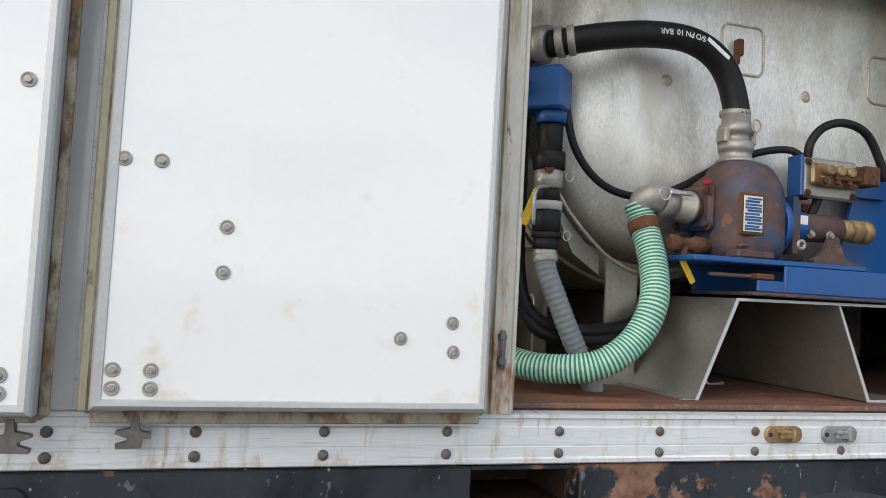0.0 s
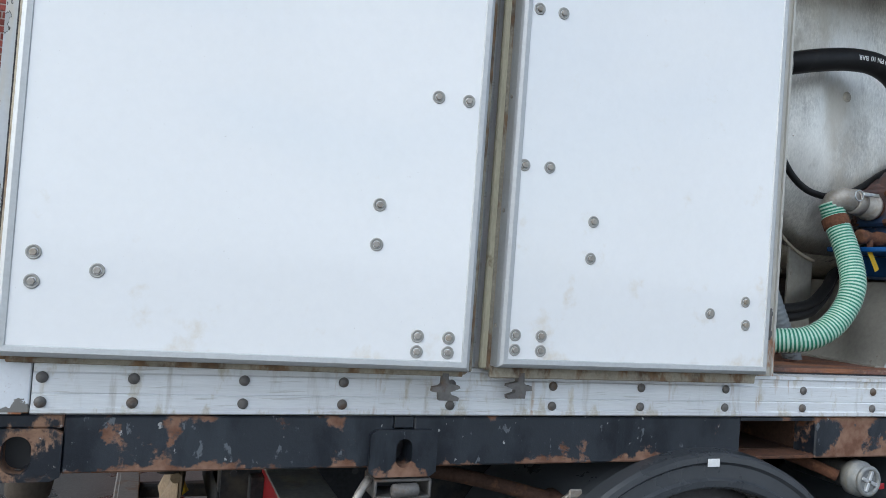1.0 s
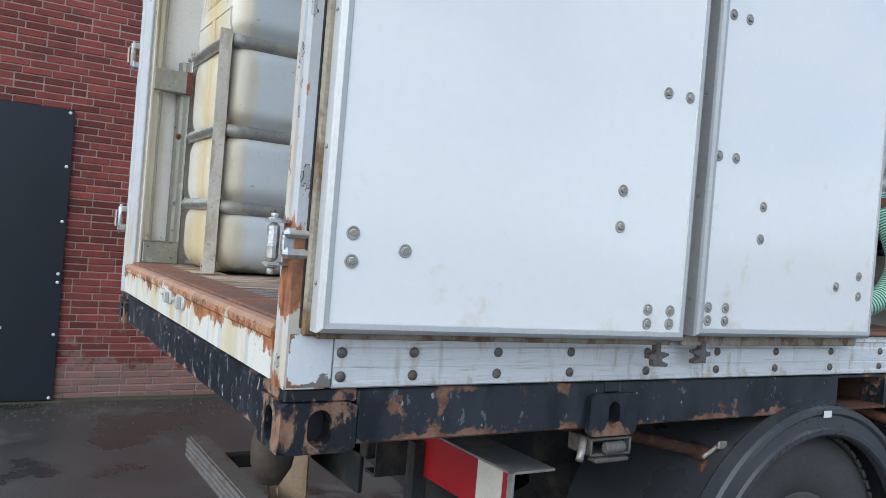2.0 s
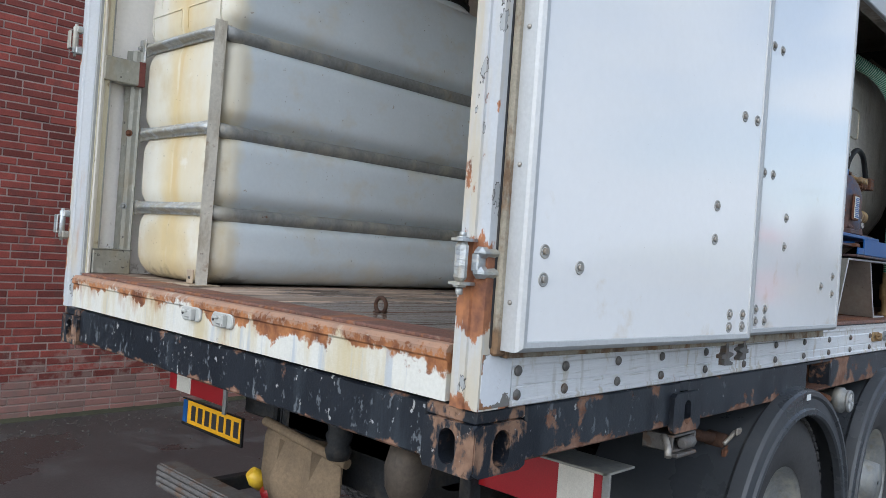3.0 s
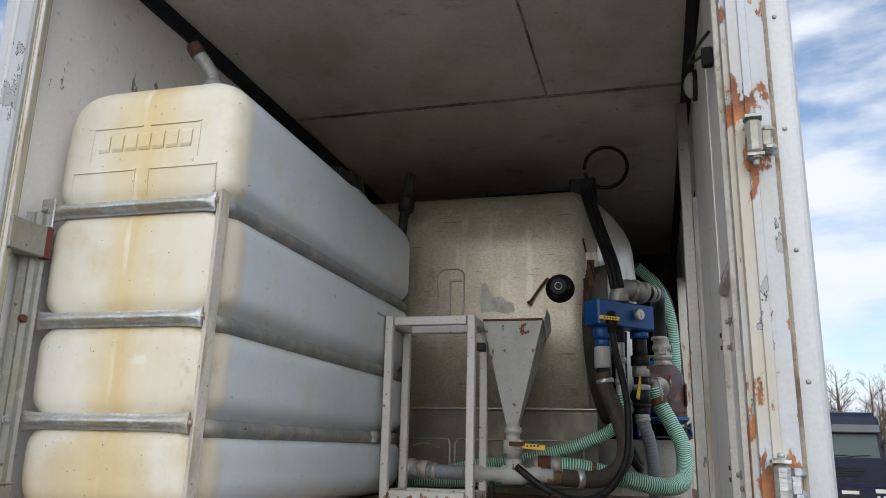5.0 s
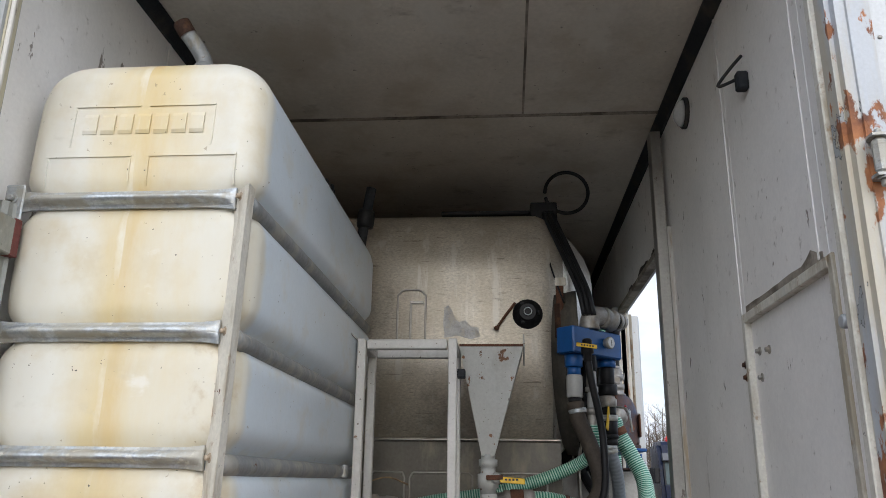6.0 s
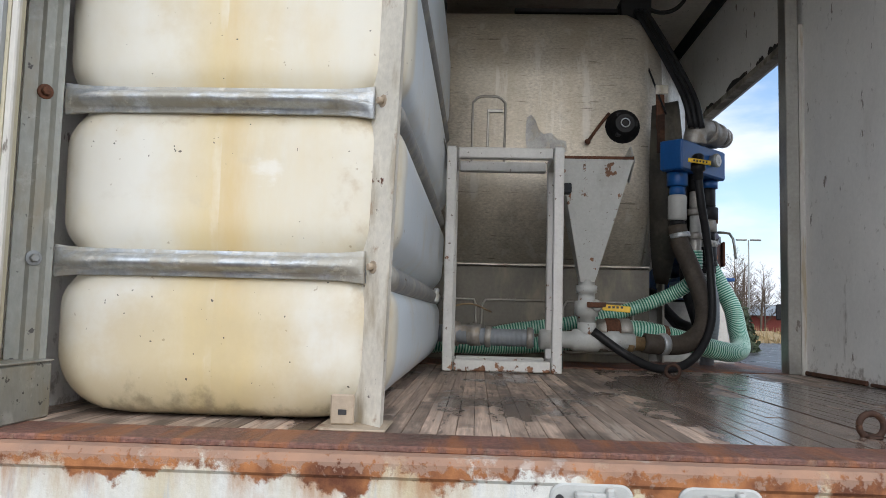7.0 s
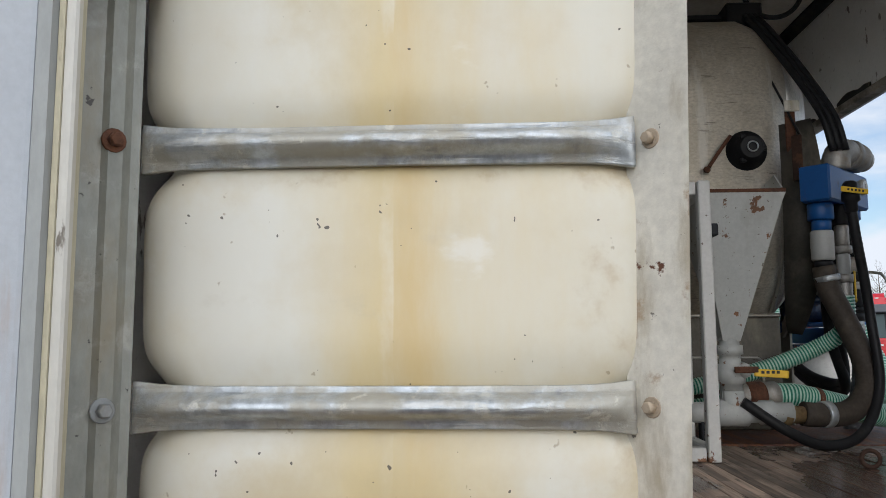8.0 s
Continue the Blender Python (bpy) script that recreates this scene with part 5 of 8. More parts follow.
# ---- stainless vessel ----
vessel = thing("pressure_vessel", (3.4, 1.3, FZ), "big stained stainless steel vessel with rounded ends on a sheet skirt", "tank")
VX0, VX1, VY0, VY1, VZ0, VZ1 = 2.395, 5.20, 0.40, 2.28, 1.76, 3.24
rr = []
prof = [(0.0, 0.40), (0.012, 0.34), (0.045, 0.26), (0.11, 0.17), (0.19, 0.085), (0.27, 0.025), (0.33, 0.0)]
ysteps = [(VY0 + a, b) for a, b in prof] + [(VY1 - a * 0.4, b) for a, b in prof[::-1]]
for y, ins in ysteps:
    o = []
    for cx, cz, r, a in ((VX1 - 0.5, VZ1 - 0.45, 0.45, 0), (VX0 + 0.45, VZ1 - 0.45, 0.45, 90), (VX0 + 0.60, VZ0 + 0.60, 0.60, 180), (VX1 - 0.60, VZ0 + 0.60, 0.60, 270)):
        for k in range(15):
            t = radians(a + 90 * k / 14)
            o.append((cx + (r - ins) * math.cos(t), y, cz + (r - ins) * math.sin(t)))
    rr.append(o)
part("shell", Geo().loft(rr[4:], True, True), M_STEEL, vessel, "stained stainless steel shell")
part("end_dish", Geo().loft(rr[:5], True, True), M_STEELEND_LIT, vessel, "cleaner brushed steel end of the shell, colour lifted for the skylight on it")
# crescent rib under the near end, enlarged in dark to cover the sky-lit shell corner
cc = (VX0 + 0.60, VZ0 + 0.60)
rib_rows = []
for k in range(19):
    t, w = radians(152 + 82 * k / 18), math.sin(math.pi * (k + 5.0) / 23.4) ** 0.6
    ro, ri = 0.672, 0.672 - 0.05 * w
    rib_rows.append([(cc[0] + r * math.cos(t), y, cc[1] + r * math.sin(t)) for r, y in ((ro, 0.530), (ro + 0.006, 0.533), (ri + 0.006, 0.573 + 0.10 * w), (ri, 0.570 + 0.10 * w))])
part("rim_rib", Geo().loft(rib_rows, True, True), M_RIB, vessel, "curved edge plate, enlarged and dark to stand for the shaded shell corner")
bead = [(cc[0] + 0.60 * math.cos(radians(t)), 0.655, cc[1] + 0.60 * math.sin(radians(t))) for t in range(175, 262, 6)]
part("weld_bead", Geo().tube(bead, 0.009, 8, 0.04), M_SKIRT, vessel)
part("skirt", Geo().box(2.60, 2.615, 0.62, VY1, FZ + 0.004, 1.885, 0.003), M_SKIRTDARK, vessel, "grey sheet steel skirt")
part("skirt_side", Geo().box(2.616, 4.0, 1.42, 1.435, FZ + 0.004, 1.80, 0.003), M_SKIRTDARK, vessel)
part("skirt_rim", Geo().box(2.580, 2.63, 0.62, VY1, 1.884, 1.902, 0.006), M_SKIRT, vessel, "bright folded edge of the skirt")
for pya, pyb in ((0.70, 1.04), (1.10, 1.44), (1.47, 1.80)):
    ring = rounded(pya, pyb, FZ + 0.05, 1.718, 0.03, 5)
    part("pressed_outline", Geo().tube([(2.598, u, v) for u, v in ring + ring[:1]], 0.006, 8, 0.03, caps=False), M_SKIRT, vessel)

# ---- white steel frame stand ----
FX0, FX1, FY0, FY1, FZ1 = 1.752, 2.08, 1.135, 1.595, 2.302
stand = thing("frame_stand", (1.9, 1.36, FZ), "white painted steel tube frame with chipped paint and rusty foot", "stand")
for x in (FX0, FX1 - 0.045):
    for y in (FY0, FY1 - 0.045):
        part("leg", Geo().box(x + (0 if x < 1.9 else 0.006), x + (0.039 if x < 1.9 else 0.045), y + (0 if y < 1.3 else 0.006), y + (0.039 if y < 1.3 else 0.045), FZ + 0.002, FZ1, 0.004), M_FRAME, stand)
for z in (FZ + 0.004, FZ1 - 0.047):
    part("rail", Geo().box(FX0 + 0.002, FX0 + 0.043, FY0 + 0.045, FY1 - 0.045, z, z + 0.043, 0.004), M_FRAME, stand)
    part("rail", Geo().box(FX1 - 0.043, FX1 - 0.002, FY0 + 0.045, FY1 - 0.045, z, z + 0.043, 0.004), M_FRAME, stand)
    for y in (FY0 + 0.002, FY1 - 0.043):
        part("rail", Geo().box(FX0 + 0.045, FX1 - 0.045, y, y + 0.041, z, z + 0.043, 0.004), M_FRAME, stand)
part("bracket", Geo().box(1.80, 1.86, 1.10, 1.137, 2.13, 2.17, 0.004), M_CHASSIS, stand)

# ---- hopper ----
hop = thing("hopper", (2.06, 1.0, 1.50), "grey painted steel funnel hopper with rust spots", "hopper")
g = Geo()
top = [(1.93, 0.83), (2.22, 0.83), (2.22, 1.135), (1.93, 1.135)]
low = [(2.03, 0.972), (2.09, 0.972), (2.09, 1.032), (2.03, 1.032)]
g.loft([[(x, y, 2.30) for x, y in top], [(x, y, 1.79) for x, y in low]], False, False)
g.loft([[(x + (0.004 if x < 2.1 else -0.004), y + (0.004 if y < 1 else -0.004), 2.30) for x, y in top], [(x + (0.004 if x < 2.06 else -0.004), y + (0.004 if y < 1 else -0.004), 1.80) for x, y in low]], False, False)
part("funnel", g, M_HOPPER, hop, "grey funnel with rust spots")
part("lip", Geo().box(1.928, 1.933, 0.83, 1.135, 2.294, 2.306, 0.001), M_RUST, hop, "rusty upper lip")
part("flap", Geo().prism([(1.95, 2.296), (2.035, 2.372), (2.16, 2.352), (2.20, 2.28), (2.06, 2.22)], "y", 0.822, 0.828), M_HOPPER, hop, "raised side flap")
part("neck", Geo().turned((2.06, 1.002, 1.80), (2.06, 1.002, 1.58), [(0, 0.034), (0.1, 0.034), (0.11, 0.045), (0.25, 0.045), (0.26, 0.036), (0.4, 0.036), (0.41, 0.05), (0.7, 0.05), (0.71, 0.038), (1, 0.038)], 18), M_HOPPER, hop)

# ---- load space: loose and fixed equipment ----
for p, rx, up in (((0.316, 0.692, FZ), 0.0, 0.022), ((1.646, 0.743, FZ), 0.25, 0.032)):
    rg = thing("floor_ring", p, "rusty iron lashing ring standing on the floor", "ring", "lashing rings in the floor")
    pts = [(p[0] + 0.024 * math.cos(a) * rx, p[1] + 0.024 * math.cos(a), p[2] + up + 0.024 * math.sin(a)) for a in (2 * math.pi * k / 20 for k in range(21))]
    part("ring", Geo().tube(pts, 0.0065, 10, 0.01, caps=False), M_DARKRUST, rg)
    part("base", Geo().box(p[0] - 0.02, p[0] + 0.02, p[1] - 0.014, p[1] + 0.014, p[2] - 0.002, p[2] + 0.004, 0.002), M_DARKRUST, rg)

# lettering fields moulded into the tank's end wall (plain shapes)
def on_end(y0, y1, za, zb, proud):
    """A raised strip that follows the tank's end wall."""
    zs = [za + (zb - za) * k / 6 for k in range(7)]
    front = [(TX0 + tank_inset(z) - proud * (0.35 if k in (0, 6) else 1.0), z) for k, z in enumerate(zs)]
    return Geo().prism(front + [(TX0 + tank_inset(z) + 0.02, z) for z in reversed(zs)], "y", y0, y1)


for ya, yb, zb in ((1.754, 1.955, 2.736), (1.985, 2.186, 2.736), (1.99, 2.245, 2.572), (1.677, 1.94, 2.572)):
    part("moulded_line", on_end(ya, yb, zb - 0.007, zb, 0.004), M_TANK, tank)
for ya, za, zb in ((1.754, 2.600, 2.736), (2.180, 2.600, 2.736), (1.677, 2.475, 2.572), (1.935, 2.475, 2.572), (1.990, 2.475, 2.572), (2.239, 2.475, 2.572)):
    part("moulded_line", on_end(ya, ya + 0.006, za, zb, 0.0035), M_TANK, tank)
for k in range(7):
    yk = 2.150 - k * 0.054
    part("moulded_bar", on_end(yk - 0.042, yk, 2.640, 2.705, 0.006), M_TANK, tank)

# pipe stub on top of the tank
g = Geo().tube([(0.62, 1.96, TZ1 - 0.03), (0.62, 1.965, TZ1 + 0.15), (0.61, 1.985, TZ1 + 0.21), (0.585, 2.03, TZ1 + 0.275)], 0.028, 14, 0.02)
g.turned((0.62, 1.965, TZ1 + 0.12), (0.62, 1.967, TZ1 + 0.16), [(0, 0.036), (0.2, 0.04), (0.8, 0.04), (1, 0.036)], 14)
pv = thing("vent_pipe", (0.62, 1.95, TZ1), "bent galvanised pipe stub with a rusty open end", "pipe")
part("stub", g, M_GALVDULL, pv)
part("rusty_end", Geo().turned((0.588, 2.026, TZ1 + 0.268), (0.572, 2.052, TZ1 + 0.312), [(0, 0.031), (0.9, 0.031), (1, 0.028), (0.95, 0.023), (0.3, 0.022)], 14, 0, False).turned((0.5815, 2.0365, TZ1 + 0.286), (0.5805, 2.038, TZ1 + 0.289), [(0, 0.0225), (1, 0.0225)], 14), M_DARKRUST, pv)
gp = thing("riser_pipe", (2.30, 1.72, 2.60), "dark upright pipe with a fitting beside the vessel", "pipe")
part("pipe", Geo().tube([(2.30, 1.72, 2.55), (2.30, 1.71, 2.9), (2.29, 1.66, 3.25)], 0.028, 12), M_CHASSIS, gp)
part("fitting", Geo().turned((2.30, 1.69, 3.02), (2.29, 1.68, 3.12), [(0, 0.042), (0.2, 0.048), (0.8, 0.048), (1, 0.042)], 12), M_BLACKRUB, gp)
# splash sheet between tank and stand
sh = thing("sheet_bracket", (1.85, 1.62, 2.3), "bent rusty-edged grey sheet bracket by the tank", "bracket")
part("sheet", Geo().prism([(1.63, 2.30), (1.66, 2.41), (1.655, 2.412), (1.60, 2.30)], "x", 1.66, 2.02), M_HOPPER, sh)

# vessel fittings
vv = Geo()
vv.turned((VX0 + 0.004, 0.794, 2.548), (VX0 - 0.07, 0.794, 2.548), [(0, 0.082), (0.08, 0.082), (0.1, 0.060), (0.5, 0.060), (0.52, 0.052), (0.8, 0.052), (0.82, 0.046), (1, 0.044)], 24)
part("outlet_valve", vv, M_BLACKRUB, vessel, "black plastic outlet cap")
part("cap_ring", Geo().tube([(VX0 - 0.078, 0.794 + 0.02 * math.cos(a), 2.548 + 0.02 * math.sin(a)) for a in (2 * math.pi * k / 16 for k in range(17))], 0.003, 8, 0.006, caps=False), M_GALV, vessel)
for a in (60, 180, 300):
    part("cap_lug", Geo().box(VX0 - 0.05, VX0 - 0.03, 0.794 + 0.055 * math.cos(radians(a)) - 0.01, 0.794 + 0.055 * math.cos(radians(a)) + 0.01, 2.548 + 0.055 * math.sin(radians(a)) - 0.01, 2.548 + 0.055 * math.sin(radians(a)) + 0.01, 0.003), M_BLACKRUB, vessel)
part("lever", Geo().tube([(VX0 - 0.02, 0.86, 2.606), (VX0 - 0.03, 0.91, 2.54), (VX0 - 0.03, 0.959, 2.469)], 0.0075, 8).turned((VX0 - 0.03, 0.955, 2.475), (VX0 - 0.03, 0.968, 2.458), [(0, 0.008), (0.3, 0.014), (0.8, 0.014), (1, 0.008)], 10), M_RUST, vessel, "rusty lever")


def pad(y0, y1, z0, z1, x, r=0.05):
    pts = [(x, y0, z0)] + [(x, y0 + r - r * math.cos(radians(t)), z1 - r + r * math.sin(radians(t))) for t in range(0, 91, 15)] + [(x, y1 - r + r * math.cos(radians(t)), z1 - r + r * math.sin(radians(t))) for t in range(90, -1, -15)] + [(x, y1, z0)]
    return Geo().tube(pts, 0.006, 8, 0.02)


part("weld_outline", pad(1.350, 1.505, 2.36, 2.686, VX0 - 0.001), M_SKIRT, vessel)
part("hook", Geo().box(VX0 - 0.012, VX0, 1.425, 1.437, 2.38, 2.61, 0.003).box(VX0 - 0.012, VX0, 1.36, 1.437, 2.605, 2.622, 0.003), M_SKIRT, vessel)
part("patch_plate", Geo().prism([(1.052, 2.425), (1.10, 2.41), (1.17, 2.43), (1.245, 2.42), (1.252, 2.50), (1.247, 2.585), (1.225, 2.60), (1.205, 2.575), (1.19, 2.53), (1.165, 2.505), (1.13, 2.515), (1.10, 2.48), (1.06, 2.475)], "x", VX0 - 0.0015, VX0 + 0.01), M_STEELDARK, vessel, "dull grey patch")
# square pads and bosses on the end facing the side opening
for px, pz, s_ in ((3.225, 2.63, 0.088), (3.88, 2.60, 0.09)):
    ring = rounded(px - s_, px + s_, pz - s_, pz + s_, 0.03, 5)
    part("weld_outline", Geo().tube([(x, VY0 - 0.002, z) for x, z in ring + ring[:1]], 0.005, 8, 0.02, caps=False), M_STEEL, vessel)
for px, pz in ((2.92, 2.48), (3.504, 2.496)):
    part("boss", Geo().turned((px, VY0 + 0.004, pz), (px, VY0 - 0.008, pz), [(0, 0.032), (0.3, 0.030), (0.35, 0.018), (1, 0.012)], 16), M_STEEL, vessel)
part("stud", Geo().box(3.185, 3.21, VY0 - 0.03, VY0, 2.60, 2.66, 0.004).box(3.18, 3.20, VY0 - 0.025, VY0, 2.57, 2.605, 0.004), M_RUST, vessel, "rusty broken stud")

# saddle sheet under the vessel's rounded foot, with its curved upper edge
arc = [(2.55, 2.11), (2.582, 2.063), (2.625, 2.005), (2.673, 1.954), (2.725, 1.905), (2.776, 1.865), (2.84, 1.832), (2.90, 1.812)]
part("saddle_sheet", Geo().prism([(2.776, FZ + 0.004)] + [p for p in arc if p[0] > 2.77] + [(2.90, FZ + 0.004)], "y", 0.505, 0.515), M_SKIRT, vessel, "grey saddle sheet with a curved edge")
part("saddle_rim", Geo().tube([(x, 0.50, z) for x, z in arc], 0.007, 8, 0.03), M_STEEL, vessel)
part("saddle_web", Geo().prism([(2.56, 2.08), (2.60, 2.03), (2.66, 1.96), (2.72, 1.90), (2.766, 1.865), (2.766, 1.80), (2.66, 1.87)], "y", 0.54, 0.55), M_SKIRT, vessel)

# cable loop and cables at the ceiling
cb = thing("cable_loop", (2.7, 0.55, 3.2), "coiled black cable hanging from a dark box on the vessel", "cable")
part("junction_box", Geo().box(2.66, 2.80, 0.60, 0.76, 3.17, 3.29, 0.008).box(2.72, 2.78, 0.76, 1.3, 3.235, 3.26, 0.004), M_BLACKRUB, cb)
part("loop", Geo().tube([(2.70, 0.538 + 0.13 * math.cos(a), 3.362 + 0.132 * math.sin(a)) for a in (2 * math.pi * k / 28 for k in range(28))], 0.011, 10, 0.02), M_BLACKRUB, cb)
for k in range(3):
    d = 0.024 * k
    part("cable", Geo().tube([(2.66, 0.68 - d, 3.22), (2.55, 0.655 - d, 3.10), (2.40, 0.585 - d, 2.86), (2.31, 0.525 - d, 2.66), (2.29, 0.50 - d, 2.52)], 0.014, 10, 0.03), M_BLACKRUB, cb)
part("thin_wire", Geo().tube([(2.6, 0.70, 3.1), (2.42, 0.66, 2.82), (2.35, 0.60, 2.6)], 0.005, 8, 0.03), M_BLACKRUB, cb)

# ---- blue manifold ----
mf = thing("manifold", (2.34, 0.45, 2.28), "blue steel manifold box with gauge and pipe fittings", "manifold")
MFM = pose(2.22, 0.61, 2.38, 0, 0, -43.9)          # its long side turned towards the rear
part("box", Geo().box(0.0, 0.405, -0.056, 0.056, -0.070, 0.068, 0.008, MFM), M_BLUE, mf)
part("end_plate", Geo().box(-0.004, 0.0, -0.052, 0.052, -0.066, 0.064, 0.0015, MFM), M_BLUE, mf)
part("back_plate", Geo().box(2.378, 2.388, 0.60, 0.64, 2.40, 2.74, 0.003), M_RUST, mf, "rusty upright flat bar")
part("bar_tag", Geo().box(2.366, 2.376, 0.585, 0.645, 2.70, 2.745, 0.003), M_ANGLE, mf)
part("side_plate", Geo().box(0.02, 0.028, 0.045, 0.085, 0.02, 0.20, 0.003, MFM), M_DARKRUST, mf, "dark upright plate behind the box")
tg = part("tag", Geo().box(-0.052, 0.052, -0.004, 0.004, -0.010, 0.010, 0.003, pose(2.118, 0.512, 2.330, 0, 6, -82)), M_YELLOW, mf, "small yellow handle with worn lettering")
for k in range(5):
    part("mark", Geo().box(-0.030 + 0.014 * k, -0.022 + 0.014 * k, -0.0048, -0.0035, -0.004, 0.004, 0.0004, pose(2.118, 0.512, 2.330, 0, 6, -82)), M_DARK, tg)
part("valve_body", Geo().turned((2.165, 0.505, 2.372), (2.165, 0.505, 2.255), [(0, 0.018), (0.08, 0.026), (0.30, 0.026), (0.36, 0.032), (0.62, 0.032), (0.68, 0.022), (0.95, 0.022), (1, 0.016)], 16).cyl((2.165, 0.505, 2.330), (2.122, 0.508, 2.330), 0.012, 10), M_BLACKRUB, mf, "black ball valve")
part("gauge", Geo().turned(MFM @ Vector((0.265, -0.055, 0.004)), MFM @ Vector((0.265, -0.092, 0.004)), [(0, 0.026), (0.5, 0.027), (0.6, 0.032), (0.92, 0.032), (1.0, 0.029)], 24), M_GALV, mf, "round pressure gauge")
part("gauge_face", Geo().turned(MFM @ Vector((0.265, -0.0915, 0.004)), MFM @ Vector((0.265, -0.0935, 0.004)), [(0, 0.026), (1, 0.026)], 24), M_WHITE, mf)
part("gauge_needle", Geo().box(0.263, 0.267, -0.0950, -0.0936, -0.014, 0.016, 0.0004, MFM), M_DARK, mf)
el = Geo().tube([(2.34, 0.47, 2.45), (2.34, 0.47, 2.49), (2.345, 0.455, 2.52), (2.37, 0.42, 2.53), (2.395, 0.395, 2.525)], 0.052, 18, 0.012)
part("elbow", el, M_PIPE, mf, "grey cast elbow")
part("coupling", Geo().turned((2.385, 0.405, 2.527), (2.445, 0.335, 2.517), [(0, 0.058), (0.25, 0.062), (0.3, 0.054), (0.6, 0.054), (0.65, 0.060), (0.95, 0.060), (1, 0.05)], 20), M_PIPE, mf, "cam coupling with levers")


def column(x, y, rows, parent, name="fitting"):
    for z0, z1, r, m in rows:
        part(name, Geo().turned((x, y, z0), (x, y, z1), [(0, r * 0.9), (0.06, r), (0.94, r), (1, r * 0.9)], 18), m, parent)


column(2.285, 0.565, [(2.31, 2.245, 0.047, M_BLUE), (2.245, 2.205, 0.036, M_BLUE), (2.205, 2.09, 0.042, M_PVC), (2.09, 2.065, 0.034, M_BLACKRUB), (2.065, 2.045, 0.037, M_GALV)], mf)
column(2.32, 0.475, [(2.31, 2.23, 0.030, M_BLACKRUB), (2.23, 2.15, 0.026, M_PIPE), (2.15, 2.12, 0.034, M_PIPE), (2.12, 2.04, 0.025, M_PVC), (2.04, 2.01, 0.032, M_PIPE), (2.01, 1.93, 0.027, M_PIPE)], mf)
column(2.482, 0.375, [(2.31, 2.27, 0.050, M_BLUE), (2.27, 2.18, 0.040, M_BLACKRUB), (2.18, 2.12, 0.052, M_BLACKRUB), (2.12, 2.06, 0.046, M_PIPE), (2.06, 2.02, 0.040, M_BLACKRUB), (2.02, 1.99, 0.048, M_PVC), (1.99, 1.92, 0.045, M_BLACKRUB), (1.92, 1.90, 0.048, M_BLACKRUB), (1.90, 1.865, 0.042, M_BLACKRUB), (1.865, 1.84, 0.038, M_GALV)], mf)
part("valve_handle", Geo().box(-0.015, 0.015, -0.004, 0.004, -0.188, 0.0, 0.003, pose(2.470, 0.365, 2.116, 0, 21.4, -25.8)), M_YELLOW, mf, "yellow valve handle with worn lettering")
part("valve_stem", Geo().cyl((2.482, 0.375, 2.118), (2.462, 0.330, 2.118), 0.016, 10), M_RUST, mf)
part("side_lever", Geo().tube([(2.46, 0.33, 2.06), (2.40, 0.285, 2.04), (2.39, 0.27, 1.93)], 0.006, 8), M_GALV, mf)
for z in (1.93, 2.12):
    part("pull_ring", Geo().tube([(2.535 + 0.012 * math.cos(a), 0.335, z - 0.02 + 0.016 * math.sin(a)) for a in (2 * math.pi * k / 14 for k in range(15))], 0.0025, 6, 0.006, caps=False), M_GALV, mf)


def hose(name, pts, r, mats, label, rib=0.0, pitch=0.014, clamps=(), cat="hose"):
    h = thing(name, pts[len(pts) // 2], label, cat)
    part("tube", Geo().tube(pts, r, 20 if rib else 16, 0.02, rib, pitch, (0, 1) if isinstance(mats, list) else (0, 0)), mats, h)
    for p, q, rc, m in clamps:
        part("clamp", Geo().turned(p, q, [(0, rc), (0.1, rc + 0.003), (0.9, rc + 0.003), (1, rc)], 20), m, h, "hose clamp")
    return h


hose("suction_hose", [(2.285, 0.565, 2.07), (2.285, 0.55, 1.98), (2.275, 0.505, 1.87), (2.24, 0.462, 1.72), (2.19, 0.480, 1.61), (2.14, 0.57, 1.54), (2.08, 0.70, 1.535), (2.07, 0.76, 1.54)], 0.042, M_BROWNRUB, "muddy brown-black rubber hose curving to the pipe tee",
     clamps=[((2.092, 0.66, 1.537), (2.080, 0.69, 1.536), 0.0435, M_GALV), ((2.285, 0.556, 2.035), (2.285, 0.552, 2.012), 0.0435, M_GALV)])
hose("thin_hose", [(2.165, 0.505, 2.27), (2.175, 0.490, 2.16), (2.20, 0.460, 2.02), (2.21, 0.440, 1.861), (2.15, 0.455, 1.63), (2.08, 0.556, 1.475), (2.03, 0.70, 1.437), (2.0, 0.842, 1.49), (2.02, 0.979, 1.585)], 0.018, M_BLACKRUB, "slim black rubber hose in a low loop")
hose("green_hose", [(2.773, 0.312, 2.03), (2.786, 0.29, 1.955), (2.784, 0.225, 1.83), (2.755, 0.17, 1.71), (2.695, 0.165, 1.60), (2.60, 0.18, 1.525), (2.50, 0.23, 1.500), (2.40, 0.33, 1.502), (2.31, 0.52, 1.545), (2.255, 0.70, 1.585), (2.24, 0.80, 1.59)], 0.042, [M_GREEN, M_GREENLIGHT], "thick green hose with pale spiral ribs, hanging in a loop", 0.0035, 0.0125,
     clamps=[((2.783, 0.298, 1.975), (2.787, 0.282, 1.935), 0.046, M_RUST), ((2.28, 0.62, 1.567), (2.272, 0.645, 1.572), 0.046, M_RUST)])
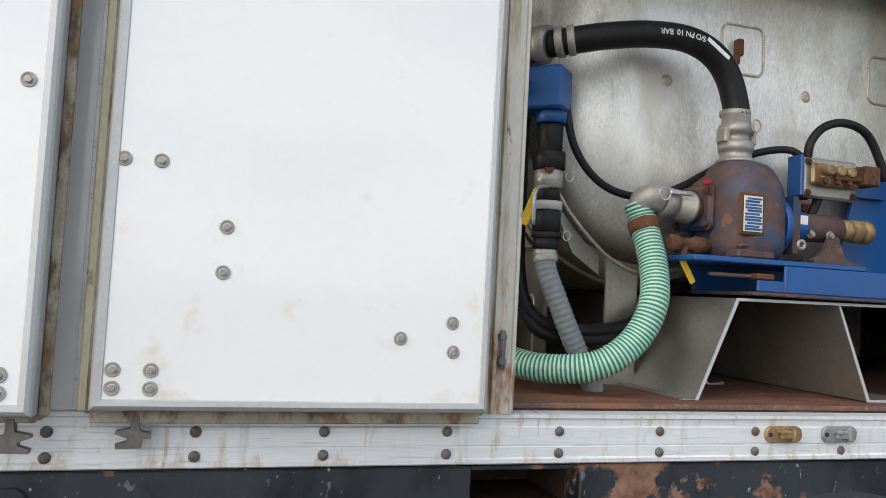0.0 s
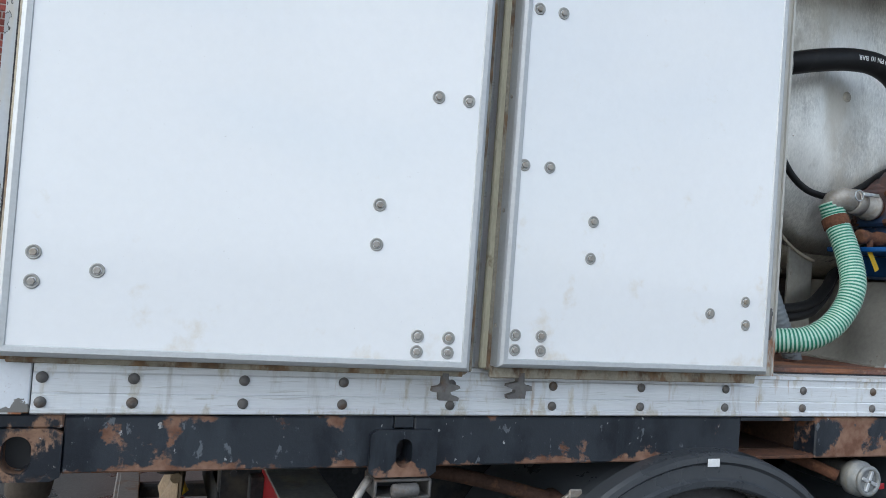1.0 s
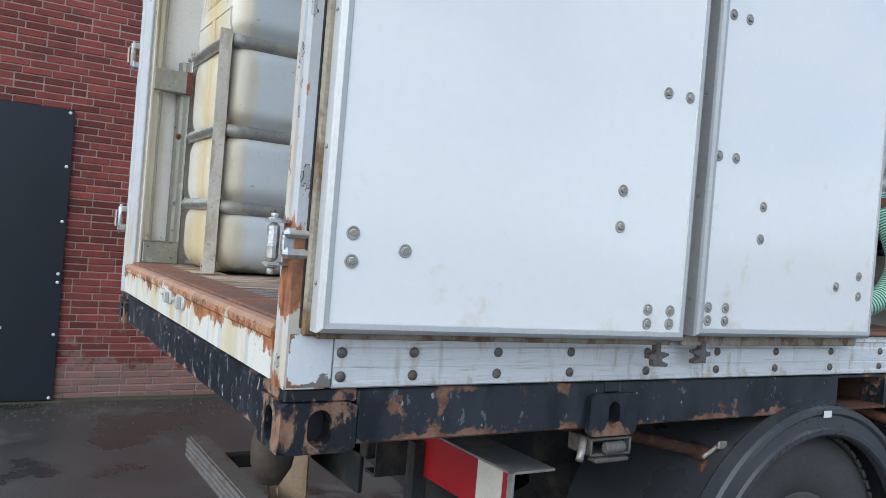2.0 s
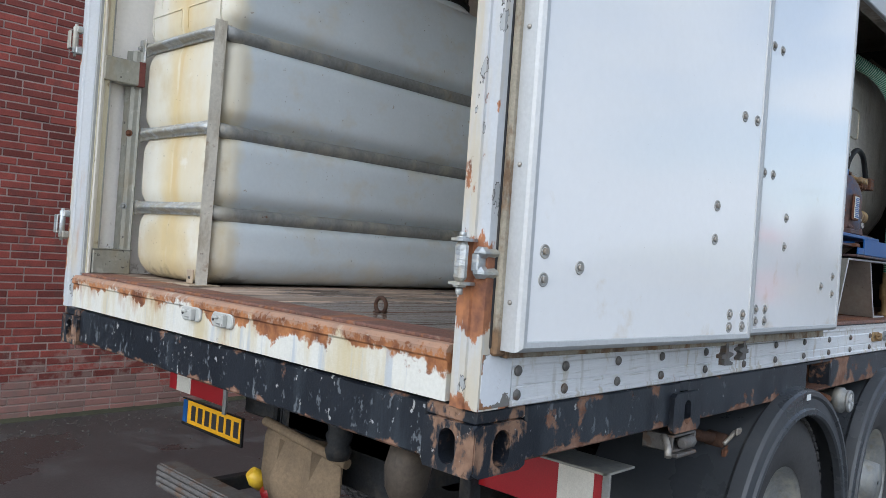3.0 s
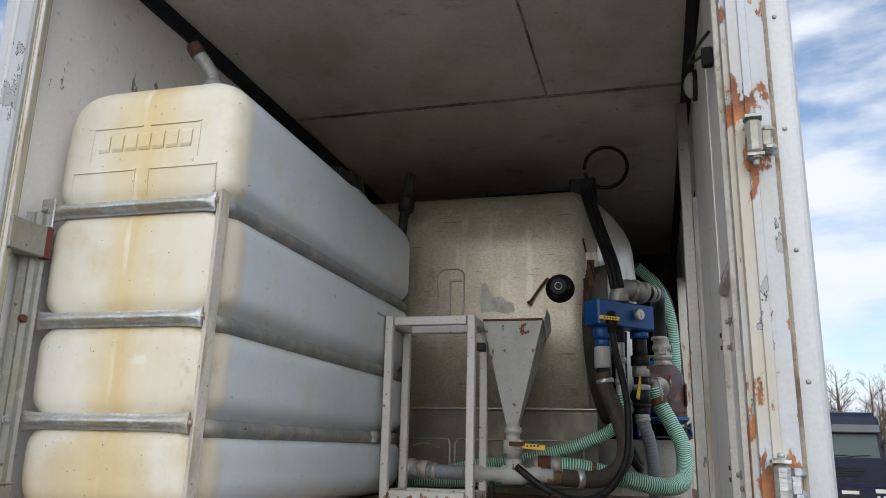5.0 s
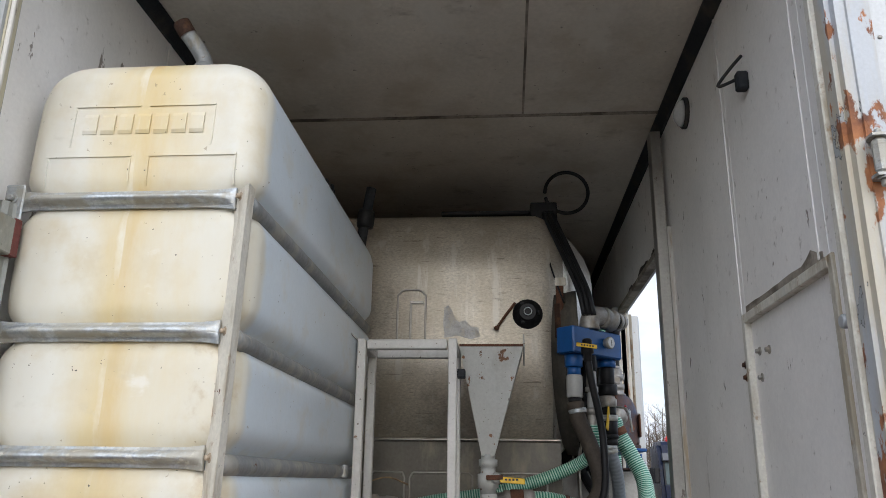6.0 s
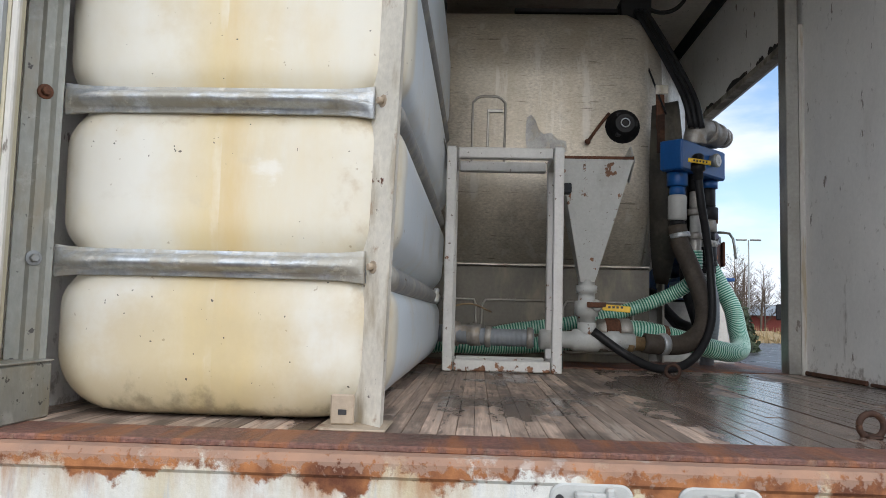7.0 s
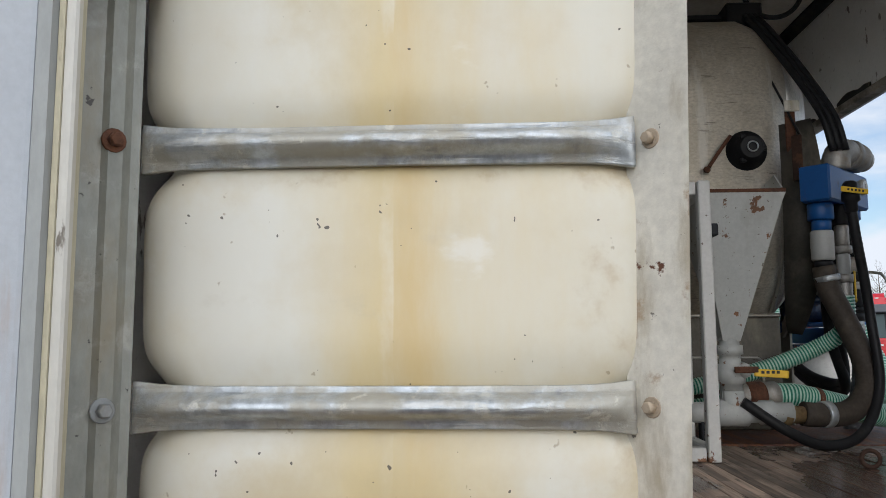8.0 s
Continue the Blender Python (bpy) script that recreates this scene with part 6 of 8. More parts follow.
hose("return_hose", [(2.322, 0.474, 1.96), (2.328, 0.474, 1.88), (2.35, 0.49, 1.815), (2.40, 0.573, 1.755), (2.41, 0.767, 1.679), (2.40, 1.028, 1.614), (2.40, 1.317, 1.571), (2.38, 1.60, 1.50), (2.36, 1.75, 1.49)], 0.030, [M_GREEN, M_GREENLIGHT], "slimmer green ribbed hose running behind the hopper", 0.003, 0.0125)
hose("return_hose", [(2.36, 0.80, 1.585), (2.42, 1.0, 1.53), (2.42, 1.3, 1.50), (2.35, 1.55, 1.50), (2.33, 1.8, 1.52)], 0.036, [M_GREEN, M_GREENLIGHT], "green ribbed hose lying behind the stand", 0.003, 0.0125)
hose("grey_hose", [(2.482, 0.375, 1.86), (2.484, 0.365, 1.80), (2.505, 0.345, 1.73), (2.56, 0.33, 1.60), (2.655, 0.33, 1.42)], 0.032, M_GREYHOSE, "grey ribbed plastic hose leading into the floor", 0.0025, 0.018,
     clamps=[((2.482, 0.375, 1.845), (2.483, 0.37, 1.822), 0.036, M_GALV)])
hp = hose("pressure_hose", [(2.445, 0.335, 2.517), (2.52, 0.285, 2.528), (2.624, 0.27, 2.552), (2.767, 0.265, 2.577), (2.90, 0.265, 2.581), (3.00, 0.265, 2.548), (3.065, 0.265, 2.48), (3.097, 0.26, 2.38), (3.096, 0.257, 2.335)], 0.043, M_BLACKRUB, "thick black rubber pressure hose with white lettering",
          clamps=[((2.462, 0.32, 2.519), (2.482, 0.305, 2.522), 0.046, M_PIPE), ((2.492, 0.30, 2.524), (2.512, 0.288, 2.527), 0.046, M_PIPE), ((3.098, 0.265, 2.365), (3.098, 0.265, 2.345), 0.047, M_PIPE)])
for k in range(2):
    hose("feed_hose", [(2.425, 0.46 + 0.04 * k, 2.30), (2.425, 0.465 + 0.04 * k, 2.05), (2.43, 0.46 + 0.03 * k, 1.80), (2.47, 0.43, 1.655 - 0.03 * k), (2.60, 0.40, 1.61 - 0.03 * k), (2.80, 0.42, 1.63 - 0.03 * k), (2.93, 0.46, 1.70 - 0.02 * k), (3.02, 0.49, 1.775 - 0.01 * k), (3.2, 0.50, 1.80), (3.4, 0.50, 1.80)], 0.0215, M_BLACKRUB, "black rubber hose passing behind the pump stand")
hose("power_cable", [(2.52, 0.37, 2.38), (2.56, 0.355, 2.20), (2.66, 0.35, 2.09), (2.80, 0.35, 2.06), (2.94, 0.35, 2.10), (3.12, 0.37, 2.195), (3.26, 0.34, 2.255), (3.36, 0.31, 2.27), (3.40, 0.29, 2.245)], 0.013, M_BLACKRUB, "black cable sagging across the vessel", cat="cable")
hose("power_cable", [(3.42, 0.29, 2.235), (3.425, 0.28, 2.30), (3.47, 0.27, 2.355), (3.56, 0.27, 2.38), (3.66, 0.27, 2.35), (3.73, 0.27, 2.24), (3.745, 0.27, 2.19)], 0.015, M_BLACKRUB, "black cable looping over the control block", cat="cable")
hose("far_hose", [(3.78, 0.40, 2.98), (3.90, 0.25, 2.84), (3.965, 0.165, 2.58), (3.95, 0.155, 2.2), (3.935, 0.155, 1.9), (3.94, 0.155, 1.68)], 0.036, [M_GREEN, M_GREENLIGHT], "green ribbed hose hanging by the far jamb", 0.003, 0.0125)
hose("far_hose", [(3.92, 0.36, 2.98), (4.03, 0.2, 2.8), (4.06, 0.14, 2.4), (4.03, 0.13, 1.9), (4.02, 0.13, 1.65)], 0.036, M_BROWNRUB, "dark muddy hose hanging by the far jamb")
fv = thing("floor_valve", (3.94, 0.155, FZ), "brass floor valve with a yellow handle", "valve")
part("body", Geo().turned((3.94, 0.155, FZ + 0.004), (3.94, 0.155, 1.69), [(0, 0.05), (0.08, 0.05), (0.1, 0.036), (0.35, 0.036), (0.4, 0.05), (0.7, 0.05), (0.75, 0.04), (1, 0.04)], 18), M_BRASS, fv)
part("handle", Geo().box(3.86, 4.02, 0.095, 0.103, 1.60, 1.625, 0.003), M_YELLOW, fv)
# letters on the pressure hose
def letters(name, body, size, m, parent, mat_):
    cu = bpy.data.curves.new(name, "FONT")
    cu.body, cu.size, cu.extrude, cu.align_x, cu.align_y = body, size, 0.0006, "CENTER", "CENTER"
    tmp = new(name, cu)
    bpy.context.view_layer.update()
    me = bpy.data.meshes.new_from_object(tmp.evaluated_get(bpy.context.evaluated_depsgraph_get()))
    bpy.data.objects.remove(tmp)
    me.transform(m)
    me.materials.clear()
    me.materials.append(mat_)
    ob = new(name, me)
    if parent is not None:
        ob.parent = parent
        ob.location = -origin_of(parent)
    return ob


# the print runs along the hose and reads upside down
for wd, (lx, lz, an) in zip(("BAR", "10", "PN", "S/D"), ((2.800, 2.580, -3), (2.849, 2.583, 0), (2.885, 2.582, 4), (2.926, 2.577, 10))):
    letters("print", wd, 0.026, pose(lx, 0.2215, lz, 90, 0, 0) @ pose(0, 0, 0, 0, 0, 180 - an), hp, M_WHITE)
part("print_bar", Geo().box(-0.05, 0.05, -0.0008, 0.0008, -0.007, 0.007, 0.0004, pose(2.995, 0.2218, 2.551, 0, 33, 0)), M_WHITE, hp)

# ---- pipe tee and clutter under the hopper ----
tee = thing("pipe_tee", (2.06, 1.0, 1.545), "grey metal pipe tee with couplings lying under the hopper", "pipe")
part("run", Geo().turned((2.06, 1.20, 1.545), (2.06, 0.80, 1.545), [(0, 0.030), (0.02, 0.044), (0.12, 0.044), (0.14, 0.036), (0.34, 0.036), (0.36, 0.047), (0.62, 0.047), (0.64, 0.036), (0.72, 0.036), (0.73, 0.042), (0.84, 0.042), (0.85, 0.034), (1, 0.034)], 20), M_HOPPER, tee)
part("branch", Geo().cyl((2.06, 1.0, 1.545), (2.06, 1.0, 1.62), 0.040, 16), M_HOPPER, tee)
part("nipple", Geo().turned((2.065, 0.83, 1.54), (2.07, 0.75, 1.535), [(0, 0.038), (0.3, 0.038), (0.35, 0.030), (1, 0.030)], 16), M_BRASS, tee, "brass nipple")
part("red_band", Geo().turned((2.226, 0.90, 1.587), (2.230, 0.835, 1.588), [(0, 0.050), (0.1, 0.0535), (0.9, 0.0535), (1, 0.050)], 20), M_RUST, tee, "red-brown rusty band")
part("cam_coupling", Geo().turned((2.22, 0.97, 1.585), (2.235, 0.78, 1.59), [(0, 0.040), (0.2, 0.040), (0.22, 0.050), (0.5, 0.050), (0.52, 0.044), (0.7, 0.044), (0.72, 0.052), (0.95, 0.052), (1, 0.04)], 20), M_PIPE, tee, "dull cam coupling")
part("support_leg", Geo().box(2.04, 2.08, 1.10, 1.115, FZ, 1.53, 0.003), M_CHASSIS, tee)
vh = thing("valve_handle", (1.99, 0.92, 1.685), "yellow ball valve handle with dark worn lettering", "valve")
part("valve_body", Geo().turned((2.06, 0.965, 1.69), (2.00, 0.965, 1.69), [(0, 0.03), (0.6, 0.026), (1, 0.016)], 14), M_HOPPER, vh)
part("handle", Geo().box(1.985, 1.992, 0.83, 0.945, 1.672, 1.698, 0.003, Matrix.Translation((1.99, 0.94, 1.69)) @ Matrix.Rotation(radians(4), 4, "X") @ Matrix.Translation((-1.99, -0.94, -1.69))), M_YELLOW, vh)
part("lever_root", Geo().box(1.984, 1.996, 0.93, 1.01, 1.683, 1.705, 0.003), M_RUST, vh)
for k in range(4):
    part("mark", Geo().box(1.983, 1.986, 0.862 + 0.017 * k, 0.872 + 0.017 * k, 1.681, 1.690, 0.0005), M_DARK, vh)
lh = hose("stub_hose", [(2.07, 1.22, 1.548), (2.08, 1.32, 1.547), (2.09, 1.45, 1.55), (2.12, 1.56, 1.555), (2.2, 1.70, 1.56)], 0.036, M_GREYHOSE, "grey suction hose with clamps lying behind the stand", 0.002, 0.02,
          clamps=[((2.07, 1.225, 1.548), (2.072, 1.25, 1.548), 0.042, M_PIPE), ((2.085, 1.40, 1.548), (2.088, 1.425, 1.549), 0.042, M_PIPE)])
mm = thing("pipe_coupling", (2.10, 1.52, 1.53), "heap of dull pipe couplings behind the stand", "coupling")
part("coupling", Geo().turned((2.09, 1.44, 1.555), (2.14, 1.60, 1.56), [(0, 0.046), (0.3, 0.05), (0.35, 0.044), (0.6, 0.044), (0.65, 0.055), (1, 0.05)], 18), M_PIPE, mm)
part("wire", Geo().tube([(2.2, 1.62, 1.66), (2.2, 1.5, 1.69), (2.22, 1.40, 1.655)], 0.004, 6), M_BRASS, mm)

# ---- pump set by the side opening ----
pump = thing("pump", (3.12, 0.25, 1.75), "rusty blue centrifugal pump with a hose coupling on a blue base", "pump")
rings = []
for k in range(19):
    t = k / 18
    z = 1.872 + 0.325 * t
    q = max(0.0, (t - 0.52) / 0.48)
    e = 1 - math.sqrt(max(0.0, 1 - q * q))
    lo = max(0.0, (0.10 - t) / 0.10) * 0.012
    xa_, xb_ = 2.998 + 0.055 * e + lo, 3.245 - 0.10 * e ** 1.3 - lo
    ya_, yb_ = 0.122 + 0.09 * e + lo, 0.395 - 0.10 * e - lo
    rings.append([(x, y, z) for x, y in rounded(xa_, xb_, ya_, yb_, min(0.10, 0.46 * min(xb_ - xa_, yb_ - ya_)), 7)])
part("volute", Geo().loft(rings, True, True), M_PUMP, pump, "rust-brown and blue cast casing with a domed top")
part("shoulder", Geo().turned((3.06, 0.25, 2.03), (2.945, 0.21, 2.02), [(0, 0.13), (0.35, 0.125), (0.7, 0.105), (1, 0.085)], 20), M_PUMP, pump)
part("inlet_flange", Geo().box(2.908, 2.938, 0.125, 0.285, 1.945, 2.09, 0.012, Matrix.Translation((2.92, 0.2, 2.0)) @ Matrix.Rotation(radians(12), 4, "Z") @ Matrix.Translation((-2.92, -0.2, -2.0))), M_PUMP, pump, "square bolted flange")
for dy, dz in ((0.143, 1.963), (0.143, 2.07), (0.265, 2.07), (0.265, 1.963)):
    part("bolt", Geo().hexbolt((2.916 - (dy - 0.2) * 0.2, dy, dz), (-1, -0.1, 0), 0.010, 0.020), M_RUST, pump)
part("inlet_nipple", Geo().cyl((2.92, 0.195, 2.015), (2.87, 0.19, 2.018), 0.045, 18), M_RUST, pump, "rusty nipple")
part("inlet_coupling", Geo().turned((2.892, 0.192, 2.017), (2.775, 0.18, 2.030), [(0, 0.036), (0.02, 0.054), (0.12, 0.054), (0.14, 0.047), (0.5, 0.050), (0.52, 0.042), (0.6, 0.042), (0.62, 0.049), (0.95, 0.049), (1, 0.040)], 22), M_PIPE, pump, "grey cam coupling")
part("inlet_elbow", Geo().tube([(2.785, 0.181, 2.030), (2.745, 0.19, 2.038), (2.728, 0.205, 2.03), (2.728, 0.220, 2.0)], 0.043, 18, 0.010), M_PIPE, pump, "grey cast elbow")
part("cam_lever", Geo().box(2.775, 2.855, 0.121, 0.129, 2.045, 2.060, 0.003), M_GALV, pump)
part("pull_ring", Geo().tube([(2.755 + 0.020 * math.cos(a), 0.125, 2.045 + 0.020 * math.sin(a)) for a in (2 * math.pi * k / 16 for k in range(17))], 0.003, 6, 0.006, caps=False), M_GALV, pump)
part("red_mark", Geo().box(2.892, 2.925, 0.118, 0.13, 2.085, 2.102, 0.004, Matrix.Translation((2.9, 0.12, 2.09)) @ Matrix.Rotation(radians(-20), 4, "Y") @ Matrix.Translation((-2.9, -0.12, -2.09))), M_RED, pump)
INLET = Vector((0.055, 0.09, 0.012))   # the inlet sits on the far half of the casing
for o in pump.children:
    if o.name.split(".")[0] != "volute":
        o.location += INLET
part("outlet_neck", Geo().turned((3.095, 0.25, 2.185), (3.095, 0.255, 2.345), [(0, 0.062), (0.06, 0.062), (0.08, 0.052), (0.22, 0.050), (0.24, 0.056), (0.42, 0.058), (0.45, 0.046), (0.58, 0.046), (0.60, 0.056), (0.80, 0.056), (0.82, 0.048), (1, 0.046)], 22), M_PIPE, pump, "pale corroded cam coupling on the outlet")
for sx in (-1, 1):
    part("cam_ear", Geo().box(3.095 + sx * 0.052 - 0.010, 3.095 + sx * 0.052 + 0.010, 0.225, 0.275, 2.25, 2.30, 0.004), M_PIPE, pump)
part("pull_ring", Geo().tube([(3.125 + 0.017 * math.cos(a), 0.19, 2.305 + 0.020 * math.sin(a)) for a in (2 * math.pi * k / 16 for k in range(17))], 0.003, 6, 0.006, caps=False), M_GALV, pump)
lb = part("name_plate", Geo().box(3.030, 3.100, 0.1165, 0.1195, 1.950, 2.062, 0.001), M_WHITEREF, pump, "small printed plate")
part("plate_back", Geo().box(3.018, 3.112, 0.1196, 0.130, 1.938, 2.074, 0.006), M_RUST, pump)
for k in range(11):
    zk = 1.954 + 0.0096 * k
    u0, u1 = ((0.004, 0.066), (0.004, 0.058), (0.012, 0.066), (0.004, 0.064))[k % 4]
    part("print_bar", Geo().box(3.030 + u0, 3.030 + u1, 0.1152, 0.1166, zk, zk + (0.0062 if k % 3 else 0.0075), 0.0003), M_BLUE, lb)
part("drain_pipe", Geo().turned((2.985, 0.16, 1.893), (2.79, 0.150, 1.895), [(0, 0.022), (0.3, 0.022), (0.32, 0.028), (0.5, 0.028), (0.52, 0.021), (0.8, 0.021), (0.82, 0.028), (0.97, 0.028), (1, 0.02)], 12), M_RUST, pump, "rusty drain valve")
part("drain_stem", Geo().cyl((2.845, 0.145, 1.885), (2.84, 0.14, 1.845), 0.012, 10), M_RUST, pump)
part("drain_handle", Geo().box(-0.011, 0.011, -0.003, 0.003, -0.085, 0.0, 0.003, pose(2.828, 0.13, 1.842, 0, -32, 0)), M_YELLOW, pump, "yellow drain handle")
for o in pump.children:
    if o.name.startswith("drain"):
        o.location += INLET
part("foot", Geo().box(3.02, 3.16, 0.125, 0.35, 1.868, 1.895, 0.006).box(3.03, 3.15, 0.13, 0.34, 1.895, 1.92, 0.010), M_PUMP, pump)
part("back_cover", Geo().turned((3.235, 0.26, 1.99), (3.272, 0.26, 1.99), [(0, 0.100), (0.7, 0.100), (1, 0.085)], 24), M_BLUE, pump, "blue back cover")
part("bearing_bracket", Geo().prism([(3.28, 1.90), (3.30, 1.90), (3.31, 1.96), (3.31, 2.07), (3.28, 2.09)], "y", 0.19, 0.34), M_PUMP, pump)
part("bearing_housing", Geo().turned((3.295, 0.26, 1.995), (3.535, 0.26, 2.0), [(0, 0.054), (0.30, 0.054), (0.33, 0.047), (0.42, 0.049), (0.94, 0.047), (0.96, 0.040), (1, 0.03)], 24), M_PUMP, pump)
part("blue_collar", Geo().turned((3.297, 0.26, 1.995), (3.365, 0.26, 1.996), [(0, 0.0555), (0.9, 0.0555), (1, 0.049)], 24), M_BLUE, pump)
part("label_wrap", Geo().box(3.30, 3.355, 0.2045, 0.209, 2.0, 2.030, 0.0005), M_WHITE, pump)
for bx in (3.375, 3.455):
    part("bolt", Geo().hexbolt((bx, 0.217, 1.972), (0, -1, -0.2), 0.008, 0.018), M_PIPE, pump)
part("filler_plug", Geo().turned((3.375, 0.25, 2.05), (3.375, 0.25, 2.088), [(0, 0.014), (0.5, 0.014), (0.52, 0.022), (1, 0.018)], 8), M_RUST, pump)
part("eye_bolt", Geo().tube([(3.275 + 0.013 * math.cos(a), 0.145, 1.925 + 0.013 * math.sin(a)) for a in (2 * math.pi * k / 12 for k in range(13))], 0.006, 8, 0.006, caps=False), M_PIPE, pump)
part("foot_bracket", Geo().prism([(3.36, 1.868), (3.55, 1.868), (3.545, 1.882), (3.51, 1.90), (3.485, 1.965), (3.45, 1.975), (3.43, 1.93), (3.405, 1.90), (3.36, 1.885)], "y", 0.205, 0.22), M_PUMP, pump, "cast foot of the bearing housing")
part("foot_bracket", Geo().prism([(3.34, 1.868), (3.545, 1.868), (3.54, 1.880), (3.34, 1.882)], "y", 0.16, 0.34), M_PUMP, pump)
part("shaft_coupling", Geo().turned((3.535, 0.26, 2.0), (3.66, 0.26, 1.998), [(0, 0.026), (0.04, 0.038), (0.30, 0.038), (0.33, 0.032), (0.38, 0.040), (0.66, 0.040), (0.70, 0.034), (0.74, 0.041), (0.97, 0.041), (1, 0.026)], 20), M_BRASS, pump, "corroded brass coupling")
part("base_plate", Geo().box(2.86, 3.52, 0.12, 0.40, 1.850, 1.868, 0.004), M_BLUE, pump)
part("base_frame", Geo().box(3.175, 3.80, 0.098, 0.108, 1.765, 1.849, 0.003).box(3.075, 3.175, 0.098, 0.108, 1.765, 1.800, 0.003), M_BLUE, pump, "blue steel base frame")
part("base_frame", Geo().box(3.06, 3.80, 0.41, 0.42, 1.765, 1.849, 0.003), M_BLUE, pump)
part("base_flange", Geo().box(3.06, 3.80, 0.098, 0.42, 1.752, 1.764, 0.003), M_PUMP, pump)
part("clamp_block", Geo().box(3.085, 3.15, 0.112, 0.16, 1.803, 1.822, 0.004), M_RUST, pump)
part("clamp_bar", Geo().box(2.93, 3.085, 0.135, 0.155, 1.806, 1.818, 0.003), M_PUMP, pump)
part("upright", Geo().prism([(3.60, 1.85), (3.86, 1.85), (3.86, 2.22), (3.70, 2.22), (3.655, 2.06)], "y", 0.34, 0.352), M_BLUE, pump, "blue upright bracket")
ct = thing("control_block", (3.45, 0.24, 2.18), "corroded hydraulic control block on a blue bracket", "hydraulic valve")
part("bracket", Geo().box(3.372, 3.386, 0.262, 0.33, 2.108, 2.25, 0.003), M_BLUE, ct)
part("bracket_back", Geo().box(3.386, 3.80, 0.318, 0.33, 2.13, 2.245, 0.003), M_BLUE, ct)
part("mount_plate", Geo().box(3.390, 3.62, 0.268, 0.305, 2.105, 2.245, 0.008), M_PIPE, ct, "grey corroded mounting plate")
part("block", Geo().box(3.44, 3.60, 0.235, 0.268, 2.145, 2.215, 0.008).box(3.41, 3.48, 0.25, 0.269, 2.15, 2.225, 0.008), M_BRASS, ct)
for k in range(3):
    part("spool", Geo().cyl((3.45 + 0.045 * k, 0.205, 2.195), (3.45 + 0.045 * k, 0.245, 2.195), 0.018, 12, 0, 0.004), M_BRASS, ct)
    part("plug", Geo().hexbolt((3.44 + 0.05 * k, 0.236, 2.158), (0, -1, 0), 0.008, 0.022), M_RUST, ct)
part("spool_bar", Geo().box(3.48, 3.60, 0.215, 0.236, 2.165, 2.185, 0.004), M_RUST, ct)
part("end_block", Geo().box(3.585, 3.655, 0.20, 0.275, 2.155, 2.222, 0.005), M_RUST, ct, "orange rusty end block")
for u, v in ((3.605, 2.17), (3.605, 2.205), (3.635, 2.17), (3.635, 2.205)):
    part("bolt_hole", Geo().cyl((u, 0.2005, v), (u, 0.1985, v), 0.006, 8), M_DARK, ct)
for u, v in ((3.405, 2.228), (3.405, 2.12), (3.60, 2.12)):
    part("bolt", Geo().hexbolt((u, 0.268, v), (0, -1, 0), 0.007, 0.014), M_RUST, ct)
part("hose_tail", Geo().tube([(3.42, 0.30, 2.11), (3.41, 0.30, 2.06), (3.40, 0.29, 2.03)], 0.014, 10), M_BLACKRUB, ct)
part("hose_tail", Geo().tube([(3.48, 0.30, 2.11), (3.455, 0.29, 2.07), (3.43, 0.29, 2.03)], 0.016, 10), M_BLACKRUB, ct)
# folded sheet trestle under the pump
tr = thing("sheet_trestle", (3.15, 0.4, FZ), "folded stainless sheet trestle carrying the pump", "trestle")
TYA, TYB = 0.13, 1.30


def fold(pts, t=0.006):
    """A sheet folded along a line in the x-z plane, as one plate."""
    P = [Vector(p) for p in pts]
    up, low = [], []
    for i, p in enumerate(P):
        d = (P[min(i + 1, len(P) - 1)] - P[max(i - 1, 0)]).normalized()
        nrm = Vector((-d[1], d[0])) * t / 2
        up.append(tuple(p + nrm))
        low.append(tuple(p - nrm))
    return Geo().prism(up + low[::-1], "y", TYA, TYB)


part("sheet", fold([(2.84, 1.428), (2.890, 1.428), (3.026, 1.738), (4.04, 1.746)]), M_SKIRT, tr, "stained grey sheet with bright cut edges")
part("leg", fold([(3.42, 1.738), (3.545, 1.430), (3.75, 1.430)]), M_SKIRT, tr)
part("cut_edge", Geo().prism([(2.884, 1.426), (2.896, 1.426), (3.032, 1.733), (4.04, 1.741), (4.04, 1.750), (3.023, 1.742)], "y", TYA - 0.003, TYA), M_ALU, tr, "bright sheared edge")
part("cut_edge", Geo().prism([(3.415, 1.733), (3.424, 1.733), (3.550, 1.434), (3.75, 1.434), (3.75, 1.426), (3.540, 1.426)], "y", TYA - 0.003, TYA), M_ALU, tr, "bright sheared edge")
part("notch_frame", Geo().tube([(3.20, 0.57, 1.56), (3.24, 0.57, 1.43), (3.32, 0.57, 1.43)], 0.006, 6), M_ALU, tr)

# ---- wall fittings ----
ls = thing("lashing_clip", (0.86, YIN_R, 3.06), "dark wire clip hanging on the wall", "clip")
part("wire", Geo().tube([(0.80, YIN_R + 0.005, 3.16), (0.82, 0.10, 3.11), (0.86, 0.13, 3.07), (0.80, 0.09, 3.06), (0.78, 0.06, 3.07)], 0.006, 8, 0.01), M_CHASSIS, ls)
part("block", Geo().box(0.76, 0.80, YIN_R, 0.09, 3.01, 3.08, 0.006), M_CHASSIS, ls)
lm = thing("wall_lamp", (1.66, YIN_R, 3.36), "round glass bulkhead lamp, unlit", "lamp")
part("base", Geo().turned((1.66, YIN_R, 3.36), (1.66, YIN_R + 0.02, 3.36), [(0, 0.075), (0.8, 0.075), (1, 0.07)], 24), M_CHASSIS, lm)
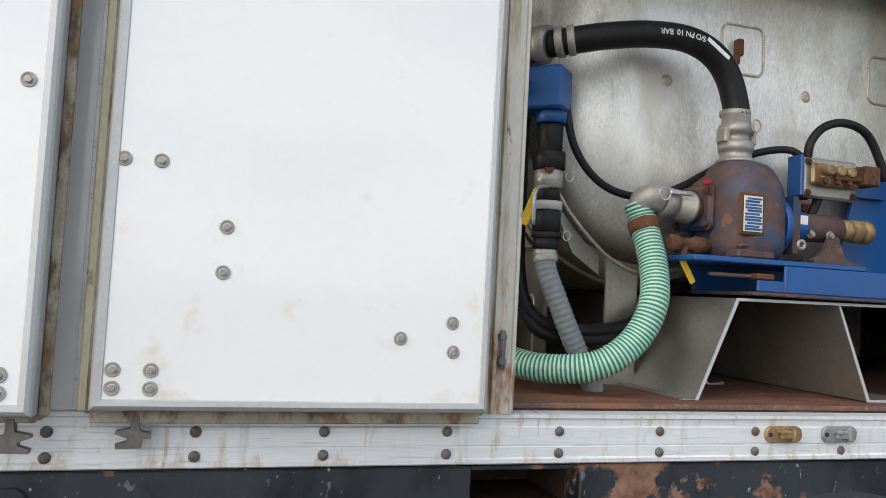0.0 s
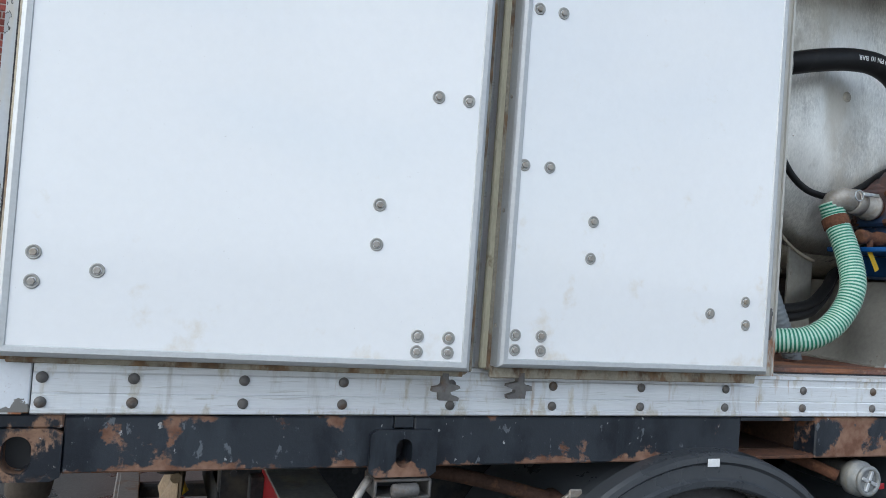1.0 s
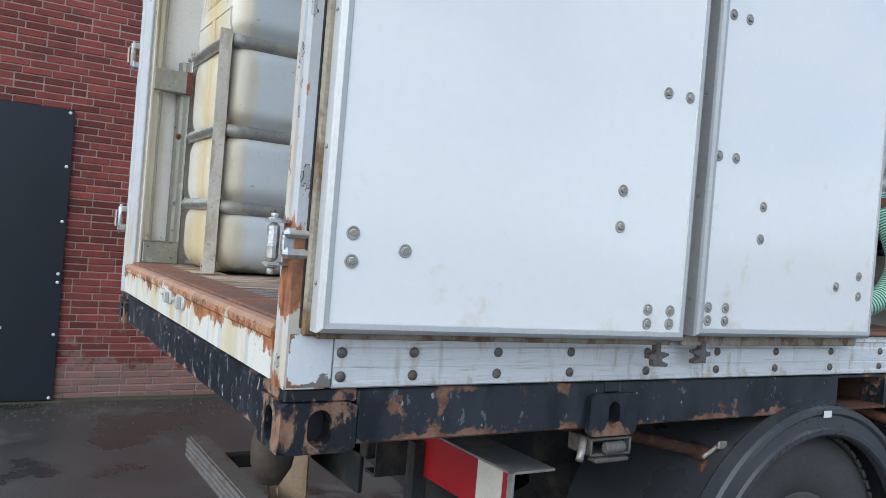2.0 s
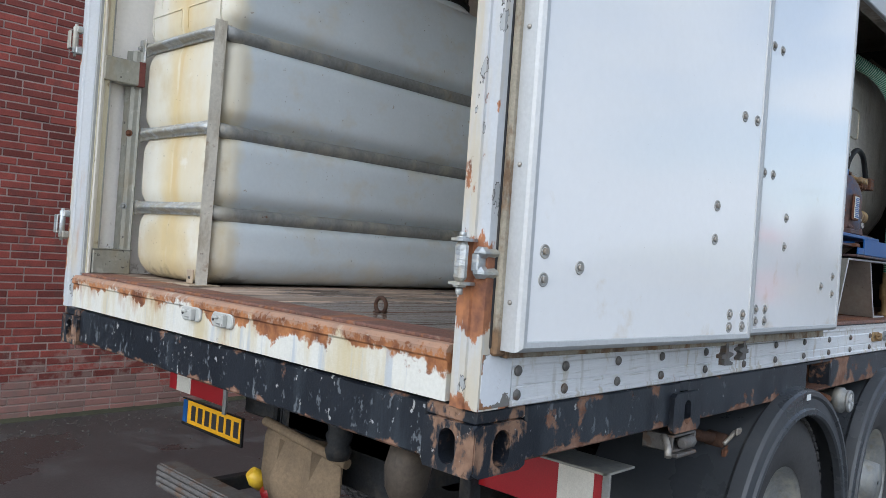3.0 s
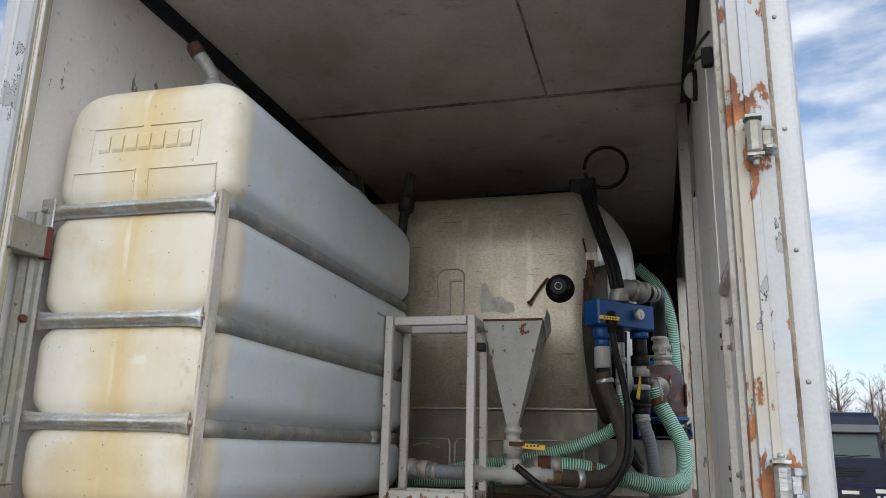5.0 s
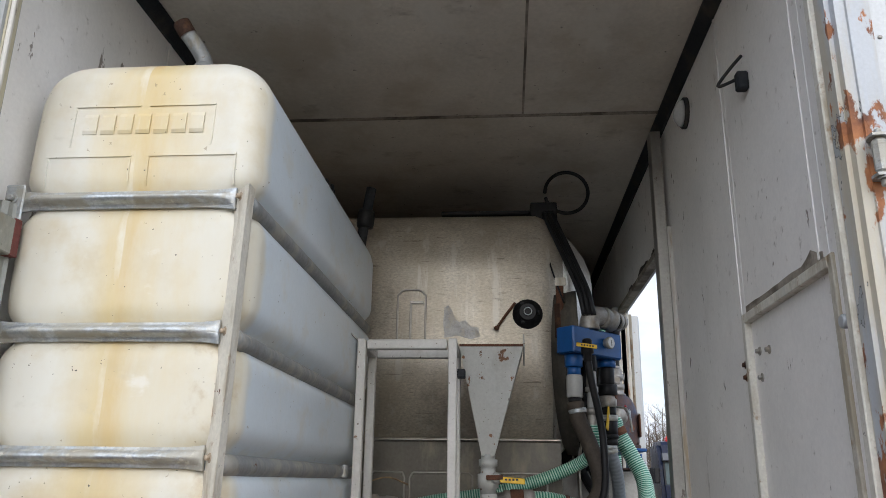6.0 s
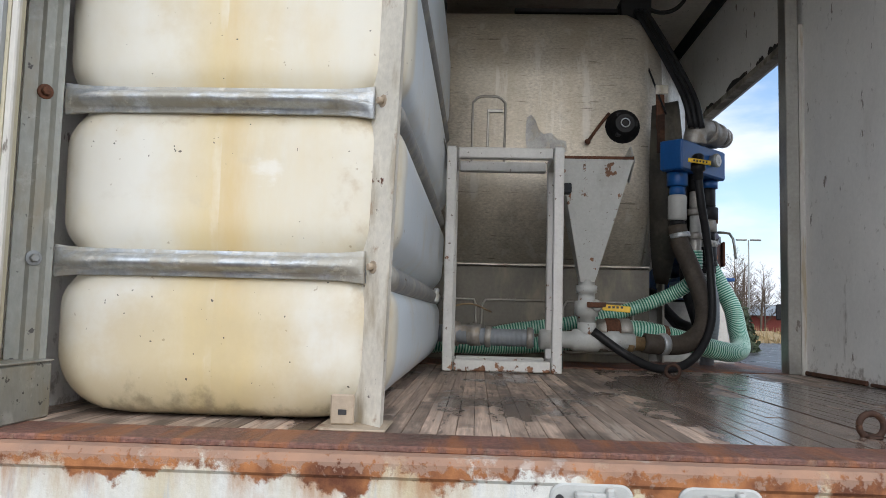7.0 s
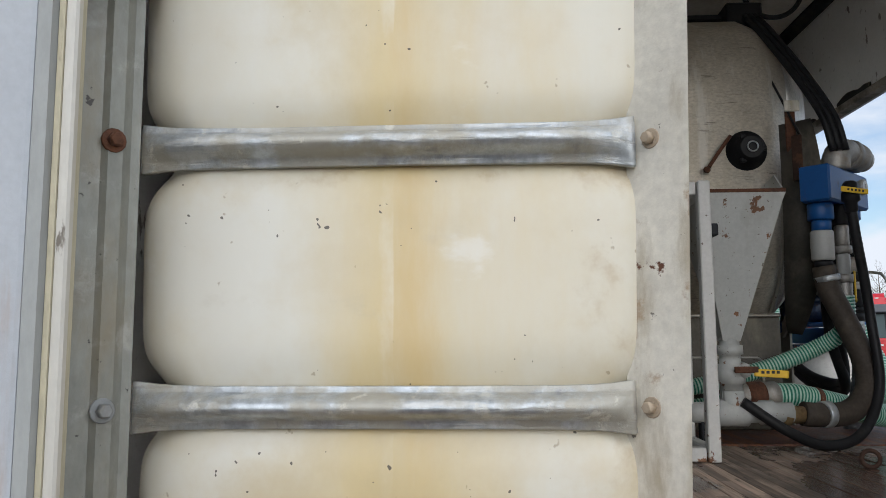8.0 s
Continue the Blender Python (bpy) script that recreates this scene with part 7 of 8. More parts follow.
part("glass", Geo().turned((1.66, YIN_R + 0.018, 3.36), (1.66, YIN_R + 0.06, 3.36), [(0, 0.066), (0.4, 0.06), (0.8, 0.038), (1, 0.01)], 24), M_LENS, lm)
kb = thing("door_keeper", (0.12, 0.10, 2.1), "small metal door keeper on the post", "keeper")
part("plate", Geo().box(0.14, 0.20, YIN_R, YIN_R + 0.012, 2.0, 2.13, 0.003), M_GALVDULL, kb)
part("knob", Geo().cyl((0.17, YIN_R + 0.012, 2.06), (0.17, YIN_R + 0.05, 2.06), 0.018, 12, 0, 0.004), M_ALU, kb)
gp2 = part("drop_bolt", Geo().cyl((2.19, -0.028, 1.52), (2.19, -0.028, 1.62), 0.008, 10, 0, 0.002).box(2.180, 2.200, -0.036, -0.012, 1.53, 1.55, 0.003).box(2.180, 2.200, -0.036, -0.012, 1.595, 1.61, 0.003), M_RIVET, truck, "dark grey drop bolt")
# flush locks in the rear sill and the side rail
def flush_lock(m, parent, metal_=None):
    g = Geo()
    ring = rounded(-0.065, 0.065, -0.024, 0.024, 0.022, 6)
    g.loft([[m @ Vector((x, 0.0, z)) for x, z in ring], [m @ Vector((x, -0.006, z)) for x, z in ring], [m @ Vector((x * 0.94, -0.009, z * 0.88)) for x, z in ring]], False, True)
    g.box(-0.02, 0.03, -0.022, -0.008, -0.012, 0.012, 0.003, m).box(-0.028, 0.0, -0.03, -0.008, 0.004, 0.014, 0.003, m).box(0.02, 0.034, -0.026, -0.008, -0.02, 0.02, 0.003, m)
    lk = part("flush_lock", g, metal_ or M_GALVDULL, parent, "worn flush lock plate")
    part("lock_hole", Geo().cyl(m @ Vector((-0.05, -0.0085, 0.0)), m @ Vector((-0.05, -0.0105, 0.0)), 0.007, 10), M_DARK, lk)
    return lk


sill_ob = [o for o in truck.children if o.name.startswith("rear_sill")][0]
for yy in (1.279, 1.08):
    flush_lock(pose(0.0, yy, 1.355, 0, 0, -90), sill_ob, M_HOPPER)
rail_ob = [o for o in truck.children if o.name.startswith("side_rail")][0]
for xx in (3.097, 3.30, 4.35):
    flush_lock(pose(xx, 0.0, 1.348, 0, 0, 0), rail_ob, M_BRASS if xx < 3.2 else None)

# ---- truck: underneath and front ----
for y in (0.72, 1.60):
    part("chassis_rail", Geo().prism([(y, 0.80), (y + 0.08, 0.80), (y + 0.08, 0.81), (y + 0.01, 0.81), (y + 0.01, 1.05), (y + 0.08, 1.05), (y + 0.08, 1.06), (y, 1.06)], "x", 0.62, 8.2), M_CHASSIS, truck, "dirty black chassis rail")
for x in (0.62, 1.3, 2.65, 4.0, 5.2):
    part("cross_member", Geo().box(x, x + 0.07, 0.80, 1.60, 0.84, 1.02, 0.006), M_CHASSIS, truck)
for x in (1.0, 1.75, 2.8, 3.7):
    part("floor_bearer", Geo().box(x, x + 0.08, 0.10, W - 0.10, 1.14, 1.27, 0.006), M_CHASSIS, truck)
part("floor_pan", Geo().box(0.15, 5.9, 0.14, W - 0.14, 1.275, 1.335, 0.004), M_CHASSIS, truck)
for k in range(9):
    part("rail_hole", Geo().cyl((0.66 + 0.07 * k, 0.716, 0.93 + 0.05 * (k % 2)), (0.66 + 0.07 * k, 0.722, 0.93 + 0.05 * (k % 2)), 0.012, 10), M_DARK, truck)
for wx in (1.99, 3.33):
    part("axle", Geo().cyl((wx, 0.3, 0.56), (wx, 2.1, 0.56), 0.07, 16).turned((wx - 0.25, 1.2, 0.56), (wx + 0.25, 1.2, 0.56), [(0, 0.08), (0.3, 0.2), (0.7, 0.2), (1, 0.08)], 18), M_CHASSIS, truck)
    for y in (0.68, 1.66):
        part("air_bag", Geo().turned((wx - 0.35, y, 0.55), (wx - 0.35, y, 0.84), [(0, 0.10), (0.1, 0.12), (0.4, 0.125), (0.5, 0.11), (0.6, 0.125), (0.9, 0.12), (1, 0.1)], 18), M_BLACKRUB, truck)
        part("spring", Geo().prism([(wx - 0.45, 0.62), (wx, 0.66), (wx + 0.45, 0.62), (wx + 0.45, 0.66), (wx, 0.71), (wx - 0.45, 0.66)], "y", y - 0.05, y + 0.05), M_CHASSIS, truck)
# mudguard stay with wing nut clamp
part("guard_stay", Geo().tube([(1.05, 0.30, 1.07), (1.3, 0.22, 1.04), (1.56, 0.12, 0.99)], 0.022, 12).cyl((1.55, 0.08, 0.985), (1.55, 0.16, 0.99), 0.032, 14, 0, 0.006), M_DARKRUST, truck, "rusty mudguard stay")
part("stay_clip", Geo().tube([(1.52, 0.08, 0.985), (1.545, 0.07, 1.005), (1.57, 0.06, 1.03)], 0.008, 8).box(1.555, 1.60, 0.045, 0.055, 1.018, 1.045, 0.005), M_PIPE, truck)
part("stay_strap", Geo().box(1.50, 1.53, 0.06, 0.08, 0.82, 0.97, 0.004), M_RUST, truck)
part("stay_bolt", Geo().hexbolt((1.535, 0.075, 0.955), (0, -1, 0), 0.013, 0.03), M_RUST, truck)
# rear marker boards, lamps, underrun bar and number plate
for bx, ya, yb, z0_, z1_, wa, wb in ((0.745, 0.115, 0.66, 0.83, 0.985, 0.145, 0.275), (0.47, 1.815, 2.30, 0.893, 1.03, 2.10, 2.225)):
    mb = part("marker_board", Geo().box(bx, bx + 0.010, ya, yb, z0_, z1_, 0.002), M_RED, truck, "red and white reflective marker board")
    part("white_field", Geo().box(bx - 0.003, bx + 0.001, wa, wb, z0_ + 0.002, z1_ - 0.002, 0.001), M_WHITEREF, mb)
    part("board_angle", Geo().box(bx - 0.01, bx + 0.155, ya - 0.02, yb, z1_, z1_ + 0.008, 0.002).box(bx - 0.01, bx, ya - 0.03, ya - 0.004, z0_ - 0.03, z1_ + 0.008, 0.002), M_GALVDULL, truck, "galvanised angle over the marker board")
ub = Geo()
for k in range(4):
    ub.box(0.27, 0.36, 0.16, 1.98, 0.545 + 0.024 * k, 0.565 + 0.024 * k, 0.006)
ub.box(0.285, 0.37, 0.16, 1.98, 0.545, 0.64, 0.004)
part("underrun_bar", ub, M_RIVET, truck, "ribbed aluminium underrun bar")
for y in (0.60, 1.70):
    part("bar_arm", Geo().box(0.37, 0.75, y, y + 0.05, 0.56, 0.62, 0.004).box(0.70, 0.76, y, y + 0.05, 0.56, 0.95, 0.004), M_CHASSIS, truck)
npl = part("number_plate", Geo().box(0.556, 0.562, 1.80, 2.31, 0.722, 0.832, 0.002, Matrix.Rotation(0, 4, "X")), M_PLATE, truck, "yellow rear number plate")
part("blue_field", Geo().box(0.5535, 0.557, 2.268, 2.308, 0.724, 0.830, 0.001), M_BLUE, npl)
part("frame_edge", Geo().box(0.552, 0.566, 1.795, 2.315, 0.710, 0.722, 0.002).box(0.552, 0.566, 1.795, 2.315, 0.832, 0.838, 0.002).box(0.552, 0.566, 1.790, 1.80, 0.71, 0.838, 0.002), M_BLACKRUB, npl)
for k in range(7):
    yk = 2.235 - k * 0.062
    part("plate_bar", Geo().box(0.5535, 0.557, yk - 0.042, yk - 0.004, 0.742, 0.812, 0.001), M_DARK, npl)
part("tail_lamp", Geo().box(0.60, 0.66, 1.62, 1.86, 0.85, 0.96, 0.012), M_CHASSIS, truck)
part("lamp_cover", Geo().box(0.66, 0.70, 1.45, 1.76, 0.72, 0.90, 0.01), M_CHASSIS, truck)
part("hose_coupling", Geo().turned((0.55, 1.60, 0.60), (0.50, 1.62, 0.66), [(0, 0.03), (0.5, 0.04), (1, 0.025)], 14), M_YELLOW, truck, "yellow air coupling")
part("hose_coupling", Geo().turned((0.55, 1.50, 0.56), (0.50, 1.51, 0.62), [(0, 0.03), (0.5, 0.04), (1, 0.025)], 14), M_RED, truck, "red air coupling")
mfz = []
for i in range(9):
    y = 1.05 + 0.46 * i / 8
    mfz.append([(0.50 + 0.02 * math.sin(i * 1.3), y, 0.88 - 0.02 * (i % 3)), (0.46 + 0.03 * math.cos(i * 1.7), y, 0.70), (0.50 + 0.02 * math.sin(i), y - 0.02, 0.46), (0.515 + 0.02 * math.sin(i), y - 0.02, 0.46), (0.48 + 0.03 * math.cos(i * 1.7), y, 0.70), (0.515 + 0.02 * math.sin(i * 1.3), y, 0.88)])
part("mudflap", Geo().loft(mfz, True, True), M_CANVAS, truck, "crumpled brown sheet hanging under the tail")
part("flap_bar", Geo().tube([(0.49, 1.0, 0.84), (0.47, 1.2, 0.87), (0.49, 1.52, 0.89)], 0.02, 10), M_CANVAS, truck)
for y in (1.02,):
    part("bump_stop", Geo().turned((0.46, y, 0.86), (0.46, y, 1.03), [(0, 0.04), (0.2, 0.05), (0.3, 0.04), (0.5, 0.05), (0.6, 0.04), (0.8, 0.05), (1, 0.04)], 14), M_CHASSIS, truck, "dark bellows")
part("spare_plate", Geo().box(0.62, 0.64, 0.85, 1.55, 0.70, 1.06, 0.004), M_CHASSIS, truck)
part("tail_bag", Geo().turned((0.10, 0.30, 1.12), (0.09, 0.30, 0.96), [(0, 0.05), (0.35, 0.062), (0.7, 0.055), (1, 0.03)], 14), M_BROWNRUB, truck)
# couplings between the wheels
cp = part("pipe_cap", Geo().turned((2.66, 0.30, 1.06), (2.66, -0.02, 1.06), [(0, 0.045), (0.80, 0.045), (0.82, 0.060), (0.92, 0.060), (0.94, 0.052), (1.0, 0.050)], 24), M_GALVDULL, truck, "dull silver pipe cap")
part("cap_rim", Geo().tube([(2.66 + 0.044 * math.cos(t_), -0.022, 1.06 + 0.044 * math.sin(t_)) for t_ in (2 * math.pi * k / 24 for k in range(25))], 0.009, 8, 0.01, caps=False), M_GALVDULL, cp)
for an in (0, 90):
    part("cap_cross", Geo().box(-0.036, 0.036, -0.006, 0.006, -0.006, 0.006, 0.002, pose(2.66, -0.024, 1.06, 0, an + 20, 0)), M_ALU, cp)
part("red_tag", Geo().box(2.70, 2.74, -0.02, -0.012, 1.03, 1.05, 0.002), M_RED, truck)
part("outlet_pipe", Geo().tube([(2.52, 0.25, 1.10), (2.56, 0.10, 1.08), (2.60, 0.05, 1.06)], 0.02, 10), M_RUST, truck)
part("pipe_cap", Geo().turned((4.15, 0.30, 1.07), (4.15, -0.03, 1.07), [(0, 0.05), (0.7, 0.05), (0.72, 0.06), (1.0, 0.05)], 20), M_GALVDULL, truck, "dull silver pipe cap")
ft = part("fuel_tank", Geo().prism(rounded(0.0, 0.62, 0.46, 1.08, 0.10, 6), "x", 4.25, 5.35, smooth=True), M_ALU, truck, "ribbed aluminium fuel tank")
for x in (4.4, 4.72, 5.04):
    part("strap", Geo().prism(rounded(-0.012, 0.632, 0.448, 1.092, 0.11, 6), "x", x, x + 0.06, smooth=True), M_BLACKRUB, truck)
part("side_box", Geo().box(5.45, 6.0, 0.0, 0.6, 0.5, 1.10, 0.03), M_MUDG, truck)
part("marker_lamp", Geo().box(4.16, 4.22, -0.01, 0.02, 1.10, 1.13, 0.006), M_AMBER, truck)
cab = part("cab_shell", Geo().prism(rounded(6.30, 8.2, 0.85, 3.30, 0.18, 6), "y", 0.06, W - 0.06, smooth=True), M_REDCAB, truck, "red driver's cab")
part("step_panel", Geo().box(6.25, 8.1, 0.0, 0.3, 0.45, 1.25, 0.04), M_MUDG, truck)
for wy in (0.02, W - 0.02):
    wh = wheel(6.85, wy if wy < 1 else wy, 0.50, 1 if wy < 1 else -1, False)
    wh.parent = truck
    wh.location = Vector(wh.location) - Vector(truck.location)
mr = part("mirror_arm", Geo().tube([(6.6, 0.05, 2.66), (6.55, -0.10, 2.64), (6.5, -0.17, 2.58)], 0.015, 8).tube([(6.6, 0.05, 1.92), (6.55, -0.10, 1.93), (6.5, -0.2, 1.98)], 0.015, 8).tube([(6.5, -0.19, 2.6), (6.5, -0.21, 2.0)], 0.014, 8), M_BLACKRUB, truck)
part("mirror", Geo().box(6.46, 6.54, -0.30, -0.09, 2.01, 2.30, 0.03), M_BLACKRUB, truck, "black wing mirror")
part("mirror", Geo().box(6.46, 6.54, -0.29, -0.08, 2.37, 2.56, 0.03), M_BLACKRUB, truck, "black wide-angle mirror")
# far side door, louvre and print
door_c = side_door("side_door", 4.30, 5.25, 1.45, 2.93, [(4.42, 1.6), (4.42, 2.1), (4.42, 2.5), (4.50, 2.5), (5.1, 1.55), (5.1, 2.7)], "white side door with a grab handle, standing slightly open")
door_c.rotation_euler[2] = radians(2.0)
part("grab_handle", Geo().tube([(4.98, -0.10, 1.95), (4.98, -0.15, 1.98), (4.98, -0.15, 2.14), (4.98, -0.10, 2.17)], 0.008, 8, 0.015), M_BLACKRUB, door_c)
vt = part("louvre", Geo().box(4.20, 4.285, -0.006, 0.012, 1.85, 2.72, 0.002), M_PANEL, truck, "louvred vent strip")
for k in range(17):
    part("slit", Geo().box(4.208, 4.278, -0.012, -0.005, 1.88 + 0.05 * k, 1.90 + 0.05 * k, 0.001), M_DARK, vt)
gr = []
for k in range(25):
    a = radians(-60 + 240 * k / 24)
    w = 0.03 + 0.05 * math.sin(math.pi * k / 24)
    gr.append([(3.25 + (0.20 + s * w) * math.cos(a), 0.0085, 3.24 + (0.20 + s * w) * math.sin(a)) for s in (-1, 1)])
lg = Geo().loft(gr, False, False, closed=False)
part("blue_print", lg, M_SKYBLUE, wall_r, "light blue curved print")
ov = part("outer_skin", Geo().box(0.11, 5.9, 0.0095, 0.0115, 2.96, 3.60, 0.0005).box(0.11, 2.15, 0.0095, 0.0115, 1.405, 2.955, 0.0005), M_PANEL, wall_r, "white riveted outer skin")
rv = mesh_of("rivet", Geo().turned((0, 0, 0), (0, -0.004, 0), [(0, 0.006), (0.6, 0.005), (1, 0.002)], 8), M_PIPE)
for k in range(24):
    piece("rivet", rv, ov, (1.194, 0.0095, 1.46 + 0.062 * k))
for k in range(16):
    piece("rivet", rv, ov, (2.3 + 0.12 * k, 0.0095, 3.02))
    piece("rivet", rv, ov, (2.3 + 0.12 * k, 0.0095, 3.52))
part("seam_strip", Geo().box(1.183, 1.205, 0.0065, 0.0095, 1.405, 3.6, 0.001), M_RAIL, ov)
part("roof_edge", Geo().box(0.0, 5.9, -0.006, 0.03, 3.58, 3.64, 0.008), M_ALU, truck)
part("door_catch", Geo().box(2.9, 2.98, -0.04, -0.012, 2.97, 3.03, 0.006).cyl((2.94, -0.06, 3.0), (2.94, -0.02, 3.0), 0.02, 12), M_PIPE, truck)

# ---- brick building ----
WY = 5.40
BL, BH, BD, JT = 0.204, 0.050, 0.10, 0.010
tagged(obj("building_core", Geo().box(-2.72, 14, WY + 0.006, WY + 6, GZ - 0.1, 4.16, 0.002), M_MORTAR), "pale mortar core of the brick building", "wall", kind="structure")
bw = [o for o in scene.objects if o.name == "building_core"][0]
bw.name = "wall_brick"
bw["label"] = "red brick wall of the workshop building with pale joints"
part("gutter", Geo().box(-2.8, 14, WY - 0.10, WY + 0.05, 4.16, 4.30, 0.02), M_CHASSIS, bw, "dark gutter")
part("roof_edge_sheet", Geo().prism([(WY + 0.05, 4.30), (WY + 6.0, 4.75), (WY + 6.0, 4.80), (WY + 0.05, 4.36)], "x", -2.8, 14), M_ROOF, bw, "grey sheet roof above the brickwork")
part("plinth_dirt", Geo().prism([(WY + 0.005, GZ - 0.01), (WY - 0.05, GZ - 0.01), (WY - 0.03, GZ + 0.012), (WY + 0.005, GZ + 0.03)], "x", -2.72, 14), M_PUDDLEMOSS, bw, "strip of moss and grit along the wall foot")
board = thing("sign_board", (-1.1, WY, GZ), "dark grey painted sign board screwed to the brick wall", "sign")
part("panel", Geo().box(-2.3, -0.012, WY - 0.035, WY - 0.012, GZ + 0.02, 2.468, 0.003), M_DARKPANEL, board)
scw = mesh_of("screw", Geo().turned((0, 0, 0), (0, -0.006, 0), [(0, 0.014), (0.6, 0.012), (1, 0.004)], 10), M_WHITE)
for z in (0.10, 0.62, 1.05, 1.12, 1.55, 2.0, 2.44):
    piece("screw", scw, board, (-0.045, WY - 0.035, z))
for x, z in ((-0.60, 2.44), (-1.2, 2.44), (-0.60, 0.10), (-1.2, 0.10), (-0.56, 1.06), (-0.56, 1.12)):
    piece("screw", scw, board, (x, WY - 0.035, z))
letters("lettering", ".NL", 0.245, pose(-0.600, WY - 0.037, 0.735, 90, 0, 0), board, M_WHITE)
for zc, rr_ in ((1.84, 0.20), (1.36, 0.225)):
    part("round_mark", Geo().turned((-1.015, WY - 0.034, zc), (-1.015, WY - 0.038, zc), [(0, rr_), (1, rr_)], 40), M_WHITE, board)
part("lettering_bar", Geo().box(-1.5, -0.80, WY - 0.038, WY - 0.034, 0.655, 0.815, 0.002), M_WHITE, board)

# ---- yard and distance ----


def far_lorry(name, at, paint, label, tall=3.3, dark=None, low=None, wide=0.58):
    t = thing(name, at, label, "truck", "parked lorries across the yard")
    x, y, z = at
    c = Geo().prism([(x, z + 0.75), (x, z + 1.66), (x + 0.05, z + 1.74), (x + 0.24, z + 2.52), (x + 0.30, z + 2.74), (x + 0.42, z + tall - 0.16), (x + 0.62, z + tall - 0.03), (x + 0.9, z + tall), (x + 2.0, z + tall), (x + 2.0, z + 0.75)], "y", y - 1.08, y + 1.08)
    for s in (-1, 1):
        side = [(x + 0.10, z + 0.75), (x + 0.10, z + 1.70), (x + 0.33, z + 2.60), (x + 0.52, z + tall - 0.30), (x + 0.75, z + tall - 0.16), (x + 2.0, z + tall - 0.16), (x + 2.0, z + 0.75)]
        c.prism(side, "y", y + s * 1.08 if s > 0 else y - 1.22, y + 1.22 if s > 0 else y - 1.08)
    part("cab", c, paint, t)
    ws = part("windscreen", Geo().prism([(x + 0.018, z + 1.72), (x + 0.208, z + 2.50), (x + 0.26, z + 2.50), (x + 0.07, z + 1.72)], "y", y - 1.04, y + 1.04), M_GLASSDARK, t, "sloping windscreen reflecting the sky")
    part("rubber_seal", Geo().prism([(x + 0.022, z + 1.68), (x + 0.03, z + 1.725), (x + 0.10, z + 1.725), (x + 0.08, z + 1.68)], "y", y - 1.10, y + 1.10).prism([(x + 0.200, z + 2.48), (x + 0.206, z + 2.53), (x + 0.27, z + 2.53), (x + 0.26, z + 2.48)], "y", y - 1.10, y + 1.10), M_BLACKRUB, ws)
    for s in (-1, 1):
        yc = y + s * 1.065
        part("pillar", Geo().prism([(x + 0.016, z + 1.70), (x + 0.206, z + 2.52), (x + 0.27, z + 2.52), (x + 0.08, z + 1.70)], "y", yc - 0.035, yc + 0.035), M_BLACKRUB, ws)
        part("wiper", Geo().tube([Vector((x + 0.008, y + s * 0.35 + 0.30, z + 1.735)), Vector((x + 0.010, y + s * 0.35, z + 1.775)), Vector((x + 0.012, y + s * 0.35 - 0.42, z + 1.80))], 0.014, 6), M_BLACKRUB, ws)
    part("visor", Geo().prism([(x + 0.05, z + 2.53), (x + 0.03, z + 2.56), (x + 0.12, z + 2.80), (x + 0.36, z + 2.80), (x + 0.30, z + 2.53)], "y", y - 1.12, y + 1.12), dark or M_VISOR, t, "sun visor over the windscreen")
    g = part("grille", Geo().prism([(y - wide, z + 1.42), (y + wide, z + 1.42), (y + wide - 0.16, z + 1.06), (y - wide + 0.16, z + 1.06)], "x", x - 0.012, x + 0.02), M_BLACKRUB, t)
    for k in range(4):
        w_ = wide - 0.02 - 0.035 * (3 - k)
        part("grille_bar", Geo().box(x - 0.035, x - 0.01, y - w_, y + w_, z + 1.105 + 0.085 * k, z + 1.140 + 0.085 * k, 0.008), paint, g)
    part("panel_gap", Geo().box(x - 0.006, x + 0.01, y - 1.07, y + 1.07, z + 0.955, z + 0.972), M_BLACKRUB, t)
    bp_ = part("bumper", Geo().box(x - 0.12, x + 0.5, y - 1.23, y + 1.23, z + 0.32, z + 0.80, 0.06), low or paint, t)
    part("bumper_gap", Geo().box(x - 0.127, x - 0.10, y - 0.40, y + 0.40, z + 0.42, z + 0.53, 0.01), M_BLACKRUB, bp_)
    part("bumper_gap", Geo().box(x - 0.127, x - 0.10, y - 0.42, y + 0.42, z + 0.68, z + 0.76, 0.01), M_BLACKRUB, bp_)
    part("plate", Geo().box(x - 0.135, x - 0.115, y - 0.26, y + 0.26, z + 0.55, z + 0.66, 0.006), M_WHITEREF, bp_)
    part("upper_intake", Geo().box(x - 0.01, x + 0.01, y - 0.45, y + 0.45, z + 0.86, z + 0.91, 0.006), M_BLACKRUB, t)
    for s in (-1, 1):
        hl = part("headlamp", Geo().box(x - 0.132, x - 0.10, y + s * 0.92 - 0.20, y + s * 0.92 + 0.20, z + 0.58, z + 0.75, 0.03), M_BLACKRUB, bp_)
        part("headlamp_glass", Geo().box(x - 0.140, x - 0.12, y + s * 0.92 - 0.17, y + s * 0.92 + 0.17, z + 0.60, z + 0.73, 0.02), M_LENS, bp_)
        for q in (-0.09, 0.09):
            part("fog_lamp", Geo().cyl((x - 0.115, y + s * 0.92 + q, z + 0.47), (x - 0.132, y + s * 0.92 + q, z + 0.47), 0.05, 14), M_LENS, bp_)
        part("mirror", Geo().box(x - 0.2, x - 0.05, y + s * 1.40 - 0.10, y + s * 1.40 + 0.10, z + 1.75, z + 2.3, 0.04).box(x - 0.12, x + 0.2, y + min(s * 1.2, s * 1.36), y + max(s * 1.2, s * 1.36), z + 2.18, z + 2.22), M_BLACKRUB, t)
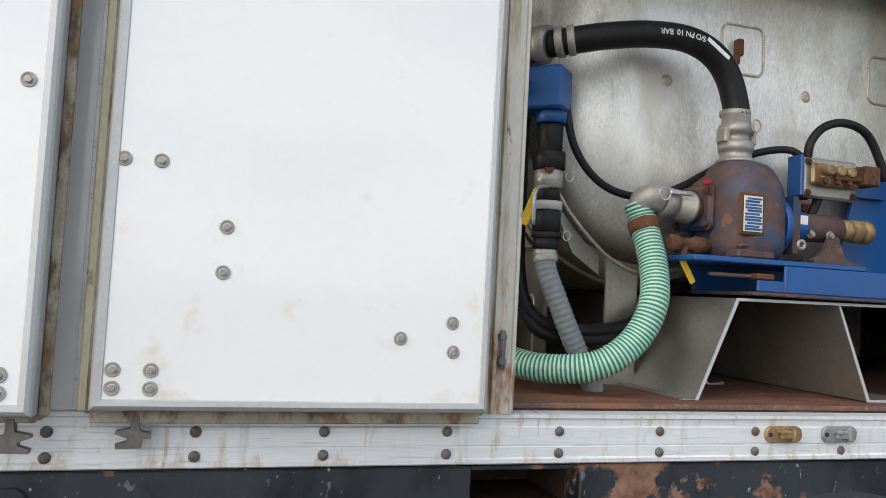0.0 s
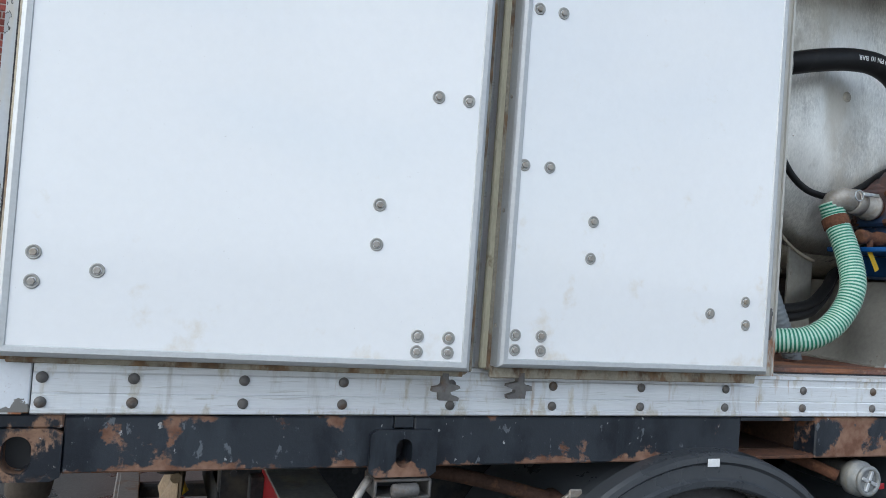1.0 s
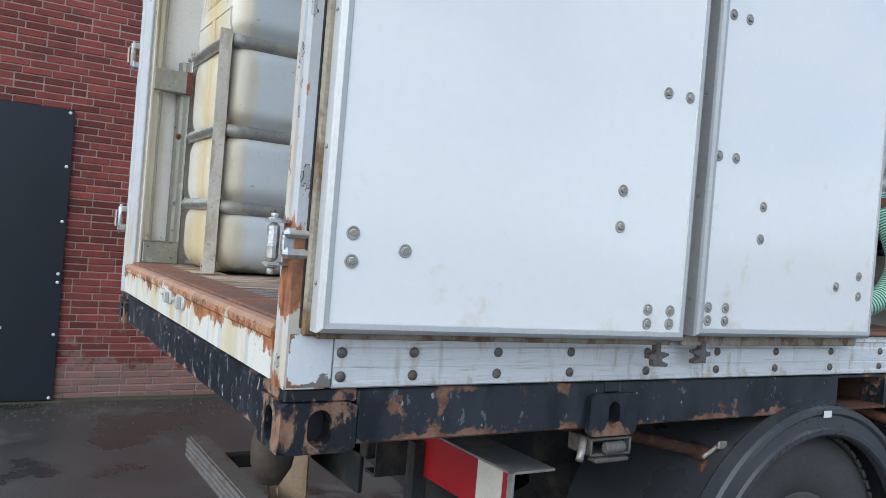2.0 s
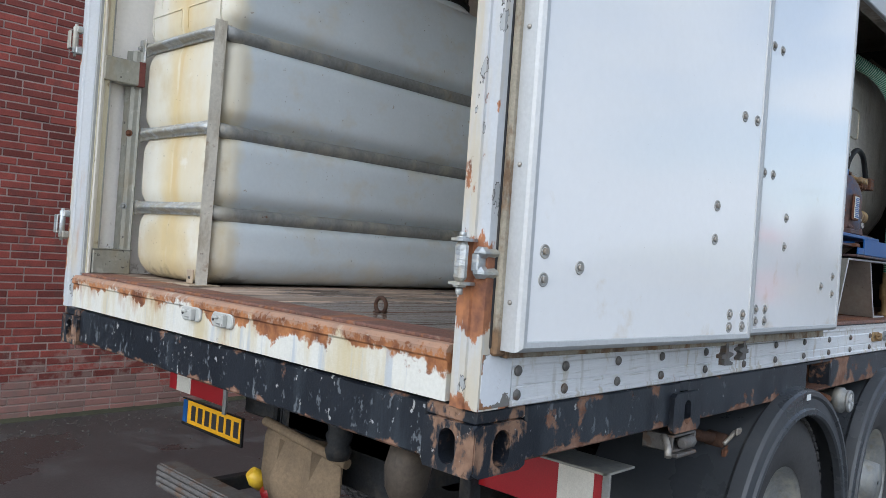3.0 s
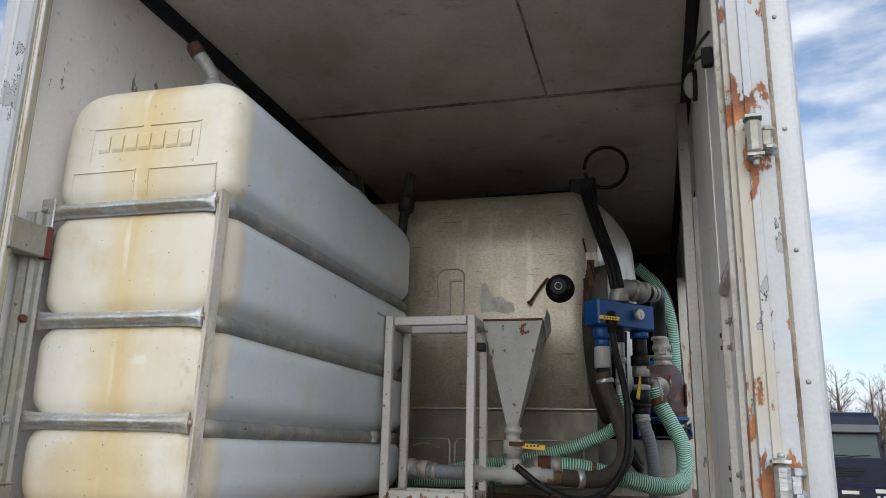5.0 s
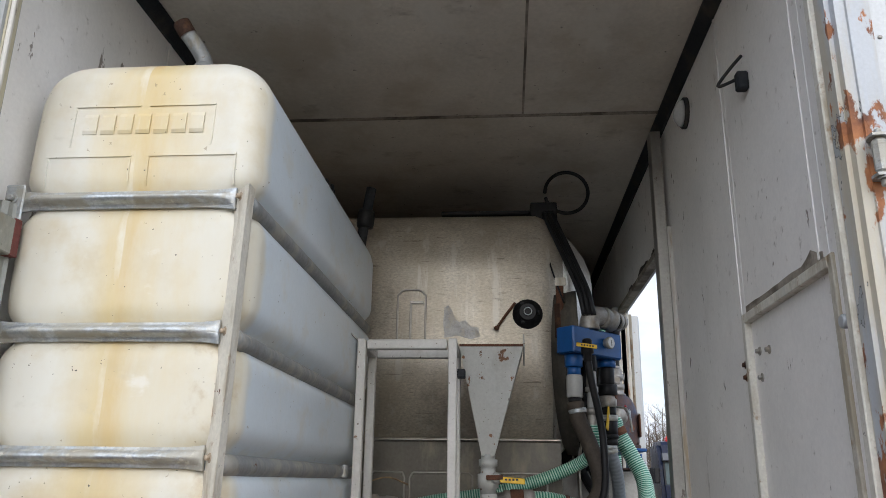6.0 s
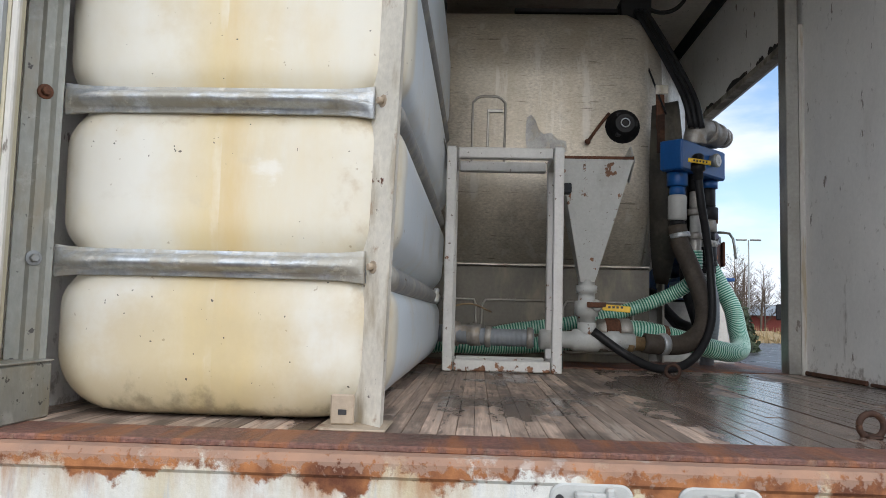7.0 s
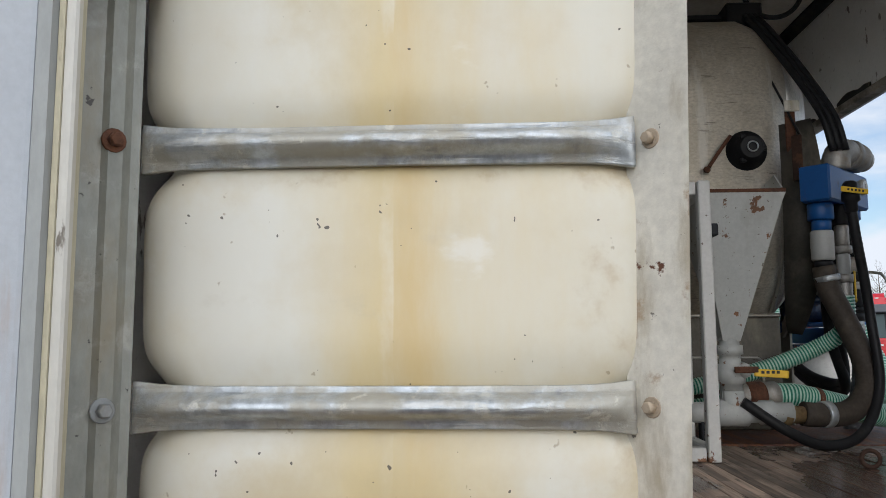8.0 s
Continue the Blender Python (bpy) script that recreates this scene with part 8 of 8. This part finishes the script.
        part("wheel", Geo().cyl((x + 1.0, y + s * 0.85, z + 0.5), (x + 1.0, y + s * 1.18, z + 0.5), 0.5, 24, 0, 0.03), M_TYRE, t)
        part("wheel", Geo().cyl((x + 4.4, y + s * 0.7, z + 0.5), (x + 4.4, y + s * 1.2, z + 0.5), 0.5, 24, 0, 0.03), M_TYRE, t)
    part("chassis", Geo().box(x + 1.5, x + 5.6, y - 0.45, y + 0.45, z + 0.6, z + 1.0, 0.02), M_CHASSIS, t)
    return t


tw = far_lorry("lorry", (28.0, -2.90, GZ - 0.12), M_WHITECAB, "white parked lorry with a roof air conditioner", 3.35)
part("roof_unit", Geo().box(28.35, 29.4, -3.32, -2.48, GZ + 3.12, GZ + 3.46, 0.14), M_WHITECAB, tw, "rounded white roof air conditioner")
for k, (ya_, yb_) in enumerate(((-3.78, -3.62), (-3.44, -3.05), (-2.98, -2.68), (-2.60, -2.22), (-2.12, -1.98))):
    part("visor_print", Geo().prism([(28.035, GZ + 2.49), (28.068, GZ + 2.585), (28.09, GZ + 2.585), (28.06, GZ + 2.49)], "y", ya_, yb_), M_WHITE, tw, "pale lettering bar")
for ya_, yb_ in ((-3.28, -3.02), (-2.96, -2.52)):
    part("name_print", Geo().box(27.992, 28.004, ya_, yb_, GZ + 1.475, GZ + 1.545, 0.003), M_NAVYPRINT, tw, "dark blue lettering bar")
part("name_print", Geo().box(27.992, 28.004, -2.45, -2.05, GZ + 1.32, GZ + 1.375, 0.003), M_DARK, tw)
part("name_print", Geo().box(27.992, 28.004, -2.66, -2.46, GZ + 1.325, GZ + 1.385, 0.003), M_RED, tw)
tb = far_lorry("lorry", (27.5, -5.75, GZ - 0.12), M_BLUECAB, "dark navy parked lorry with a red beacon", 3.25)
part("beacon", Geo().box(28.2, 28.5, -5.2, -4.9, GZ + 3.08, GZ + 3.3, 0.04), M_RED_LAMP, tb)
part("window_note", Geo().box(27.50, 27.54, -5.2, -4.9, GZ + 1.72, GZ + 1.95, 0.003), M_WHITE, tb)
red_lorry = far_lorry("lorry", (25.4, -10.2, GZ - 0.05), M_REDCAB, "red parked lorry with a dark grille and pale bumper", 3.2, M_VISOR, M_WHITECAB, 0.62)
RX, RY, RZ = 25.4, -10.2, GZ - 0.05
part("lower_grille", Geo().prism([(RY - 0.60, RZ + 0.98), (RY + 0.60, RZ + 0.98), (RY + 0.50, RZ + 0.40), (RY - 0.50, RZ + 0.40)], "x", RX - 0.16, RX - 0.05), M_VISOR, red_lorry, "dark slatted lower grille")
for k in range(5):
    part("grille_slat", Geo().box(RX - 0.175, RX - 0.155, RY - 0.50, RY + 0.50, RZ + 0.46 + 0.095 * k, RZ + 0.495 + 0.095 * k, 0.006), M_BLACKRUB, red_lorry)
part("grille_trim", Geo().box(RX - 0.178, RX - 0.155, RY - 0.50, RY + 0.50, RZ + 0.93, RZ + 0.955, 0.005), M_LENS, red_lorry, "bright grille trim")
part("bumper_skin", Geo().box(RX - 0.13, RX + 0.2, RY - 1.22, RY + 1.22, RZ + 0.56, RZ + 0.96, 0.03), M_REDCAB, red_lorry)
part("badge_band", Geo().box(RX - 0.03, RX + 0.01, RY - 0.85, RY + 0.85, RZ + 1.43, RZ + 1.53, 0.01), M_VISOR, red_lorry)
for s in (-1, 1):
    part("badge_bar", Geo().box(RX - 0.036, RX - 0.02, RY + s * 0.78 - 0.16, RY + s * 0.78 + 0.16, RZ + 1.45, RZ + 1.51, 0.004), M_WHITE, red_lorry, "pale lettering bar")
    part("roof_lamp", Geo().box(RX + 0.40, RX + 0.46, RY + s * 0.85 - 0.06, RY + s * 0.85 + 0.06, RZ + 2.98, RZ + 3.03, 0.01), M_LENS, red_lorry)
part("window_card", Geo().prism([(RX + 0.085, RZ + 2.02), (RX + 0.135, RZ + 2.24), (RX + 0.15, RZ + 2.24), (RX + 0.10, RZ + 2.02)], "y", RY + 0.68, RY + 0.90), M_WHITE, red_lorry, "pale card in the windscreen")
red_lorry.rotation_euler[2] = radians(-24)

dz = thing("bulldozer", (33.0, -0.8, GZ), "yellow wheeled bulldozer with a wide rusty blade", "bulldozer")
bl = []
for t in range(-3, 4):
    a = radians(t * 14)
    bl.append((30.0 + 0.9 - 0.9 * math.cos(a), GZ + 0.60 + 0.75 * math.sin(a) / 0.67 * 0.72))
part("blade", Geo().prism(bl + [(x + 0.12, z) for x, z in bl[::-1]], "y", -2.6, 2.6, smooth=True), M_BLADE, dz, "wide rusty brown blade")
part("hull", Geo().box(31.0, 35.0, -1.3, 0.2, GZ + 0.7, GZ + 1.7, 0.08), M_DIGGER, dz)
part("hood", Geo().box(30.9, 32.6, -0.95, -0.1, GZ + 1.2, GZ + 1.75, 0.06), M_DIGGER, dz)
for xx in (32.7, 34.3):
    for yy in (-1.45, 0.05):
        part("cab_pillar", Geo().box(xx, xx + 0.10, yy, yy + 0.12, GZ + 1.6, GZ + 2.55, 0.02), M_DIGGER, dz)
part("cab_roof", Geo().box(32.5, 34.6, -1.5, 0.25, GZ + 2.52, GZ + 2.64, 0.04), M_DIGGER, dz)
part("cab_wall", Geo().box(32.66, 34.6, -1.45, 0.17, GZ + 1.55, GZ + 1.80, 0.03), M_DIGGER, dz)
for ga, gb, gz in ((-1.28, -0.80, 1.86), (-0.66, -0.12, 1.70), (-0.10, 0.04, 1.86)):
    pn_ = part("cab_glass", Geo().box(32.66, 32.69, ga, gb, GZ + gz, GZ + 2.46, 0.02), M_GLASSDARK, dz)
    part("rubber_edge", Geo().box(32.675, 32.70, ga - 0.03, gb + 0.03, GZ + gz - 0.03, GZ + 2.49, 0.01), M_BLACKRUB, pn_)
part("grille", Geo().box(30.885, 30.902, -0.85, -0.22, GZ + 1.24, GZ + 1.60, 0.01), M_BLADE, dz, "dusty brown grille")
part("pillar", Geo().box(32.68, 32.74, -0.75, -0.62, GZ + 1.7, GZ + 2.52, 0.01), M_DIGGER, dz)
for yy in (-1.7, 0.2):
    part("wheel", Geo().cyl((32.0, yy, GZ + 0.65), (32.0, yy + 0.45, GZ + 0.65), 0.65, 24, 0, 0.05), M_TYRE, dz)
    part("wheel", Geo().cyl((34.4, yy, GZ + 0.65), (34.4, yy + 0.45, GZ + 0.65), 0.65, 24, 0, 0.05), M_TYRE, dz)


def bare_tree(name, at, h, seed, label):
    rnd = random.Random(seed)
    t = thing(name, at, label, "tree", "bare trees along the yard")
    trunk, crown = Geo(), Geo()
    base = Vector(at)
    top = base + Vector((rnd.uniform(-0.5, 0.5), rnd.uniform(-0.5, 0.5), h * 0.86))
    trunk.turned(base - Vector((0, 0, 0.1)), top, [(0, h * 0.016), (0.3, h * 0.012), (0.7, h * 0.007), (1, h * 0.002)], 7)

    def twig(p, d, ln, r, lev):
        q = p + d * ln
        crown.turned(p, q, [(0, r), (1, r * 0.45)], 3, 0, False)
        if lev == 0:
            return
        for _ in range(5 if lev > 1 else 6):
            s = rnd.uniform(0.25, 1.0)
            nd = (d + Vector((rnd.uniform(-1, 1), rnd.uniform(-1, 1), rnd.uniform(-0.25, 0.85))) * 0.75).normalized()
            twig(p + d * ln * s, nd, ln * rnd.uniform(0.4, 0.62), r * 0.5, lev - 1)
    for k in range(22):
        s = 0.22 + 0.75 * k / 21
        a = rnd.uniform(0, 6.283)
        d = Vector((math.cos(a), math.sin(a), rnd.uniform(0.55, 1.3))).normalized()
        twig(base + (top - base) * s, d, h * 0.24 * (1.12 - s * 0.75), h * 0.0055 * (1.2 - s), 2)
    part("trunk", trunk, M_TWIG, t)
    part("crown", crown, M_TWIG, t)
    return t


trees = [bare_tree("tree", (84.0, -7.5, GZ), 10.5, 5, "tall bare winter birch"), bare_tree("tree", (82.0, -12.5, GZ), 8.0, 9, "bare winter tree with a spreading crown"), bare_tree("tree", (86.0, -17.0, GZ), 9.0, 14, "bare winter tree with fine twigs")]
rnd = random.Random(3)
for k in range(26):
    src = trees[k % 3]
    p = (rnd.uniform(80, 95), 14.0 - 2.7 * k + rnd.uniform(-1.2, 1.2), GZ)
    copy_thing(src, Matrix.Translation(p) @ Matrix.Rotation(rnd.uniform(0, 6.28), 4, "Z"))
for k in range(30):
    copy_thing(trees[(k * 2 + 1) % 3], Matrix.Translation((rnd.uniform(74, 92), 6.5 - 0.5 * k + rnd.uniform(-0.4, 0.4), GZ)) @ Matrix.Rotation(rnd.uniform(0, 6.28), 4, "Z") @ Matrix.Scale(rnd.uniform(0.7, 0.95), 4))
for k in range(46):
    copy_thing(trees[(k * 2 + k // 3) % 3], Matrix.Translation((rnd.uniform(86, 104), 16.0 - 1.15 * k + rnd.uniform(-0.6, 0.6), GZ)) @ Matrix.Rotation(rnd.uniform(0, 6.28), 4, "Z") @ Matrix.Scale(rnd.uniform(0.95, 1.3), 4))
# dry verge, hedge, lamp post and low building
vg = random.Random(11)
gg = Geo()
for k in range(5200):
    x, y = vg.uniform(62, 79), vg.uniform(-62, 26)
    hgt = vg.uniform(0.4, 1.5)
    a = vg.uniform(0, 3.14)
    w = 0.06
    gg.add([(x - w * math.cos(a), y - w * math.sin(a), GZ), (x + w * math.cos(a), y + w * math.sin(a), GZ), (x + vg.uniform(-0.3, 0.3), y + vg.uniform(-0.3, 0.3), GZ + hgt)], [(0, 1, 2)])
solo("dry_grass", gg, M_GRASS, "tall dry straw-coloured grass along the yard edge", "grass", kind="stuff")
vgm = Geo()
for k in range(60):
    y0_ = -70 + 1.8 * k
    hh_ = 0.4 + 0.5 * abs(math.sin(k * 1.7))
    vgm.prism([(62.5, GZ - 0.05), (81, GZ - 0.05), (79, GZ + 0.2 + hh_ * 0.6), (70, GZ + hh_)], "y", y0_, y0_ + 1.9)
solo("verge", vgm, M_GRASS, "uneven bank of dry grass at the yard edge", "ground", kind="structure")
hd = Geo()
for k in range(1600):
    a, b_ = vg.uniform(0, 6.28), vg.uniform(-0.2, 1.35)
    rr_ = (0.75 + 0.25 * vg.random()) * (1 + 0.18 * math.sin(3 * a) * math.cos(4 * b_))
    p = Vector((42.0 + 1.1 * rr_ * math.cos(a) * math.cos(b_), -12.6 + 1.2 * rr_ * math.sin(a) * math.cos(b_), GZ + 0.1 + 2.5 * rr_ * max(0, math.sin(b_))))
    u, w_ = Vector((vg.uniform(-1, 1), vg.uniform(-1, 1), vg.uniform(-1, 1))) * 0.13, Vector((vg.uniform(-1, 1), vg.uniform(-1, 1), vg.uniform(-1, 1))) * 0.13
    hd.add([p - u, p + w_, p + u, p - w_], [(0, 1, 2, 3)])
bs = thing("bush", (42.0, -12.6, GZ), "dense dark evergreen bush", "bush")
part("foliage", hd, M_HEDGE, bs)
part("stem", Geo().turned((42, -12.6, GZ), (42, -12.6, GZ + 1.8), [(0, 0.12), (1, 0.04)], 8), M_TWIG, bs)
sl_ = thing("street_lamp", (60.0, -19.6, GZ), "tall slim grey street lamp with two arms", "street lamp")
part("mast", Geo().turned((60, -19.6, GZ), (60, -19.6, 8.1), [(0, 0.10), (1, 0.05)], 10), M_GALVDULL, sl_)
for s in (-1, 1):
    part("lamp_head", Geo().box(59.85, 60.15, -19.6 + s * 0.15, -19.6 + s * 0.95, 8.05, 8.17, 0.03), M_GALVDULL, sl_)
fb = thing("low_building", (95.0, -24.0, GZ), "low brick-coloured building far behind the hedge", "building")
part("wall", Geo().box(95, 103, -36, -20, GZ, 2.6, 0.05), M_BRICK, fb)
part("roof", Geo().prism([(94, 2.6), (104, 2.6), (99, 4.0)], "y", -36.5, -19.5), M_ROOF, fb)
# gravel and grit on the ground by the wall
gv = Geo()
for k in range(900):
    x, y = vg.uniform(-3.0, 5.0), WY - abs(vg.gauss(0.0, 0.35)) - 0.05
    s_ = vg.uniform(0.003, 0.008)
    gv.box(x - s_, x + s_, y - s_, y + s_, GZ - 0.002, GZ + s_, s_ * 0.4)
solo("grit", gv, M_GRIT, "loose pale grit and pebbles along the wall foot", "gravel", kind="stuff")

# ---- floor planks ----
prn = random.Random(21)
LENS_ = (0.34, 0.52, 0.71, 0.95)
PW = 0.0335
pl_me = {l: mesh_of("plank", Geo().box(0, l - 0.0015, 0, PW - 0.0010, -0.014, 0, 0.0010), M_PLANK) for l in LENS_}
rest = Geo()
count = 0
row = 0
y = 0.058
while y < YIN_L - PW:
    x = 0.165 - prn.uniform(0, 0.3)
    while x < 2.155:
        l = prn.choice(LENS_)
        xa, xb = max(x, 0.168), min(x + l, 2.155)
        dzz = prn.uniform(-0.0008, 0.0004) - (0.0018 if row % 9 == 0 else 0)
        if xb - xa > 0.03:
            if abs(xb - xa - l) < 1e-6 and y < 1.66 and count < 290:
                piece("plank", pl_me[l], floor, (x, y, FZ + dzz))
                count += 1
            else:
                rest.box(xa, xb - 0.0015, y, y + PW - 0.0010, FZ - 0.014 + dzz, FZ + dzz, 0.0010)
        x += l
    y += PW
    row += 1
tagged(part("plank_rest", rest, M_PLANK, floor), kind="stuff")

# ---- bricks ----
brn = random.Random(8)
br_me = mesh_of("brick", Geo().box(0, BL, 0, BD, 0, BH, 0.004), M_BRICK)
hf_me = mesh_of("brick", Geo().box(0, BL / 2 - JT / 2, 0, BD, 0, BH, 0.004), M_BRICK)
brest = Geo()
nb = 0
for r in range(68):
    z = GZ + 0.012 + r * (BH + JT)
    x = -2.6 + (0.0, 0.107, 0.053)[r % 3] * (1 if r % 2 else 1.0) - (0.107 if r % 2 else 0)
    while x < 4.9:
        half = brn.random() < 0.06
        l = BL / 2 - JT / 2 if half else BL
        yy = WY + brn.uniform(-0.003, 0.003)
        if 0.05 < x < 1.15 and z < 3.4 and nb < 300 and not (x < 0.1):
            piece("brick", hf_me if half else br_me, bw, (x, yy, z))
            nb += 1
        else:
            brest.box(x, x + l, yy, yy + BD, z, z + BH, 0.004)
        x += l + JT
tagged(part("brick_rest", brest, M_BRICK, bw), kind="stuff")
